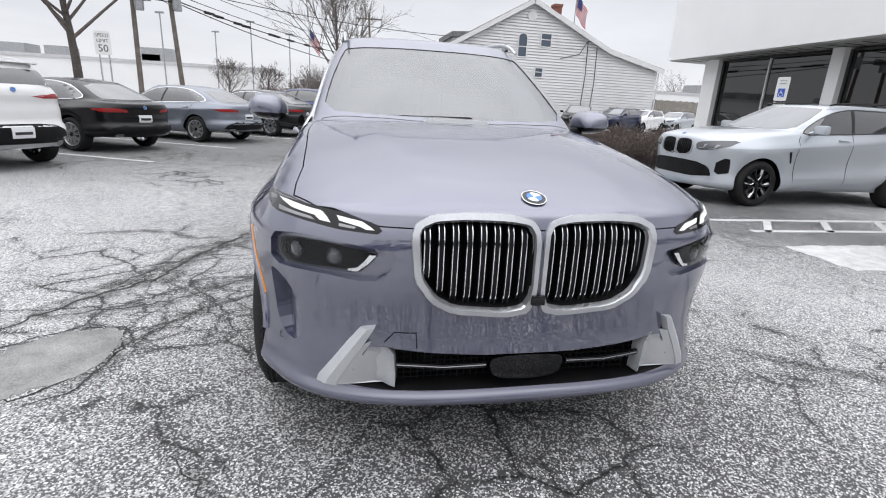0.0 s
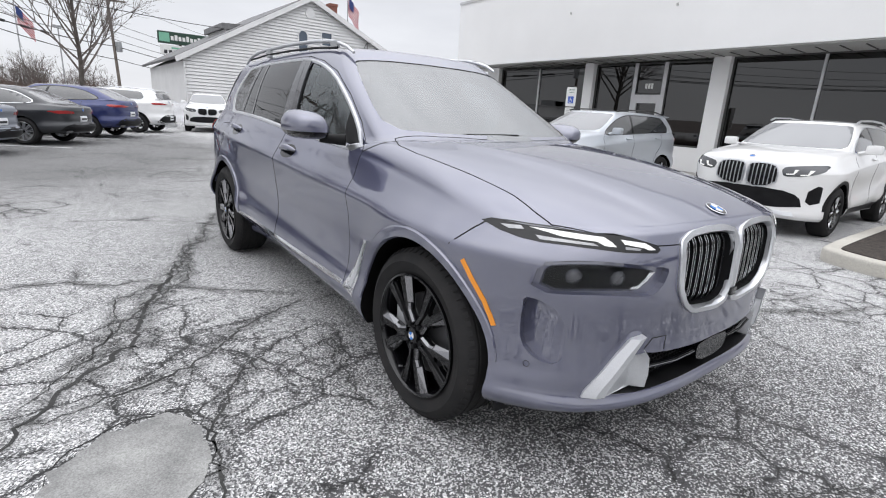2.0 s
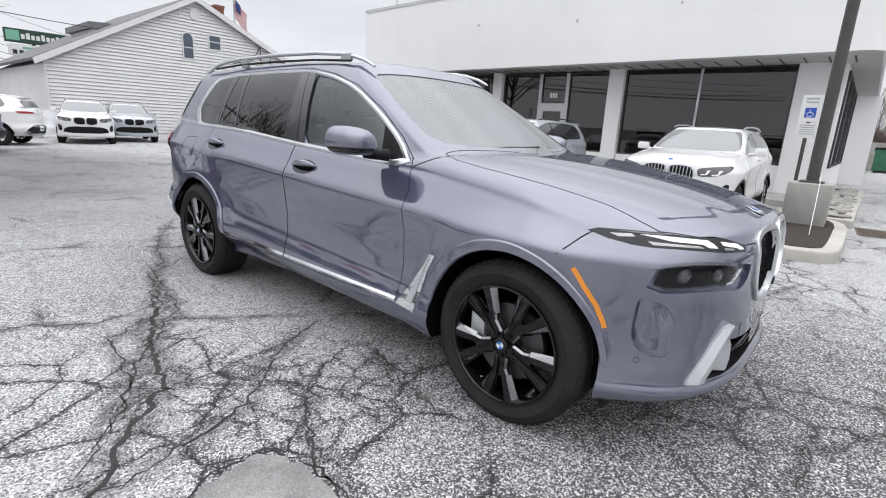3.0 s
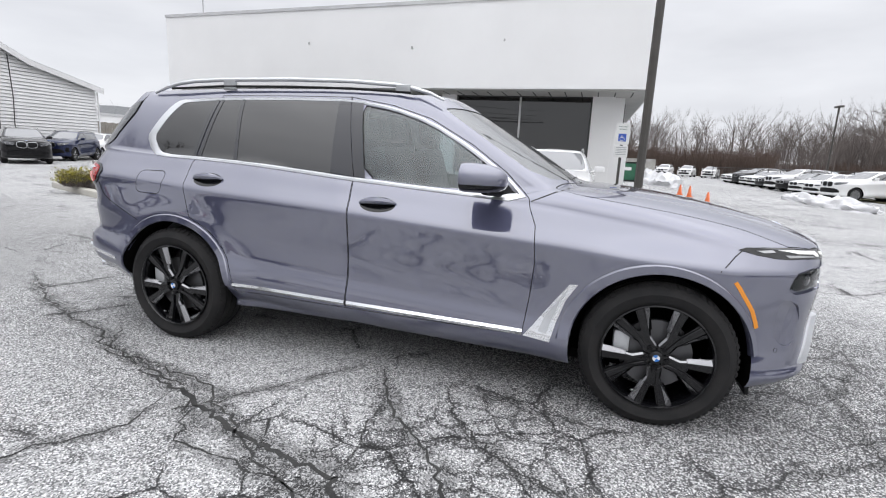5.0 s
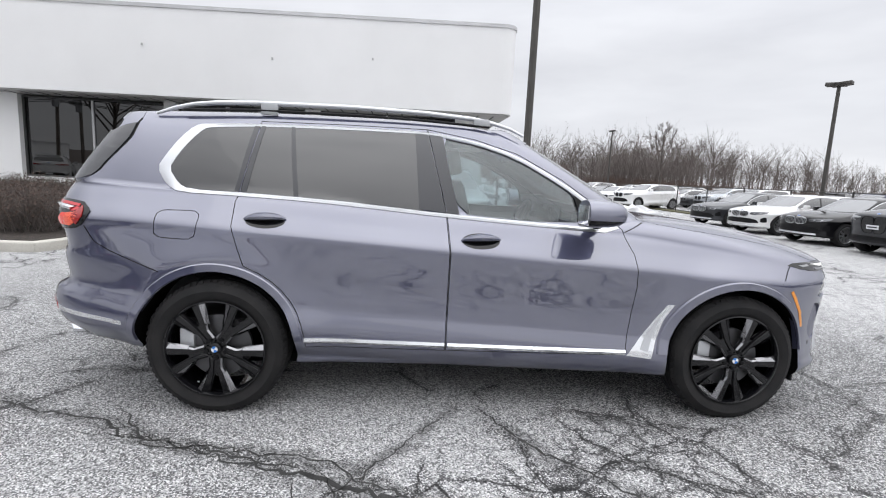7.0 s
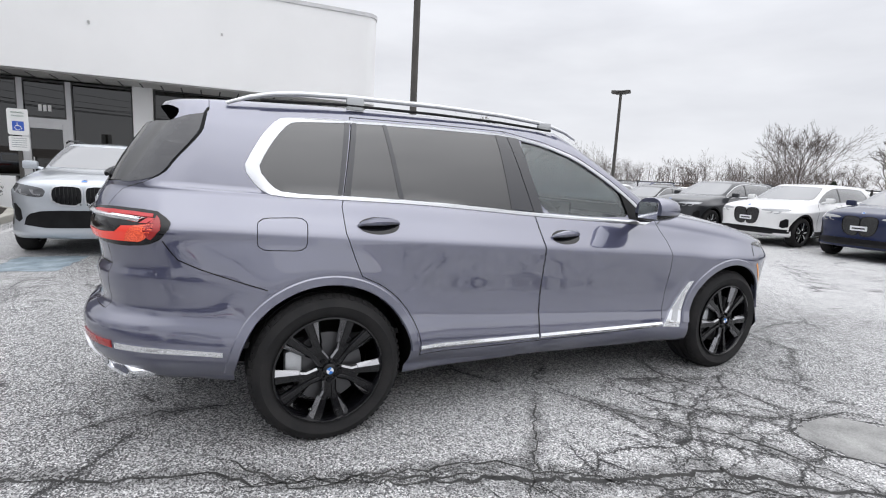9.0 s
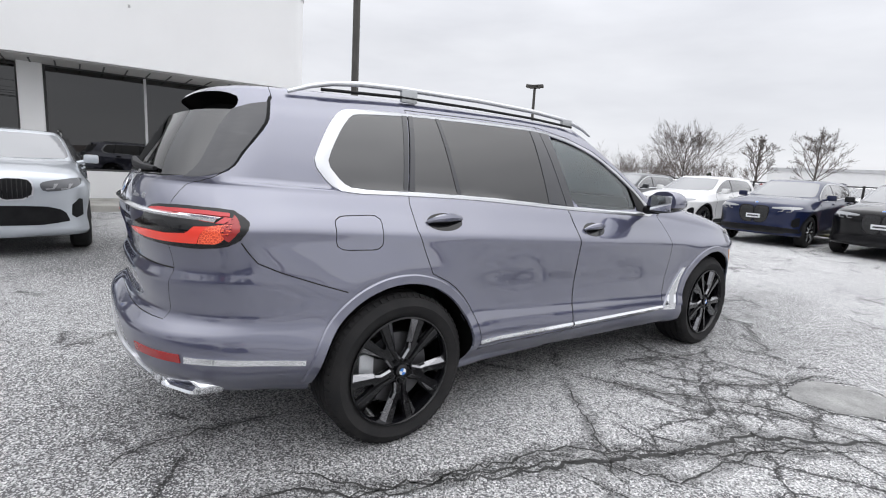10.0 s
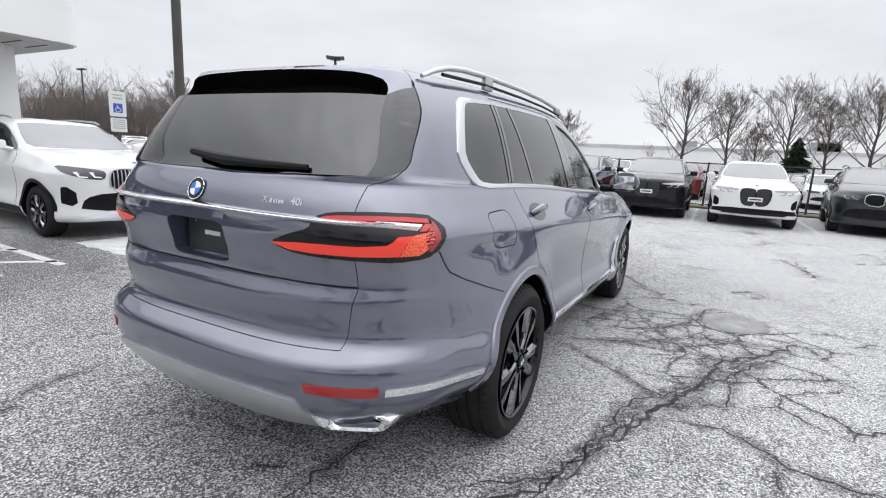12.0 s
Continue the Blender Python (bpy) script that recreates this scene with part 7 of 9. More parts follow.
# ---- the sided house ----
house = thing("house", "white lap-sided gabled house with a grey roof and brick chimney", "house", at=pose(13.1, 34.7, 0))
RIDGE, L_E, R_B, R_E = (0.0, 8.72), (-8.9, 3.75), (6.4, 5.75), (11.2, 4.62)


def gable_span(z):
    """How far the gable wall reaches at a height."""
    lo = L_E[0] + 0.45 if z < L_E[1] else L_E[0] * (RIDGE[1] - z) / (RIDGE[1] - L_E[1])
    if z < R_E[1]:
        hi = R_E[0] - 0.35
    elif z < R_B[1]:
        hi = R_E[0] - (R_E[0] - R_B[0]) * (z - R_E[1]) / (R_B[1] - R_E[1])
    else:
        hi = R_B[0] * (RIDGE[1] - z) / (RIDGE[1] - R_B[1])
    return max(lo, L_E[0] + 0.45), min(hi, R_E[0] - 0.35)


n = 42
for i in range(n):
    z0, z1 = 8.6 * i / n + 0.03, 8.6 * (i + 1) / n
    (a0, b0), (a1, b1) = gable_span(z0), gable_span(z1)
    bm = bmesh.new()
    vs = [bm.verts.new(p) for p in ((a0, -0.055, z0), (b0, -0.055, z0), (b1, 0.0, z1), (a1, 0.0, z1), (a0, 0.06, z0), (b0, 0.06, z0), (b1, 0.06, z1), (a1, 0.06, z1))]
    for f in ((0, 1, 2, 3), (4, 7, 6, 5), (0, 4, 5, 1), (1, 5, 6, 2), (2, 6, 7, 3), (3, 7, 4, 0)):
        bm.faces.new([vs[k] for k in f])
    part("siding_board", bm, SIDING, house, smooth=False)
bm = bmesh.new()
prism(bm, [(L_E[0] + 0.5, 0), (R_E[0] - 0.4, 0), (R_E[0] - 0.4, 4.5), (R_B[0], 5.6), (0, 8.55), (L_E[0] + 0.5, 3.7)], "y", 0.06, 14)
part("house_wall", bm, SIDING, house, smooth=False)


def roof_slab(p, q, name="roof_slope"):
    d = Vector((q[0] - p[0], q[1] - p[1])).normalized()
    nx, nz = -d.y, d.x
    if nz < 0:
        nx, nz = -nx, -nz
    bm = bmesh.new()
    prism(bm, [p, q, (q[0] + nx * 0.16, q[1] + nz * 0.16), (p[0] + nx * 0.16, p[1] + nz * 0.16)], "y", -0.35, 14.3)
    part(name, bm, SHINGLE, house, "grey shingled roof slope", smooth=False)
    bm = bmesh.new()
    prism(bm, [(p[0], p[1] - 0.20), (q[0], q[1] - 0.20), (q[0] + nx * 0.13, q[1] + nz * 0.13), (p[0] + nx * 0.13, p[1] + nz * 0.13)], "y", -0.40, -0.352)
    part("rake_board", bm, HOUSE_TRIM, house, smooth=False)


roof_slab(L_E, RIDGE)
roof_slab(RIDGE, R_B)
roof_slab(R_B, R_E)


def house_window(x, z, w, h, arch_top=False):
    o = [(x - w / 2, z), (x + w / 2, z), (x + w / 2, z + h)] + (arc(x, z + h, w / 2, 0, 180, 12)[1:-1] if arch_top else []) + [(x - w / 2, z + h)]
    win = thing("house_window", "", "")
    win.parent = house
    bm = bmesh.new()
    prism(bm, o, "y", -0.06, 0.0)
    part("pane", bm, HOUSE_PANE, win, smooth=False)
    bm = bmesh.new()
    big = offset_loop(o, 0.07)
    for a, b, c, d in zip(o, o[1:] + o[:1], big[1:] + big[:1], big):
        vs = [[bm.verts.new((p[0], y, p[1])) for p in (a, b, c, d)] for y in (-0.085, -0.02)]
        bm.faces.new(vs[0])
        for k in range(4):
            bm.faces.new((vs[0][k], vs[0][(k + 1) % 4], vs[1][(k + 1) % 4], vs[1][k]))
    part("window_frame", bm, HOUSE_TRIM, win, smooth=False)
    bm = bmesh.new()
    box(bm, x - w / 2, -0.075, z + h * 0.52, x + w / 2, -0.06, z + h * 0.52 + 0.05)
    part("meeting_rail", bm, HOUSE_TRIM, win, smooth=False)


house_window(-0.55, 4.95, 0.62, 1.25, True)
house_window(1.25, 5.75, 0.75, 0.85)
house_window(0.9, 3.6, 0.55, 0.6)
bm = bmesh.new()
lathe(bm, [(0.01, 0), (0.35, 0), (0.35, 0.05), (0.01, 0.05)], pose(0, -0.03, 7.75, 90, 0, 0), 20)
part("gable_vent", bm, HOUSE_TRIM, house)
bm = bmesh.new()
box(bm, 2.95, 3.0, 6.0, 3.55, 3.7, 9.2, 0.02)
box(bm, 2.90, 2.95, 9.1, 3.60, 3.75, 9.3, 0.02)
part("chimney", bm, BRICK_RED, house, "red brick chimney", smooth=False)
bm = bmesh.new()
box(bm, -5.0, 3.1, 4.2, -2.4, 8.0, 6.35)
part("dormer", bm, SIDING, house, "sided dormer", smooth=False)
bm = bmesh.new()
prism(bm, [(-5.25, 6.28), (-1.9, 6.55), (-1.9, 6.85), (-5.25, 6.66)], "y", 2.9, 8.3)
part("dormer_roof", bm, SHINGLE, house, smooth=False)
for x, pts in ((R_E[0] - 0.25, None), (L_E[0] + 0.5, None)):
    bm = bmesh.new()
    tube(bm, [(x, -0.08, 4.5 if x > 0 else 3.6), (x, -0.08, 0.1)], 0.05, 8)
    part("downpipe", bm, HOUSE_TRIM, house)
bm = bmesh.new()
for pts in ([(4.6, -0.08, 6.4), (4.7, -0.08, 4.0), (4.6, -0.08, 1.6)], [(5.4, -0.08, 6.0), (5.5, -0.08, 3.5), (5.4, -0.08, 1.4)], [(2.5, -0.08, 5.0), (4.0, -0.1, 5.4), (4.6, -0.08, 6.4)]):
    tube(bm, pts, 0.025, 5)
part("service_cable", bm, CABLE, house)


# flag behind the house
def flag(x, y, z, turn, droop, pole_h):
    f = thing("flag", "striped red and white flag with a blue corner", "flag", at=pose(x, y, 0, 0, 0, turn))
    bm = bmesh.new()
    tube(bm, [(0, 0, 0), (0, 0, z + 0.2)], 0.05, 8)
    part("flagpole", bm, GALVANISED, f)
    for i in range(13):
        bm = bmesh.new()
        rows = []
        for j in range(9):
            u = j / 8
            x0 = 0.1 + 1.1 * u
            dz = -droop * u * 1.6
            y0 = 0.12 * math.sin(6 * u + 0.3 * i)
            rows.append([bm.verts.new((x0, y0 + dy, z - i * 0.12 + dz - k * 0.12)) for k, dy in ((0, 0), (1, 0), (1, 0.01), (0, 0.01))])
        for a, b in zip(rows, rows[1:]):
            for q in range(4):
                bm.faces.new((a[q], a[(q + 1) % 4], b[(q + 1) % 4], b[q]))
        part("stripe", bm, FLAG_WHITE if i % 2 else FLAG_RED, f, smooth=False)
    bm = bmesh.new()
    prism(bm, [(0.1, z), (0.55, z - droop * 0.6), (0.55, z - 0.85 - droop * 0.6), (0.1, z - 0.85)], "y", -0.16, -0.15)
    part("canton", bm, FLAG_BLUE, f, smooth=False)


flag(20.7, 44.0, 11.3, 0, 0.7, 12)
flag(-4.0, 60.0, 8.6, 0, 0.9, 9)

# ---- far low buildings ----
def low_block(x0, y0, x1, y1, h, label, units=3):
    b = thing("low_building", label, "building", group="far low buildings", at=pose(x0, y0, 0))
    bm = bmesh.new()
    box(bm, 0, 0, 0, x1 - x0, y1 - y0, h)
    part("outer_wall", bm, STUCCO, b, "pale plain walls", smooth=False)
    bm = bmesh.new()
    box(bm, -0.1, -0.1, h, x1 - x0 + 0.1, y1 - y0 + 0.1, h + 0.35)
    part("parapet", bm, METAL_TRIM, b, smooth=False)
    rnd = random.Random(int(x0))
    for i in range(units):
        bm = bmesh.new()
        w = rnd.uniform(1.5, 3.5)
        px = rnd.uniform(0.05, 0.9) * (x1 - x0)
        box(bm, px, 2, h + 0.35, px + w, 5, h + 0.35 + rnd.uniform(0.8, 1.6), 0.05)
        part("roof_unit", bm, GALVANISED, b, "grey rooftop unit", smooth=False)


low_block(-75, -75, 22, -62, 3.5, "long pale low warehouse with rooftop units", 7)
low_block(-60, 60, -8, 72, 3.7, "long pale low commercial building with rooftop units", 6)
low_block(36, 62, 70, 75, 4.2, "low pale building behind a wooden fence", 4)


# ---- the other cars: the same loft, mapped to their sizes ----
SEDAN_DLO = [(3.36, 1.335), (3.10, 1.50), (2.80, 1.625), (2.40, 1.682), (1.93, 1.684), (1.62, 1.640), (1.38, 1.566), (1.10, 1.420), (0.90, 1.290), (0.78, 1.165), (1.30, 1.178), (1.90, 1.208), (2.50, 1.245), (3.20, 1.285)]
SEDAN_REAR = [(-0.60, 1.30), (0.60, 1.30), (0.64, 1.36), (0.52, 1.66), (-0.52, 1.66), (-0.64, 1.36)]


class Plan:
    """Maps the big SUV's numbers to a car of other lengths, height and width."""

    def __init__(self, nose, wheelbase, tail, height, half, hood, wheel_r, style="suv"):
        self.ys, self.yt = (-0.87, 0.0, 3.105, 4.25), (-nose, 0.0, wheelbase, wheelbase + tail)
        self.zs, self.zt = (0.0, 0.395, 1.0, 1.80), (0.0, wheel_r, hood, height)
        self.k, self.wheel_r, self.wheelbase, self.style = half / 0.985, wheel_r, wheelbase, style
        sp = dict(BIG_SUV)
        if style == "sedan":
            sp.update(rear_base=(3.86, 1.275, 0.76, 3.46, 1.285), rear_top=(2.95, 1.715, 0.56, 2.70, 1.715), side_y=(0.72, 3.15),
                      roof=([1.36, 1.7, 2.2, 2.6, 2.95], [1.742, 1.775, 1.795, 1.775, 1.715]), roof_edge=([1.36, 1.7, 2.2, 2.6, 3.0], [1.715, 1.735, 1.745, 1.735, 1.70]),
                      top=([-0.9, -0.6, -0.3, 0.0, 0.3, 0.72, 1.8, 2.6, 3.4, 3.9, 4.3], [0.98, 0.985, 0.995, 1.035, 1.075, 1.125, 1.185, 1.225, 1.235, 1.22, 1.20]))
        if style == "coupe":
            sp.update(rear_base=(4.06, 1.305, 0.80, 3.62, 1.285), rear_top=(3.20, 1.72, 0.57, 2.95, 1.715), side_y=(0.72, 3.40),
                      roof=([1.36, 1.7, 2.2, 2.7, 3.2], [1.742, 1.775, 1.795, 1.775, 1.72]), roof_edge=([1.36, 1.7, 2.2, 2.7, 3.2], [1.715, 1.735, 1.745, 1.735, 1.70]))
        y, z, k = self.y, self.z, self.k
        for key in ("nose", "tail"):
            sp[key] = ([z(v) for v in sp[key][0]], [y(v) for v in sp[key][1]])
        for key in ("crease", "top", "roof", "roof_edge", "bottom"):
            sp[key] = ([y(v) for v in sp[key][0]], [z(v) for v in sp[key][1]])
        sp["wide"] = ([v * (self.z(1.0) / 1.0) for v in sp["wide"][0]], [v * k for v in sp["wide"][1]])
        for key in ("screen_base", "screen_top", "rear_base", "rear_top"):
            a, b, c, d, e = sp[key]
            sp[key] = (y(a), z(b), c * k, y(d), z(e))
        sp.update(front_c=y(0.05), rear_c=y(3.2), wheelbase=wheelbase, side_y=tuple(y(v) for v in sp["side_y"]), side_roof_x=sp["side_roof_x"] * k, wheel_r=wheel_r)
        self.spec = sp

    def y(self, v):
        return float(np.interp(v, self.ys, self.yt)) + (max(0, v - 4.25) - max(0, -0.87 - v))

    def z(self, v):
        return float(np.interp(v, self.zs, self.zt)) + max(0, v - 1.80)

    def yz(self, o):
        return [(self.y(a), self.z(b)) for a, b in o]

    def xz(self, o):
        return [(a * self.k, self.z(b)) for a, b in o]


def make_car(name, label, plan, paint_mat, tyre_rim=0.66, look_="plain", plate=True, rails=False, dark_lower=False, rims=None, far=False):
    """A parked car with shell, panes, lamps, grille, wheels and mirrors."""
    car = thing(name, label, "car", group="parked cars")
    sk = Skin(plan.spec, n_front=20, n_side=34, n_rear=18, n_low=16, n_hood=8, n_green=8, n_roof=4)
    me = bpy.data.meshes.new("body")
    sk.bm.to_mesh(me)
    me.materials.append(paint_mat)
    k, r, wb = plan.k, plan.wheel_r, plan.wheelbase
    cutters = []
    for yc in (0.0, wb):
        bm = bmesh.new()
        for s in (-1, 1):
            lathe(bm, [(r * 1.13, 0.0), (r * 1.13, 0.5)], pose(s * (0.985 * k - 0.36), yc, r, 0, 90 * s, 0), 32)
        cutters.append((bm, WELL_BLACK))
    me = cut(me, cutters)
    sk.dress(me)
    ob = new("body", me)
    ob.parent = car

    def put(nm, o, axis, sgn, material, lift=0.003, lab="", step=0.06, thick=0.008, rounds=1):
        if far and nm in ("panel_seam", "door_handle", "grille_slat", "lamp_eyebrow", "corner_intake", "exhaust_tip", "print_bar", "pillar_cover", "front_lip", "front_plate", "plate"):
            return None
        return part(nm, sk.patch(smooth_loop(o, rounds, 0.2) if rounds else o, axis, sgn, lift, thick, step), material, car, lab, angle=40)
    sedan = plan.style == "sedan"
    dlo = plan.yz(SEDAN_DLO if plan.style != "suv" else DLO_IN)
    if plan.style == "coupe":
        dlo = plan.yz([(y + max(0, y - 2.2) * 0.13, z) for y, z in SEDAN_DLO])
    put("windscreen", plan.xz(offset_loop(SCREEN, 0.02)), "y", -1, CAR_SCREEN, lab="windscreen reflecting the pale sky")
    put("rear_window", plan.xz(SEDAN_REAR if plan.style != "suv" else REAR_GLASS), "y", 1, CAR_PANE, lab="dark rear window")
    trim = SATIN if look_ != "sport" else BLACK_GLOSS
    for s in (-1, 1):
        put("side_window", dlo, "x", s, CAR_PANE, lab="dark side window band")
        n = len(dlo)
        part("window_trim", sk.ring(smooth_loop(offset_loop(dlo, 0.014), 1), smooth_loop(dlo, 1), "x", s, ((0, 0.0), (0, 0.007), (1, 0.007), (1, 0.0))), trim, car, angle=40)
        for line in ([(1.79, 0.42), (1.79, 0.98), (1.81, 1.18)], [(0.70, 0.42), (0.665, 0.80), (0.70, 1.05), (0.78, 1.15)], [(2.62, 0.50), (2.80, 0.80), (2.97, 0.95), (3.0, 1.2)]):
            put("panel_seam", plan.yz(line_band(line, 0.010)), "x", s, BLACK_PLASTIC, 0.0015, rounds=0)
        put("pillar_cover", plan.yz([(1.80, 1.215), (1.86, 1.215), (1.97, 1.66), (1.90, 1.66)]), "x", s, BLACK_GLOSS, 0.005, rounds=0)
        for y0, z0 in ((1.60, 1.06), (2.80, 1.10)):
            put("door_handle", plan.yz([(y0 - 0.11, z0 - 0.018), (y0 + 0.11, z0 - 0.018), (y0 + 0.11, z0 + 0.018), (y0 - 0.11, z0 + 0.018)]), "x", s, paint_mat, 0.028, thick=0.03)
        if dark_lower:
            put("sill_cladding", plan.yz([(0.50, 0.30), (2.62, 0.30), (2.62, 0.42), (0.50, 0.42)]), "x", s, BLACK_PLASTIC, 0.006, rounds=0)
            for yc in (0.0, 3.105):
                c = plan.y(yc)
                a, b = arc(c, r, r * 1.26, 5, 175, 18), arc(c, r, r * 1.13, 5, 175, 18)
                part("arch_cladding", sk.ring(a, b, "x", s, ((0, -0.004), (0, 0.008), (1, 0.012), (1, -0.03)), closed=False), BLACK_PLASTIC, car)
        bm = bmesh.new()
        c = plan.y(0.98)
        box(bm, s * (0.985 * k + 0.06) - 0.10, c - 0.07, plan.z(1.17), s * (0.985 * k + 0.06) + 0.10, c + 0.05, plan.z(1.34), 0.035)
        tube(bm, [(s * 0.86 * k, c - 0.03, plan.z(1.17)), (s * 1.0 * k, c, plan.z(1.22))], 0.03, 6)
        part("door_mirror", bm, paint_mat, car, "door mirror", angle=50)
        if rails:
            bm = bmesh.new()
            tube(bm, [(s * 0.635 * k, plan.y(a), plan.z(b)) for a, b in ((1.48, 1.745), (1.65, 1.79), (2.4, 1.818), (3.1, 1.805), (3.45, 1.75))], 0.016, 6)
            part("roof_rail", bm, trim, car)
    for mir in (False, True):
        flip = mirrored if mir else list
        if look_ == "electric":
            kid = [(-0.24, 0.58), (-0.06, 0.56), (-0.012, 0.64), (-0.012, 0.88), (-0.05, 0.935), (-0.25, 0.945), (-0.32, 0.90), (-0.31, 0.70)]
        elif look_ == "wide":
            kid = [(-0.40, 0.70), (-0.035, 0.66), (-0.025, 0.90), (-0.07, 0.945), (-0.34, 0.945), (-0.41, 0.88)]
        else:
            kid = [(-0.36, 0.745), (-0.035, 0.72), (-0.020, 0.90), (-0.06, 0.955), (-0.33, 0.955), (-0.385, 0.89)]
        o = plan.xz(flip(kid))
        g = put("grille", o, "y", -1, GRILLE_MESH if look_ == "electric" else BLACK_PLASTIC, 0.004, "black kidney grille")
        part("grille_surround", sk.ring(smooth_loop(offset_loop(o, 0.016), 1), smooth_loop(o, 1), "y", -1, ((0, 0.0), (0, 0.014), (1, 0.014), (1, 0.0))), BLACK_GLOSS if look_ == "electric" else SATIN, car, angle=40)
        for i in range(0 if look_ == "electric" else 7):
            x = (kid[0][0] + 0.035 + i * (abs(kid[0][0]) - 0.075) / 6) * k * (-1 if mir else 1)
            lo, hi = inside_span(o, x)
            put("grille_slat", [(x - 0.006, lo + 0.01), (x + 0.006, lo + 0.01), (x + 0.006, hi - 0.01), (x - 0.006, hi - 0.01)], "y", -1, BLACK_GLOSS if look_ in ("sport", "electric") else SATIN, 0.014, thick=0.012, rounds=0)
        if look_ == "electric":
            hl = [(-0.90, 0.965), (-0.62, 0.960), (-0.38, 0.935), (-0.38, 0.905), (-0.62, 0.895), (-0.88, 0.905)]
        else:
            hl = [(-0.90, 0.975), (-0.74, 0.962), (-0.49, 0.930), (-0.45, 0.890), (-0.49, 0.815), (-0.70, 0.828), (-0.885, 0.885)]
        put("headlamp", plan.xz(flip(hl)), "y", -1, LAMP_PALE if look_ == "electric" else LAMP_FACE, 0.004, "clear headlamp", 0.03)
        for a, b in ((-0.80, -0.665), (-0.645, -0.51)):
            put("lamp_eyebrow", plan.xz(flip([(a, 0.905), (a + 0.045, 0.905), (a + 0.055, 0.860), (b, 0.852), (b - 0.006, 0.838), (a + 0.045, 0.846)])), "y", -1, LIGHT_WHITE if look_ == "wide" else STEEL, 0.008, step=0.03, rounds=0)
        put("corner_intake", plan.xz(flip([(-0.897, 0.72), (-0.860, 0.73), (-0.780, 0.66), (-0.770, 0.54), (-0.82, 0.50), (-0.897, 0.53)])), "y", -1, BLACK_PLASTIC, 0.003, step=0.04, rounds=0)
        tl = [(-0.30 if look_ == "electric" else -0.44, 1.10), (-0.62, 1.145), (-0.86, 1.14), (-0.895, 1.10), (-0.87, 1.045), (-0.60, 1.05)]
        if sedan:
            tl = [(x, z - 0.04) for x, z in tl]
        put("tail_lamp", plan.yz([(4.20, tl[1][1] - 0.03), (4.05, tl[1][1] - 0.015), (3.78, tl[1][1] - 0.02), (3.74, tl[1][1] - 0.045), (4.00, tl[1][1] - 0.09), (4.20, tl[1][1] - 0.10)]), "x", 1 if mir else -1, TAIL_GLASS, 0.005, "red tail lamp", 0.04)
        put("tail_lamp", plan.xz(flip(tl)), "y", 1, TAIL_GLASS, 0.006, "red tail lamp", 0.03)
        put("exhaust_tip", plan.xz(flip([(-0.70, 0.40), (-0.56, 0.40), (-0.56, 0.46), (-0.70, 0.46)])), "y", 1, STEEL, 0.015, thick=0.03)
    if look_ == "electric":
        put("lower_band", plan.xz([(-0.93, 0.37), (0.93, 0.37), (0.93, 0.46), (0.55, 0.49), (-0.55, 0.49), (-0.93, 0.46)]), "y", -1, BLACK_PLASTIC, 0.004, "black lower bumper band", rounds=0)
    else:
        put("lower_intake", plan.xz([(-0.76, 0.44), (0.76, 0.44), (0.70, 0.60), (0.48, 0.66), (-0.48, 0.66), (-0.70, 0.60)]), "y", -1, BLACK_PLASTIC, 0.003, "black lower intake")
    put("rear_valance", plan.xz([(-0.84, 0.42), (0.84, 0.42), (0.78, 0.60), (0.50, 0.70), (-0.50, 0.70), (-0.78, 0.60)]), "y", 1, BLACK_PLASTIC, 0.004, "black rear valance")
    if look_ == "sport":
        for s in (-1, 1):
            put("fender_vent", plan.yz([(0.50, 0.86), (0.55, 0.86), (0.60, 0.70), (0.57, 0.70)]), "x", s, BLACK_PLASTIC, 0.004, rounds=0)
    if look_ == "wide":
        put("rear_guard", plan.xz([(-0.80, 0.34), (0.80, 0.34), (0.78, 0.44), (-0.78, 0.44)]), "y", 1, SATIN, 0.012, "satin silver bumper guard", thick=0.016)
    if plan.style == "suv":
        bm = bmesh.new()
        prism(bm, [(plan.y(3.62), plan.z(1.755)), (plan.y(3.98), plan.z(1.72)), (plan.y(3.98), plan.z(1.705)), (plan.y(3.80), plan.z(1.68))], "x", -0.56 * k, 0.56 * k)
        part("roof_spoiler", bm, paint_mat, car, "", smooth=False)
    if dark_lower or look_ == "plain":
        put("front_lip", plan.xz([(-0.70, 0.345), (0.70, 0.345), (0.66, 0.40), (-0.66, 0.40)]), "y", -1, BLACK_PLASTIC if look_ == "electric" else SATIN, 0.010, rounds=0)
    if far:
        plate = False
    else:
        badge_small(car, disc_frame(sk, (0.0, plan.y(-0.77)), "z", 1), 0.04)
        badge_small(car, disc_frame(sk, (0.0, plan.z(1.20 if not sedan else 1.13)), "y", 1), 0.04)
    zr = plan.z(0.52 if look_ == "wide" else 0.74)
    if plate:
        pl = put("plate", [(-0.155, zr), (0.155, zr), (0.155, zr + 0.15), (-0.155, zr + 0.15)], "y", 1, PLATE_WHITE, 0.014, "white dealer plate with dark bars", thick=0.014, rounds=0)
        put("print_bar", [(-0.12, zr + 0.05), (0.12, zr + 0.05), (0.12, zr + 0.09), (-0.12, zr + 0.09)], "y", 1, INK, 0.017, rounds=0)
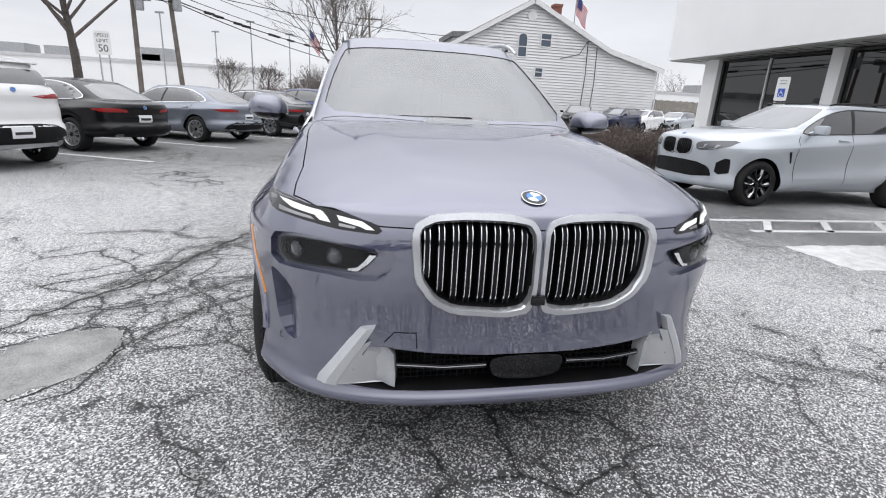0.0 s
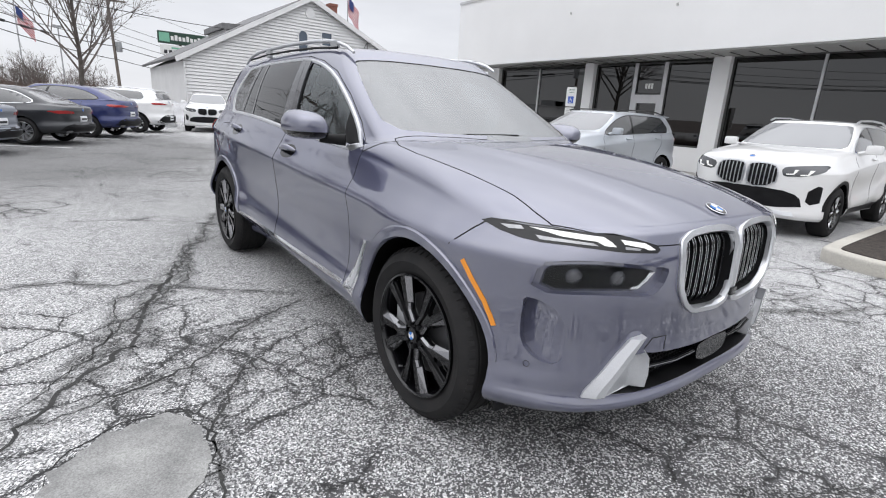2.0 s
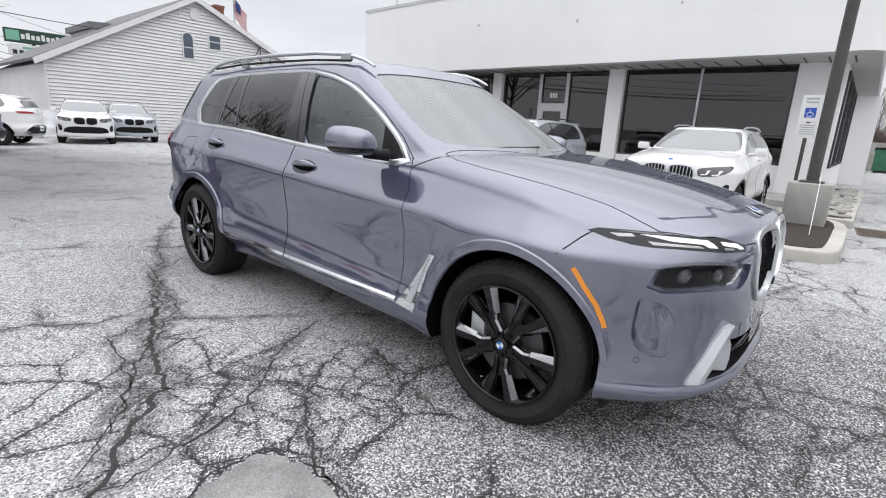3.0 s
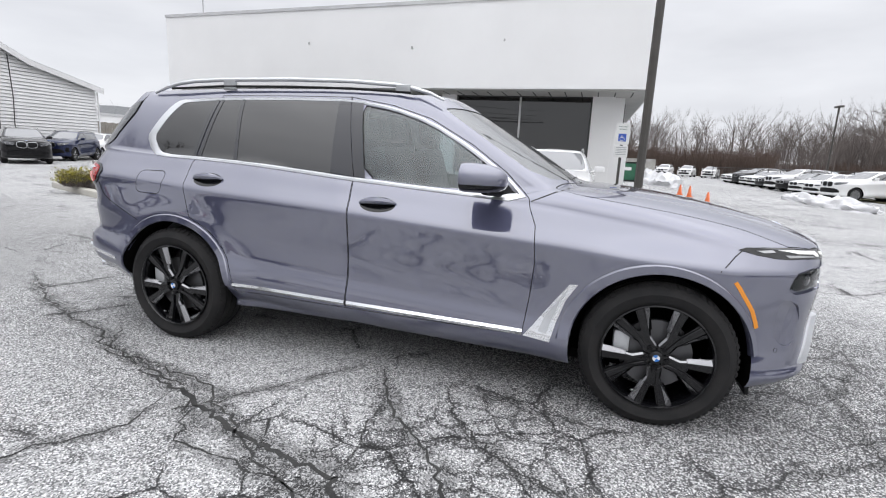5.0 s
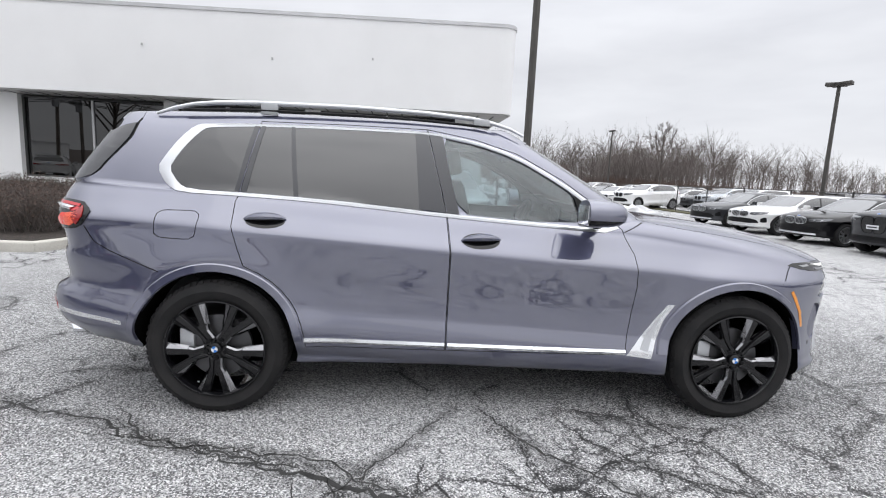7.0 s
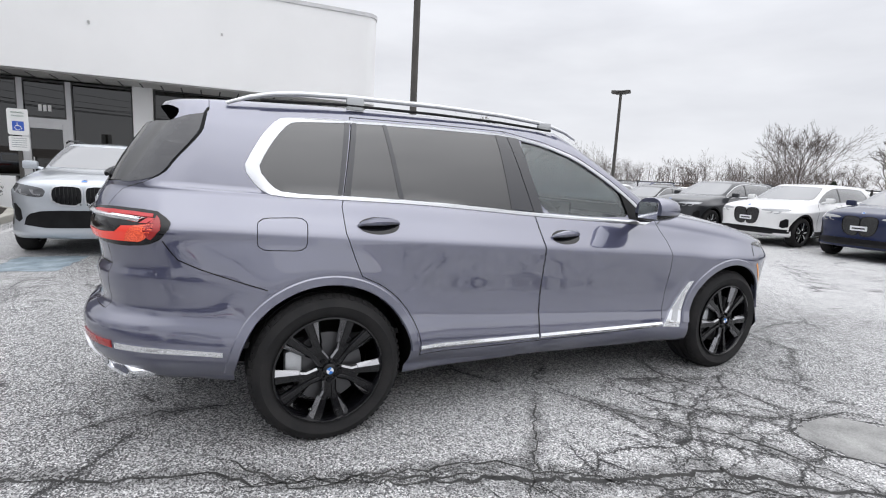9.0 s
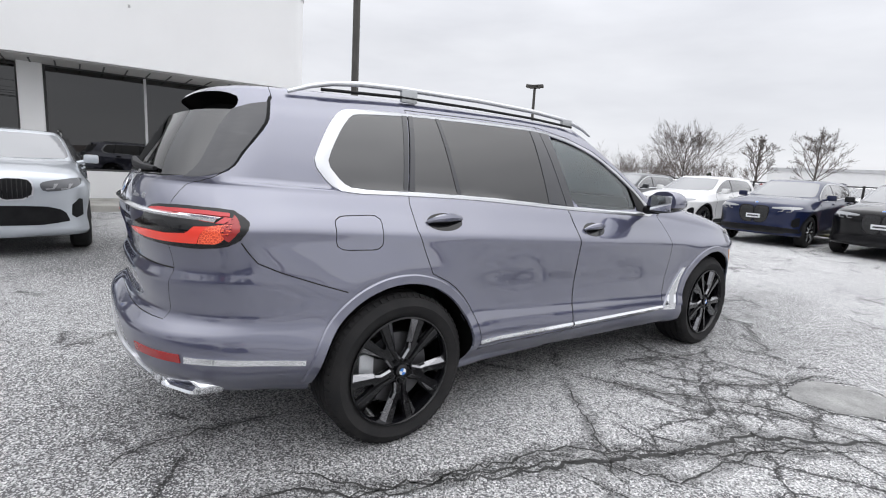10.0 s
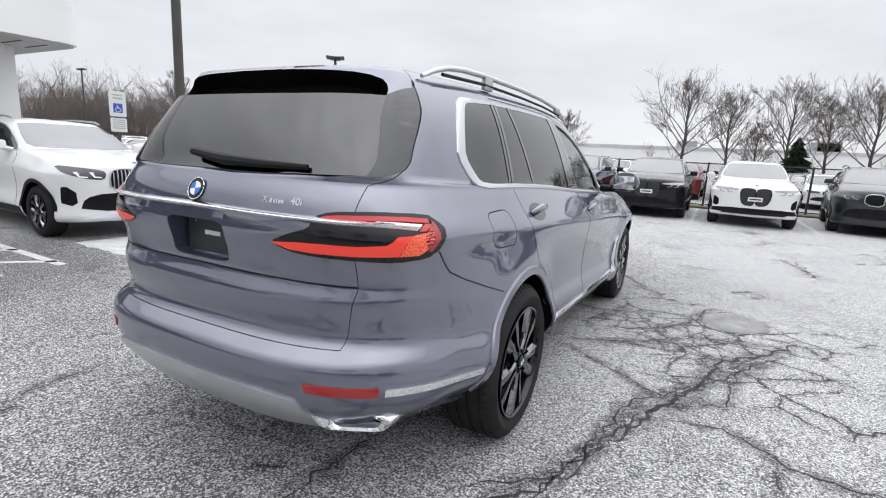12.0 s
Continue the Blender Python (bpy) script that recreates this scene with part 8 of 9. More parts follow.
    if plate and look_ == "electric":
        zf = plan.z(0.66)
        put("front_plate", [(-0.155, zf), (0.155, zf), (0.155, zf + 0.10), (-0.155, zf + 0.10)], "y", -1, PLATE_WHITE, 0.024, "white dealer plate with dark bars", thick=0.014, rounds=0)
        put("print_bar", [(-0.12, zf + 0.035), (0.12, zf + 0.035), (0.12, zf + 0.065), (-0.12, zf + 0.065)], "y", -1, INK, 0.027, rounds=0)
    for yc in (0.0, wb):
        for s in (-1, 1):
            wheel(car, pose(s * (0.985 * k - 0.125), yc, r), r, r * tyre_rim, 0.235, rims or BLACK_GLOSS, SATIN, "ten" if look_ == "plain" else "vee", s > 0, fine=None if far else False)
    return car


def badge_small(parent, m, r):
    bm = bmesh.new()
    lathe(bm, [(0.001, 0.0), (r, 0.0), (r, 0.005), (0.001, 0.007)], m, 20)
    part("badge", bm, BADGE_BLUE, parent)
    bm = bmesh.new()
    tube(bm, [m @ Vector((r * 0.85 * math.cos(a), r * 0.85 * math.sin(a), 0.006)) for a in np.linspace(0, 2 * math.pi, 20, endpoint=False)], 0.005, 5, closed=True)
    part("badge_ring", bm, STEEL, parent)


GRILLE_MESH = speckled("dark_grille_mesh", (0.035, 0.035, 0.036), (0.09, 0.09, 0.093), 60, 0.3, 160, 0.4, 0.5, fine=0.6)
LAMP_PALE = mat("pale_lamp_face", (0.36, 0.37, 0.38), 0.2, 0.3, 1.0)
LAMP_FACE = mat("clear_lamp_face", (0.11, 0.113, 0.12), 0.12, 0.4, 0.5)


def stand(car, x, y, heading):
    """Puts the middle of the front axle at (x, y); heading: where the nose points, in degrees from +x."""
    car.matrix_basis = pose(x, y, 0, 0, 0, heading + 90)
    return car


def another(car, x, y, heading, paint_mat=None, label="", was=None):
    c = copy_thing(car, pose(x, y, 0, 0, 0, heading + 90))
    if paint_mat:
        for o in c.children_recursive:
            if o.type == "MESH":
                for slot in o.material_slots:
                    if slot.material == was:
                        slot.link = "OBJECT"
                        slot.material = paint_mat
    return tagged(c, label)


SUV_MID = Plan(0.86, 2.86, 0.95, 1.67, 0.945, 1.04, 0.365)
SUV_SMALL = Plan(0.84, 2.69, 0.92, 1.64, 0.92, 1.03, 0.355)
SEDAN = Plan(0.83, 2.85, 1.03, 1.44, 0.915, 0.80, 0.335, "sedan")
COUPE = Plan(0.84, 2.86, 1.02, 1.60, 0.955, 0.93, 0.365, "coupe")
ELECTRIC = Plan(0.86, 3.0, 1.05, 1.69, 0.98, 1.02, 0.385)

# beside the showroom, noses towards the blue SUV
silver = stand(make_car("silver_suv", "pale silver-grey mid-size SUV with black alloy wheels", SUV_MID, SILVER_PAINT, 0.68, "sport", rails=True, rims=BLACK_GLOSS), 5.80, 5.20, 180)
white = stand(make_car("white_suv", "white compact SUV with bright grille slats parked by the kerb", SUV_SMALL, WHITE_PAINT, 0.66, "wide", rails=True, dark_lower=True, rims=BLACK_GLOSS), 6.30, 1.25, 180)
# rear-on row: noses away from the blue SUV
ROW = Vector((0.49, 0.872))
AWAY = 151.0


def row_car(cx, cy, plan):
    """The front axle's place for a car of the rear-on row, from the middle of its rear axle."""
    d = Vector((math.cos(radians(AWAY)), math.sin(radians(AWAY)))) * plan.wheelbase
    return cx + d.x, cy + d.y


another(white, *row_car(-6.05, 6.70, SUV_SMALL), AWAY, label="white compact SUV seen from behind with a dealer plate")
blue_sedan = stand(make_car("grey_sedan", "blue-grey four-door sedan with multi-spoke wheels", SEDAN, BLUE_GREY_PAINT, 0.70, "plain", rims=SATIN), *row_car(-3.88, 12.62, SEDAN), AWAY)
coupe = stand(make_car("blue_coupe_suv", "dark blue coupe-backed SUV", COUPE, BLUE_PAINT, 0.70, "sport", rims=BLACK_GLOSS), *row_car(-0.95, 18.4, COUPE), AWAY)
another(blue_sedan, *row_car(-5.47, 9.81, SEDAN), AWAY, BLACK_PAINT, "black four-door fastback with a dealer plate", BLUE_GREY_PAINT)
another(blue_sedan, *row_car(-2.40, 15.5, SEDAN), AWAY, DARK_GREY_PAINT, "dark grey four-door sedan between a grey and a blue car", BLUE_GREY_PAINT)
another(white, *row_car(0.75, 21.6, SUV_SMALL), AWAY, label="white SUV at the end of the rear-on row")
another(silver, 3.24, 22.6, -104, WHITE_PAINT, "white SUV facing out by the house", SILVER_PAINT)
another(silver, 5.4, 24.2, -102, SILVER_PAINT, "silver SUV facing out by the house", SILVER_PAINT)
# near the house, seen past the shrub bed
for x, y, h, p, lab in ((13.3, 26.0, -120, BLACK_PAINT, "black SUV parked by the house"), (16.8, 29.0, -150, NAVY_PAINT, "navy SUV with a front plate parked by the house"),
                        (20.2, 31.2, -150, WHITE_PAINT, "white SUV parked by the house wall"), (24.0, 32.6, -150, SILVER_PAINT, "silver SUV parked by the fence")):
    another(silver, x, y, h, p, lab, SILVER_PAINT)
# front row along the far fence, noses to the blue SUV
electric = stand(make_car("electric_suv", "white electric SUV with closed black grille", ELECTRIC, WHITE_PAINT, 0.70, "electric", dark_lower=True, rims=BLACK_GLOSS), -2.68, -9.75, 90)
another(electric, -0.15, -10.0, 90, BLACK_PAINT, "black electric SUV with a front dealer plate", WHITE_PAINT)
another(electric, 2.28, -9.95, 90, NAVY_PAINT, "navy electric SUV with a front dealer plate", WHITE_PAINT)
another(electric, 4.95, -10.2, 90, label="white electric SUV between a navy and a grey one")
another(electric, 7.60, -10.3, 92, DARK_GREY_PAINT, "dark grey electric SUV in the front row", WHITE_PAINT)
another(silver, -5.35, -10.3, 84, DARK_GREY_PAINT, "dark grey SUV with a kidney grille in the front row", SILVER_PAINT)
another(silver, -8.1, -10.4, 88, BLACK_PAINT, "black SUV in the front row", SILVER_PAINT)
another(blue_sedan, 10.15, -10.3, 95, BLACK_PAINT, "black sedan in the front row", BLUE_GREY_PAINT)
another(blue_sedan, 12.95, -10.5, 97, WHITE_PAINT, "white sedan in the front row", BLUE_GREY_PAINT)
another(blue_sedan, 15.75, -10.7, 97, DARK_GREY_PAINT, "dark grey sedan in the front row", BLUE_GREY_PAINT)
far_sedan = stand(make_car("far_sedan", "silver sedan in the lot beyond the fence", SEDAN, SILVER_PAINT, 0.68, "plain", rims=STEEL, far=True), 58.0, -19.6, 88)
far_suv = stand(make_car("far_suv", "silver SUV in the lot beyond the fence", SUV_MID, SILVER_PAINT, 0.68, "plain", rims=STEEL, far=True), 55.0, -19.4, 91)
rnd = random.Random(5)
for i in range(11):
    p, lab = ((WHITE_PAINT, "white sedan in the long far row"), (WHITE_PAINT, "white sedan in the long far row"), (BLACK_PAINT, "black sedan in the long far row"), (DARK_GREY_PAINT, "dark grey sedan in the long far row"))[(0, 1, 0, 2, 0, 3, 0, 1, 2, 0, 1)[i] if i < 11 else 0]
    another(far_sedan if i % 4 else far_suv, 28.5 + 2.72 * i, -12.8 - 0.10 * i, 105 + rnd.uniform(-1, 1), p, lab, SILVER_PAINT)
for i in range(5):
    another(far_suv, 74 + rnd.uniform(-1, 1), -3.0 - 3.1 * i, 160, WHITE_PAINT, "white SUV beyond the long far row", SILVER_PAINT)
# rows beyond the fence
for row, (y0, x0, n) in enumerate(((-19.5, -14, 24), (-27.0, -22, 26))):
    for i in range(n):
        p, w = ((WHITE_PAINT, "white"), (BLACK_PAINT, "black"), (DARK_GREY_PAINT, "dark grey"), (SILVER_PAINT, "silver"), (RED_PAINT, "red"), (NAVY_PAINT, "navy"))[rnd.choice((0, 0, 0, 1, 2, 3, 4, 5, 0))]
        base, was = ((far_sedan, SILVER_PAINT), (far_suv, SILVER_PAINT))[rnd.random() < 0.5]
        another(base, x0 + 2.75 * i + rnd.uniform(-0.2, 0.2), y0 + rnd.uniform(-0.3, 0.3), 90 + (180 if row else 0) + rnd.uniform(-3, 3), p, w + " car in the lot beyond the fence", was)


# ---- trees, woods, shrubs ----
def twig(bm, p, d, length, r, rnd, depth, spread):
    """A limb with finer ones along its outer two thirds."""
    n = 3 if depth > 1 else 2
    pts = [p.copy()]
    for i in range(n):
        d = (d + Vector((rnd.gauss(0, 0.09), rnd.gauss(0, 0.09), rnd.gauss(0.06, 0.06)))).normalized()
        pts.append(pts[-1] + d * length / n)
    tube(bm, pts, [max(r * (1 - 0.7 * i / n), 0.006) for i in range(n + 1)], 5 if depth > 2 else 3)
    if not depth:
        return
    for k in range(5 if depth > 1 else 4):
        f = rnd.uniform(0.30, 1.0)
        i = min(int(f * n), n - 1)
        q = pts[i].lerp(pts[i + 1], f * n - i)
        a = rnd.uniform(0, 2 * math.pi)
        side = d.cross(Vector((math.cos(a), math.sin(a), 0.3))).normalized()
        ang = rnd.uniform(0.55, 1.05) * spread
        twig(bm, q, d * math.cos(ang) + side * math.sin(ang), length * rnd.uniform(0.38, 0.62), r * 0.46, rnd, depth - 1, spread)


def tree(x, y, h, seed, label="bare winter tree with a spreading crown", depth=3, spread=0.62, trunk_r=None, trunk=0.24, width=0.36, limbs=17, rise=0.85):
    """A bare tree: a leader with limbs all round it, long in the middle of the crown and short at its top."""
    rnd = random.Random(seed)
    t = thing("tree", label, "tree", group="bare trees", at=pose(x, y, 0))
    h *= 0.82
    r = trunk_r or h * 0.018
    bm = bmesh.new()
    line, n = [Vector((0, 0, -0.1)), Vector((0, 0, 0.2))], 7
    for i in range(1, n + 1):
        line.append(Vector((line[-1].x + rnd.gauss(0, 0.006 * h), line[-1].y + rnd.gauss(0, 0.006 * h), h * 0.80 * i / n)))
    tube(bm, line, [r * 1.5, r * 1.15] + [max(r * (1.05 - 0.80 * i / n), 0.02) for i in range(1, n + 1)], 10)
    part("trunk", bm, BARK, t)
    bm = bmesh.new()
    for k in range(limbs):
        f = (k + rnd.random()) / limbs
        z = h * (trunk + (0.80 - trunk) * f)
        i = max(j for j in range(len(line) - 1) if line[j].z <= z)
        p = line[i].lerp(line[i + 1], (z - line[i].z) / (line[i + 1].z - line[i].z))
        a = k * 2.4 + rnd.uniform(-0.5, 0.5)
        up = rise + 1.0 * f + rnd.uniform(-0.15, 0.25)
        L = h * width * (0.55 + 0.75 * math.sin(math.pi * min(1, 0.25 + 0.72 * f))) * rnd.uniform(0.75, 1.1) * (1 - 0.45 * f)
        twig(bm, p, Vector((math.cos(a), math.sin(a), up)).normalized(), L, max(r * (0.40 - 0.25 * f), 0.014), rnd, depth, spread)
    part("crown", bm, TWIG, t, "bare branching crown")
    return t


tree(-13.2, 26.0, 13.0, 1, "large bare tree with a thick dark trunk", trunk_r=0.22, trunk=0.30, width=0.44, limbs=24)
tree(-0.9, 33.3, 10.6, 2, width=0.46, limbs=24)
tree(29.7, -15.5, 7.6, 3, "slender young bare tree behind the snow", spread=0.5, trunk_r=0.10, trunk=0.30, width=0.24, limbs=13)
for i, (x, y, h, w) in enumerate(((18.2, -35.5, 6.0, 0.56), (13.4, -37.2, 6.6, 0.24), (9.9, -38.4, 6.8, 0.30), (0.7, -39.6, 9.6, 0.42), (-2.4, -39.7, 8.4, 0.36), (-4.3, -39.6, 6.0, 0.30), (-6.3, -39.5, 9.0, 0.40), (-8.6, -39.2, 7.8, 0.38), (-11.0, -38.7, 8.6, 0.40), (-15, -38, 8.5, 0.40), (-20, -37, 9.0, 0.40))):
    tree(x, y, h * 1.07, 20 + i, trunk=0.16 if w > 0.5 else 0.24, width=w, limbs=26 if w > 0.5 else 20)


tree(-11.0, 50.0, 4.9, 51, "small round-crowned bare tree beyond the road", trunk_r=0.10, trunk=0.10, width=0.50, limbs=20)
tree(-7.7, 52.0, 4.6, 52, "small round-crowned bare tree beyond the road", trunk_r=0.10, trunk=0.10, width=0.46, limbs=20)


def thicket(name, label, places, material, seed, depth=2, category="woods", first=8):
    """A far wood of bare stems and fine twigs, one mesh."""
    rnd = random.Random(seed)
    verts, faces = [], []

    def stick(p, q, r0, r1):
        d = (q - p).normalized()
        a = d.cross(Vector((rnd.gauss(0, 1), rnd.gauss(0, 1), 0.2))).normalized()
        k = len(verts)
        if depth and r0 > 0.045:
            b = d.cross(a)
            for c, r in ((p, r0), (q, r1)):
                for j in range(3):
                    w = c + r * (math.cos(j * 2.094) * a + math.sin(j * 2.094) * b)
                    verts.append((w.x, w.y, w.z))
            for j in range(3):
                faces.append((k + j, k + (j + 1) % 3, k + 3 + (j + 1) % 3, k + 3 + j))
        else:
            verts.extend((tuple(p + a * r0), tuple(p - a * r0), tuple(q)))
            faces.append((k, k + 1, k + 2))

    def grow(p, d, length, r, depth, kids):
        q = p + d * length
        stick(p, q, r, r * 0.4)
        if depth:
            for _ in range(kids):
                f = rnd.uniform(0.25, 1.0)
                a = rnd.uniform(0, 6.283)
                side = d.cross(Vector((math.cos(a), math.sin(a), 0.25))).normalized()
                ang = rnd.uniform(0.35, 0.85)
                e = d * math.cos(ang) + side * math.sin(ang)
                e.z += 0.15
                grow(p + d * length * f, e.normalized(), length * rnd.uniform(0.38, 0.6) * (1.25 - 0.4 * f), max(r * 0.42, 0.012), depth - 1, 4)
    for x, y, h in places:
        grow(Vector((x, y, -0.1)), Vector((rnd.gauss(0, 0.05), rnd.gauss(0, 0.05), 1)).normalized(), h * 0.74, 0.03 + h * 0.007, depth, first)
    me = bpy.data.meshes.new(name)
    me.from_pydata(verts, [], faces)
    me.materials.append(material)
    return tagged(new(name, me), label, category, kind="stuff")


rnd = random.Random(11)
places = []
for i in range(700):
    f = rnd.random()
    x = 33 + 155 * f
    low = min(1.0, max(0.5, 0.5 + (x - 65) / 70))
    places.append((x, -62 + 0.10 * x - rnd.uniform(0, 26) - 8 * math.sin(x * 0.05), low * rnd.choice((1, 1, 1.25)) * rnd.uniform(7.0, 12.0)))
for i in range(230):
    a = rnd.uniform(-0.42, 0.30)
    d = rnd.uniform(95, 130)
    places.append((d * math.cos(a), d * math.sin(a) - 8, rnd.uniform(8, 13)))
thicket("far_woods", "far bare winter woods in grey and brown", places, TWIG, 12, 3)
scrub = [(31 + 150 * rnd.random(), 0, rnd.uniform(1.6, 4.2)) for _ in range(4200)]
scrub = [(x, -60 + 0.10 * x - rnd.uniform(-2, 10) - 8 * math.sin(x * 0.05), h * min(1.0, max(0.6, 0.6 + (x - 65) / 80))) for x, _, h in scrub]
for i in range(1500):
    a, d = rnd.uniform(-0.24, 0.06), rnd.uniform(88, 100)
    scrub.append((d * math.cos(a), d * math.sin(a) - 6, rnd.uniform(3.0, 5.6)))
thicket("undergrowth", "brown tangled undergrowth below the woods", scrub, SCRUB, 13, 2, "undergrowth", 6)
places = [(rnd.uniform(-6, 2), rnd.uniform(54, 66), rnd.uniform(2.5, 4.5)) for _ in range(60)] + [(rnd.uniform(22, 60), rnd.uniform(70, 90), rnd.uniform(6, 9)) for _ in range(60)]
thicket("roadside_trees", "bare roadside trees and scrub", places, TWIG, 14, 3)
places = [(rnd.uniform(-8, 2.5), rnd.uniform(46, 56), rnd.uniform(1.0, 2.6)) for _ in range(220)]
thicket("roadside_brush", "brown roadside brush", places, SCRUB, 15, 2, "undergrowth")
places = [(rnd.uniform(-60, 8), rnd.uniform(-62, -54), rnd.uniform(2.5, 5)) for _ in range(30)]
thicket("fence_line_trees", "bare small trees along the far lot", places, TWIG, 16, 3)


def ridge_hill():
    """Low wooded rising ground behind everything, a closed band round the horizon."""
    bm = bmesh.new()
    rows = []
    rnd = random.Random(8)
    n = 160
    for i in range(n):
        a = 2 * math.pi * i / n
        h = 5.0 + 2.5 * math.sin(3 * a + 1) + rnd.uniform(-0.6, 0.6)
        rows.append([bm.verts.new((r * math.cos(a), r * math.sin(a), z)) for r, z in ((230, -0.5), (250, h * 0.8), (290, h))])
    for i in range(n):
        a, b = rows[i], rows[(i + 1) % n]
        for k in range(2):
            bm.faces.new((a[k], b[k], b[k + 1], a[k + 1]))
    return tagged(part("wooded_ridge", bm, TWIG), "low wooded rise along the horizon", "backdrop", kind="structure")


ridge_hill()


def conifer(x, y, h, seed):
    rnd = random.Random(seed)
    t = thing("conifer", "small dark evergreen tree", "tree", at=pose(x, y, 0))
    bm = bmesh.new()
    tube(bm, [(0, 0, 0), (0, 0, h * 0.95)], [h * 0.03, 0.01], 6)
    part("trunk", bm, BARK, t)
    bm = bmesh.new()
    for i in range(520):
        f = rnd.random() ** 0.8
        a = rnd.uniform(0, 6.283)
        L = (1 - f) ** 0.7 * h * 0.42 * rnd.uniform(0.45, 1.15) + 0.08
        z = h * (0.10 + 0.88 * f)
        p, q = Vector((0, 0, z)), Vector((L * math.cos(a), L * math.sin(a), z - L * rnd.uniform(0.1, 0.4)))
        w = 0.07 * L + 0.04
        s = Vector((-math.sin(a), math.cos(a), 0)) * w
        v = [bm.verts.new(c) for c in (p, (p + q) / 2 + s, q, (p + q) / 2 - s)]
        bm.faces.new(v)
        v = [bm.verts.new(c) for c in (p, (p + q) / 2 + Vector((0, 0, w)), q, (p + q) / 2 - Vector((0, 0, w * 0.6)))]
        bm.faces.new(v)
    part("crown", bm, EVERGREEN, t, "dark green needle crown", smooth=False)


conifer(30.9, 30.4, 3.7, 1)
conifer(-6.6, -37.2, 3.9, 2)
conifer(24, -52, 2.8, 3)


def shrub(x, y, w, d, h, seed, material=SCRUB, label="leafless brown hedge shrub in the bed", dense=900):
    """A shrub of fine crossing twigs and small dry leaves."""
    rnd = random.Random(seed)
    s = thing("shrub", label, "shrub", group="bed shrubs", at=pose(x, y, 0.15))
    verts, faces = [], []
    lv, lf = [], []
    for i in range(dense):
        a, r = rnd.uniform(0, 6.283), math.sqrt(rnd.random())
        bx, by = 0.75 * r * math.cos(a) * w / 2, 0.75 * r * math.sin(a) * d / 2
        tip = Vector((bx * 1.3 + rnd.gauss(0, 0.10), by * 1.3 + rnd.gauss(0, 0.10), h * (1 - 0.28 * r * r) * rnd.uniform(0.45, 1.0)))
        base = Vector((bx * rnd.uniform(0.6, 1.0), by * rnd.uniform(0.6, 1.0), tip.z * rnd.uniform(0.0, 0.5)))
        k = len(verts)
        dr = Vector((rnd.gauss(0, 1), rnd.gauss(0, 1), 0)).normalized() * 0.006
        e = Vector((-dr.y, dr.x, 0))
        for c in (base + dr, base - dr * 0.5 + e, base - dr * 0.5 - e, tip):
            verts.append(tuple(c))
        faces += [(k, k + 1, k + 3), (k + 1, k + 2, k + 3), (k + 2, k, k + 3)]
        for _ in range(3):
            c = base.lerp(tip, rnd.uniform(0.35, 1.0))
            u, v = Vector((rnd.gauss(0, 1), rnd.gauss(0, 1), rnd.gauss(0, 1))).normalized() * rnd.uniform(0.012, 0.028), Vector((rnd.gauss(0, 1), rnd.gauss(0, 1), rnd.gauss(0, 1))).normalized() * rnd.uniform(0.010, 0.022)
            k = len(lv)
            lv += [tuple(c - u), tuple(c + v), tuple(c + u), tuple(c - v)]
            lf.append((k, k + 1, k + 2, k + 3))
    for nm, V, F, m in (("branchwork", verts, faces, TWIG), ("foliage", lv, lf, material)):
        me = bpy.data.meshes.new(nm)
        me.from_pydata(V, [], F)
        me.materials.append(m)
        ob = new(nm, me)
        ob.parent = s
    return s


k = 0
for x, y in ((5.3, 8.6), (6.6, 8.4), (7.9, 8.5), (9.2, 8.6), (10.5, 8.8), (5.4, 9.9), (6.8, 9.8), (8.2, 10.0), (9.7, 10.1), (6.2, 11.3), (7.6, 11.4), (9.2, 11.5), (7.0, 12.8), (8.6, 13.0)):
    k += 1
    shrub(x, y, 1.6, 1.6, 0.95 if k % 3 else 1.05, 60 + k, dense=800)
for i, y in enumerate((8.6, 9.6, 10.6, 11.6, 12.6, 13.6)):
    shrub(11.6, y, 1.1, 1.2, 0.85, 90 + i, EVERGREEN, "low dark green shrub below the shop window", 700)
shrub(5.35, 12.4, 0.9, 0.9, 0.55, 99, MOSS, "small yellow-green shrub at the bed's end", 700)


def snow_bank(x, y, w, d, h, seed, turn=0):
    rnd = random.Random(seed)
    bm = bmesh.new()
    bmesh.ops.create_icosphere(bm, subdivisions=4, radius=1)
    for v in bm.verts:
        n = noise.fractal(v.co * 2.2 + Vector((seed * 3.1, 0, 0)), 0.7, 2.1, 4)
        v.co = Vector((v.co.x * w / 2, v.co.y * d / 2, max(-0.1, v.co.z * h * (1 + 0.45 * n)))) * (1 + 0.20 * n)
    s = part("snow_bank", bm, SNOW, None, "", angle=60)
    s.matrix_world = pose(x, y, 0, 0, 0, turn)
    return tagged(s, "heaped dirty grey-white ploughed snow", "snow", group="snow banks", kind="stuff")


for i, (x, y, w, d, h, t) in enumerate(((20.6, -9.6, 4.6, 1.5, 0.40, 5), (24.5, -9.6, 4.0, 1.2, 0.34, 0), (36, -4.6, 9.0, 2.5, 0.8, 0), (43, -4.2, 8.0, 2.5, 0.9, 5), (3.0, 33.5, 5.5, 2.0, 1.2, 10), (-0.4, 31.5, 4.0, 2.0, 1.1, 40), (5.8, 34.0, 3.0, 1.2, 0.9, 0), (18.5, -13.2, 3.0, 1.2, 0.5, 0), (1.6, 26.0, 3.0, 1.6, 0.9, 60), (8.0, -13.6, 5.0, 0.8, 0.25, 0))):
    snow_bank(x, y, w, d, h, i, t)


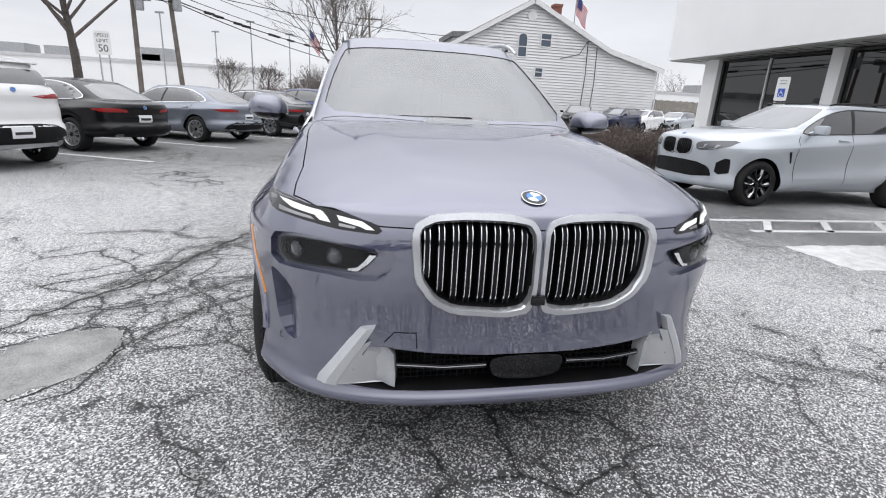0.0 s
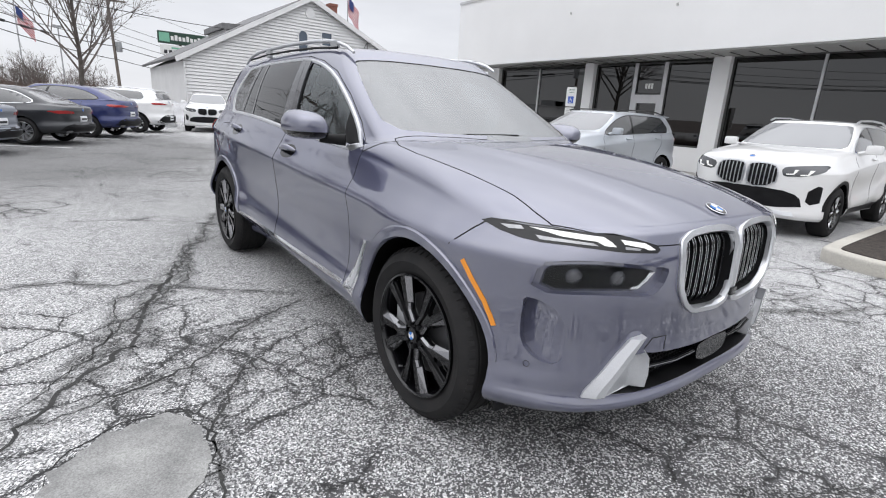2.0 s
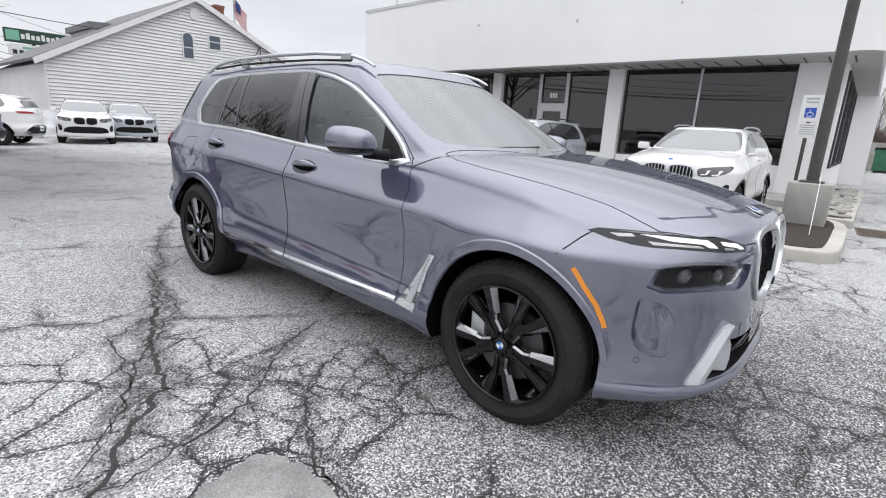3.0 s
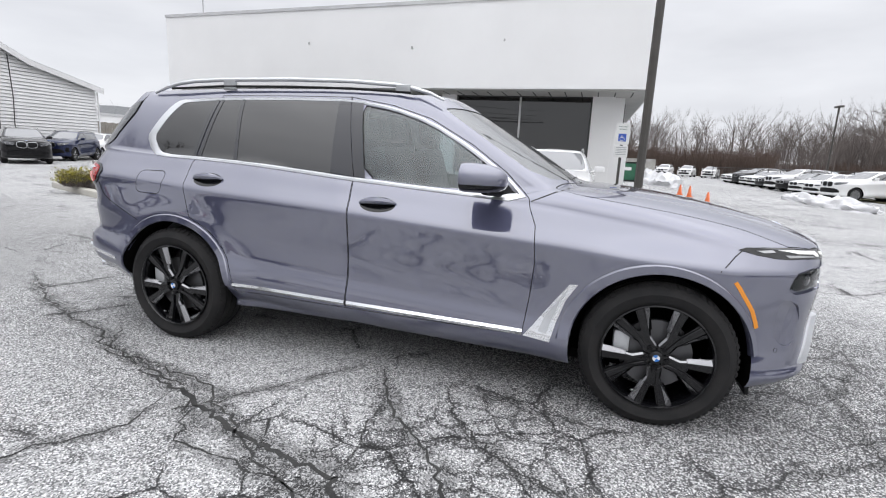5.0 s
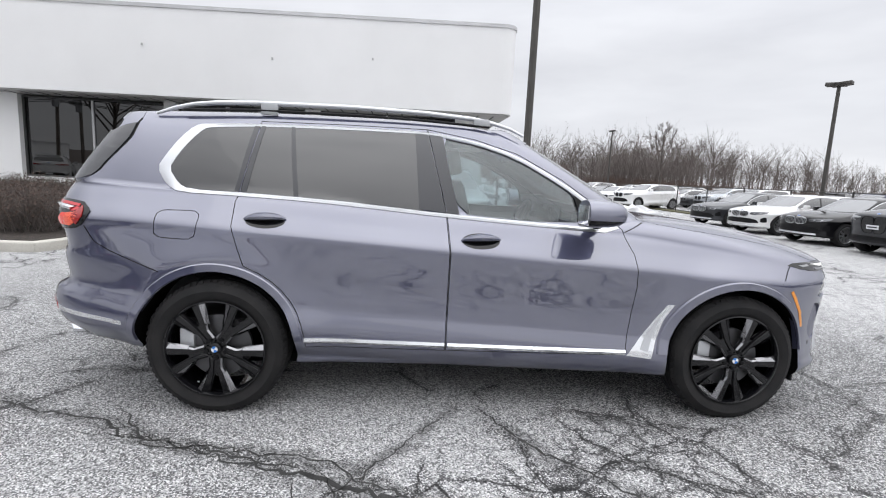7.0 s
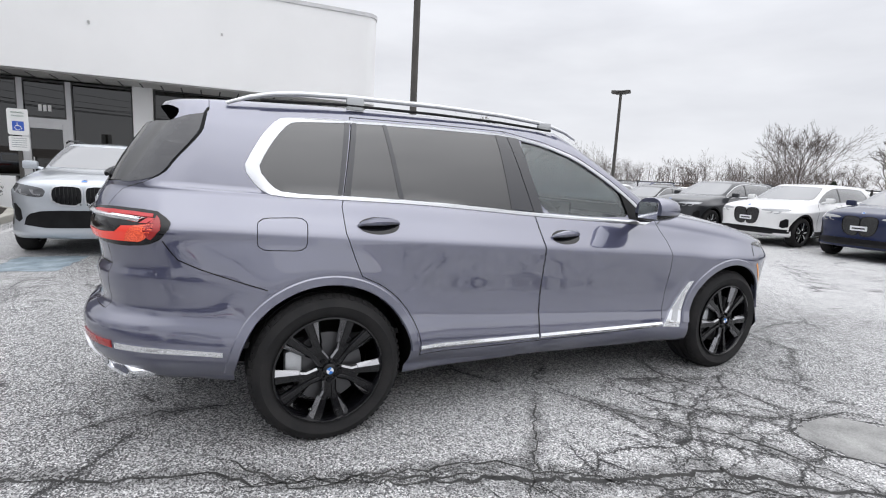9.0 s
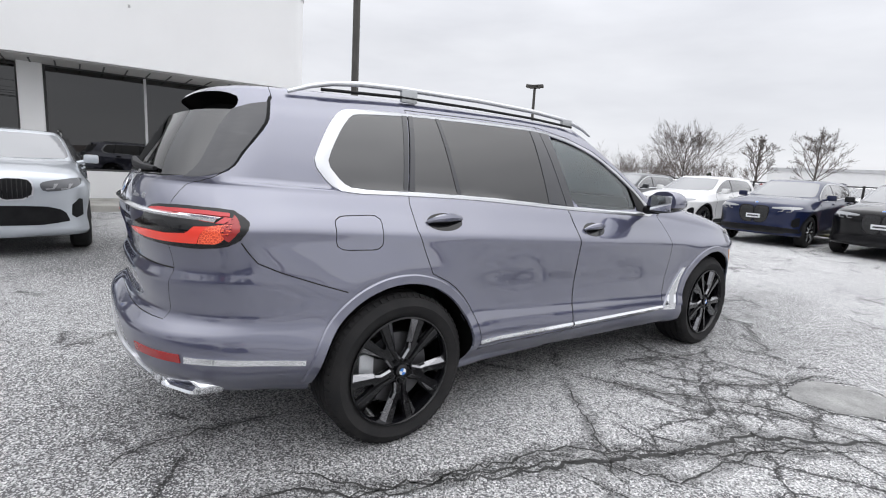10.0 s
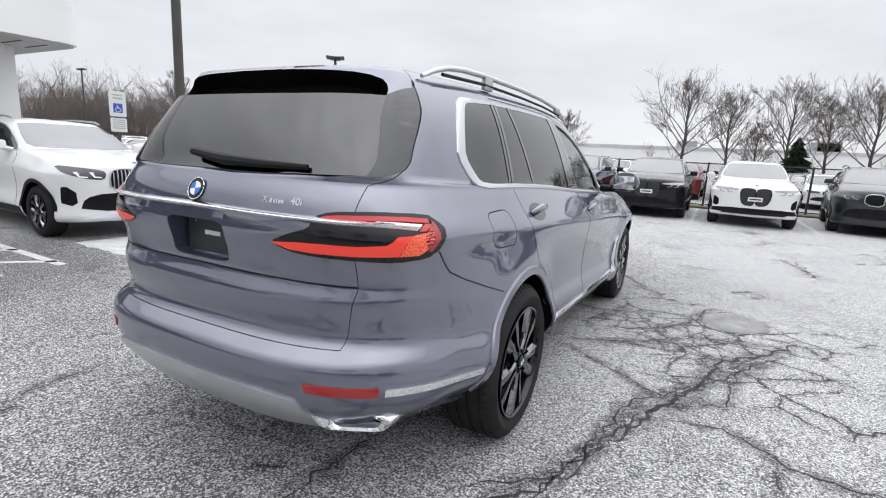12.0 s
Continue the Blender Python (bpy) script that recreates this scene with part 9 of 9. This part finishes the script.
# ---- lot fence ----
fence = thing("lot_fence", "black chain-link fence with rails along the lot", "fence", kind="structure")
for i in range(34):
    bm = bmesh.new()
    x = -32 + 3.05 * i
    tube(bm, [(x, -14.7, 0), (x, -14.7, 1.62)], 0.035, 6)
    part("post", bm, FENCE_WIRE, fence)
for z in (1.58, 0.12):
    bm = bmesh.new()
    tube(bm, [(-33, -14.7, z), (70, -14.7, z)], 0.022, 6)
    part("rail", bm, FENCE_WIRE, fence)
verts, faces = [], []
for i in range(1180):
    for s in (-1, 1):
        x = -32 + i * 0.085
        k = len(verts)
        h = 1.45
        verts += [(x, -14.7, 0.12), (x + 0.006, -14.7, 0.12), (x + s * h * 0.7 + 0.006, -14.7, 0.12 + h), (x + s * h * 0.7, -14.7, 0.12 + h)]
        faces.append((k, k + 1, k + 2, k + 3))
me = bpy.data.meshes.new("chain_link")
me.from_pydata(verts, [], faces)
me.materials.append(FENCE_WIRE)
ob = new("chain_link", me)
ob.parent = fence
tagged(ob, "fine chain-link mesh", kind="stuff")
plank_fence = thing("plank_fence", "weathered wooden plank fence beside the house", "fence", kind="structure", at=pose(24.6, 36.0, 0))
for i in range(70):
    bm = bmesh.new()
    x = i * 0.20
    box(bm, x, 0, 0.0, x + 0.175, 0.03, 2.5 + 0.03 * (i % 3), 0.004)
    part("plank", bm, WOOD_FENCE, plank_fence, smooth=False)

# ---- street side: signs, poles, wires ----
sg = thing("speed_sign", "white speed limit sign on two posts", "sign", at=pose(-10.25, 22.0, 0))
bm = plate_bm(0.62, 0.92, 0.006)
bmesh.ops.translate(bm, vec=(0, 0, 2.96), verts=bm.verts)
face = part("sign_face", bm, SIGN_WHITE, sg, "white sign face", smooth=False)
for z, txt, size in ((3.25, "SPEED", 0.19), (3.04, "LIMIT", 0.19), (2.74, "50", 0.40)):
    text_mesh(txt, size, INK, face, pose(0, -0.0075, z, 90, 0, 0))
for x in (-0.18, 0.18):
    bm = bmesh.new()
    box(bm, x - 0.025, 0.002, 0, x + 0.025, 0.05, 3.3, 0.004)
    part("post", bm, GALVANISED, sg, smooth=False)
board = thing("pole_sign", "two-panel roadside business sign with a dark green top", "sign", at=pose(7.65, 50.0, 0))
bm = bmesh.new()
tube(bm, [(-0.2, 0.3, 0), (-0.2, 0.3, 6.6)], 0.14, 10)
part("pole", bm, POLE_BROWN, board)
bm = bmesh.new()
box(bm, -2.0, -0.15, 5.95, 2.0, 0.15, 6.95, 0.03)
part("upper_panel", bm, SIGN_GREEN, board, "dark green panel", smooth=False)
bm = bmesh.new()
box(bm, -1.9, -0.165, 6.1, -1.1, -0.151, 6.82)
part("mint_block", bm, SIGN_MINT, board, smooth=False)
for i in range(9):
    bm = bmesh.new()
    box(bm, -1.0 + i * 0.31, -0.165, 6.25, -0.78 + i * 0.31, -0.151, 6.70 if i % 3 == 1 else 6.58)
    part("letter_bar", bm, SIGN_WHITE, board, smooth=False)
bm = bmesh.new()
box(bm, -1.85, -0.12, 5.05, 1.85, 0.12, 5.85, 0.03)
part("lower_panel", bm, SIGN_WHITE, board, "white panel with dark bars", smooth=False)
for i in range(8):
    bm = bmesh.new()
    box(bm, -1.6 + i * 0.38, -0.135, 5.12, -1.34 + i * 0.38, -0.121, 5.42)
    part("letter_bar", bm, INK, board, smooth=False)
bm = bmesh.new()
box(bm, -1.0, -0.135, 5.54, 1.0, -0.121, 5.68)
part("letter_bar", bm, SIGN_MINT, board, smooth=False)


def utility_pole(x, y, h, lean, arms=True, lamp=False):
    p = thing("utility_pole", "weathered wooden utility pole with cross-arm and fittings", "utility pole", group="utility poles", at=pose(x, y, 0, 0, lean, 0))
    bm = bmesh.new()
    tube(bm, [(0, 0, -0.2), (0, 0, h)], [0.13, 0.09], 10)
    part("shaft", bm, WOOD_POLE, p)
    if arms:
        bm = bmesh.new()
        box(bm, -1.2, -0.06, h - 0.6, 1.2, 0.06, h - 0.48, 0.01)
        part("cross_arm", bm, WOOD_POLE, p)
        for xx in (-1.1, -0.5, 0.5, 1.1):
            bm = bmesh.new()
            lathe(bm, [(0.02, 0), (0.05, 0.02), (0.03, 0.08), (0.05, 0.12), (0.01, 0.16)], pose(xx, 0, h - 0.48), 8)
            part("insulator", bm, GALVANISED, p)
    bm = bmesh.new()
    lathe(bm, [(0.01, 0), (0.20, 0), (0.22, 0.1), (0.22, 0.75), (0.01, 0.8)], pose(0.32, -0.1, h * 0.52), 14)
    part("transformer", bm, GALVANISED, p)
    if lamp:
        bm = bmesh.new()
        tube(bm, [(0, -0.1, h * 0.55), (-0.5, -0.3, h * 0.58), (-0.9, -0.4, h * 0.58)], 0.03, 6)
        box(bm, -1.4, -0.55, h * 0.56, -0.8, -0.28, h * 0.60, 0.03)
        part("street_light", bm, GALVANISED, p)


utility_pole(-10.7, 27.0, 9.5, 0.5)
utility_pole(-8.8, 27.6, 9.8, -3.0, lamp=True)
utility_pole(2.4, 48.1, 9.0, -2.0)
utility_pole(21.0, 70.0, 9.0, 0)


def wire(points, sag, r, name="overhead_cable"):
    bm = bmesh.new()
    pts = []
    for a, b in zip(points, points[1:]):
        a, b = Vector(a), Vector(b)
        for i in range(14):
            f = i / 14
            p = a.lerp(b, f)
            p.z -= sag * 4 * f * (1 - f)
            pts.append(p)
    pts.append(Vector(points[-1]))
    tube(bm, pts, r, 4)
    return tagged(part(name, bm, CABLE), "black overhead cable between utility poles", "cable", group="overhead cables")


for za, zb, r in ((5.5, 4.1, 0.026), (5.6, 5.1, 0.030), (5.9, 5.6, 0.020), (6.5, 6.2, 0.018), (7.2, 6.8, 0.018), (9.2, 8.6, 0.016)):
    wire([(-46, 8, za + 1.2), (-8.8, 27.4, za), (2.4, 48.1, zb), (21.0, 70.0, zb - 0.3)], 0.45, r)
wire([(-8.8, 27.6, 6.2), (7.5, 34.6, 5.9)], 0.3, 0.02)
wire([(-40, 9, 6.9), (-8.8, 27.6, 6.3)], 0.7, 0.022)
bm = bmesh.new()
rnd = random.Random(4)
for i in range(9):
    f = (0.10, 0.13, 0.20, 0.23, 0.34, 0.36, 0.43, 0.52, 0.60)[i]
    a, b = Vector((-8.8, 27.4, 5.6)), Vector((2.4, 48.1, 5.1))
    p = a.lerp(b, f)
    p.z -= 0.45 * 4 * f * (1 - f)
    d = (b - a).normalized()
    tube(bm, [p - d * 0.35, p + d * 0.35], 0.075, 8)
tagged(part("cable_closure", bm, CABLE), "dark splice closures on the overhead cable", "cable", kind="stuff")
for x, y, h in ((-17, 52, 8.0), (-9.5, 55, 8.2), (-6, 58, 7.6), (-1, 62, 7.4), (-14, 60, 7.5)):
    lot_lamp(x, y, h, 15, 1 if x < -10 else 2, GALVANISED, 0.75)

# ---- small things ----
def cone(x, y):
    c = thing("traffic_cone", "small orange traffic cone on a square foot", "traffic cone", group="orange cones", at=pose(x, y, 0))
    bm = bmesh.new()
    box(bm, -0.15, -0.15, 0, 0.15, 0.15, 0.03, 0.005)
    part("foot", bm, ORANGE, c)
    bm = bmesh.new()
    lathe(bm, [(0.11, 0.03), (0.03, 0.50), (0.02, 0.51), (0.005, 0.51)], Matrix(), 16)
    part("body", bm, ORANGE, c)


for x, y in ((23.4, -3.9), (22.0, -4.1), (16.7, -3.8)):
    cone(x, y)
d = thing("dumpster", "green steel dumpster beside a low wall", "dumpster", at=pose(39.8, -2.3, 0))
bm = bmesh.new()
prism(bm, [(-1.0, 0.15), (1.0, 0.15), (1.05, 1.25), (-1.05, 1.45)], "y", -0.9, 0.9)
part("bin", bm, DUMPSTER_GREEN, d, smooth=False)
bm = bmesh.new()
box(bm, -1.1, -0.95, 1.42, 1.1, 0.95, 1.48, m=pose(0, 0, 0, 0, 5, 0))
part("lid", bm, BLACK_PLASTIC, d, smooth=False)
bm = bmesh.new()
box(bm, -1.04, -0.3, 0.9, -1.02, 0.3, 1.15)
part("label_plate", bm, SIGN_WHITE, d, smooth=False)
bm = bmesh.new()
box(bm, -0.9, -0.8, 0.0, -0.7, 0.8, 0.15)
box(bm, 0.7, -0.8, 0.0, 0.9, 0.8, 0.15)
part("skid_frame", bm, FENCE_WIRE, d, smooth=False)
bm = bmesh.new()
box(bm, 42, -4.7, 0, 42.3, -1.0, 1.9, 0.01)
tagged(part("enclosure_wall", bm, CONCRETE, smooth=False), "grey wall of a bin enclosure", "wall", kind="structure")
# guy wire stake by the bed and a stripped cable guard
bm = bmesh.new()
tube(bm, [(7.0, -0.62, 0.95), (5.7, -0.70, 0.16)], 0.005, 5)
tagged(part("guy_rope", bm, SIGN_WHITE), "thin pale rope stretched from the pole base", "rope")
bm = bmesh.new()
tube(bm, [(5.25, 9.3, 0.1), (5.3, 9.3, 1.05)], 0.012, 5)
tagged(part("marker_stake", bm, SIGN_WHITE), "thin pale marker stake in the shrub bed", "stake")
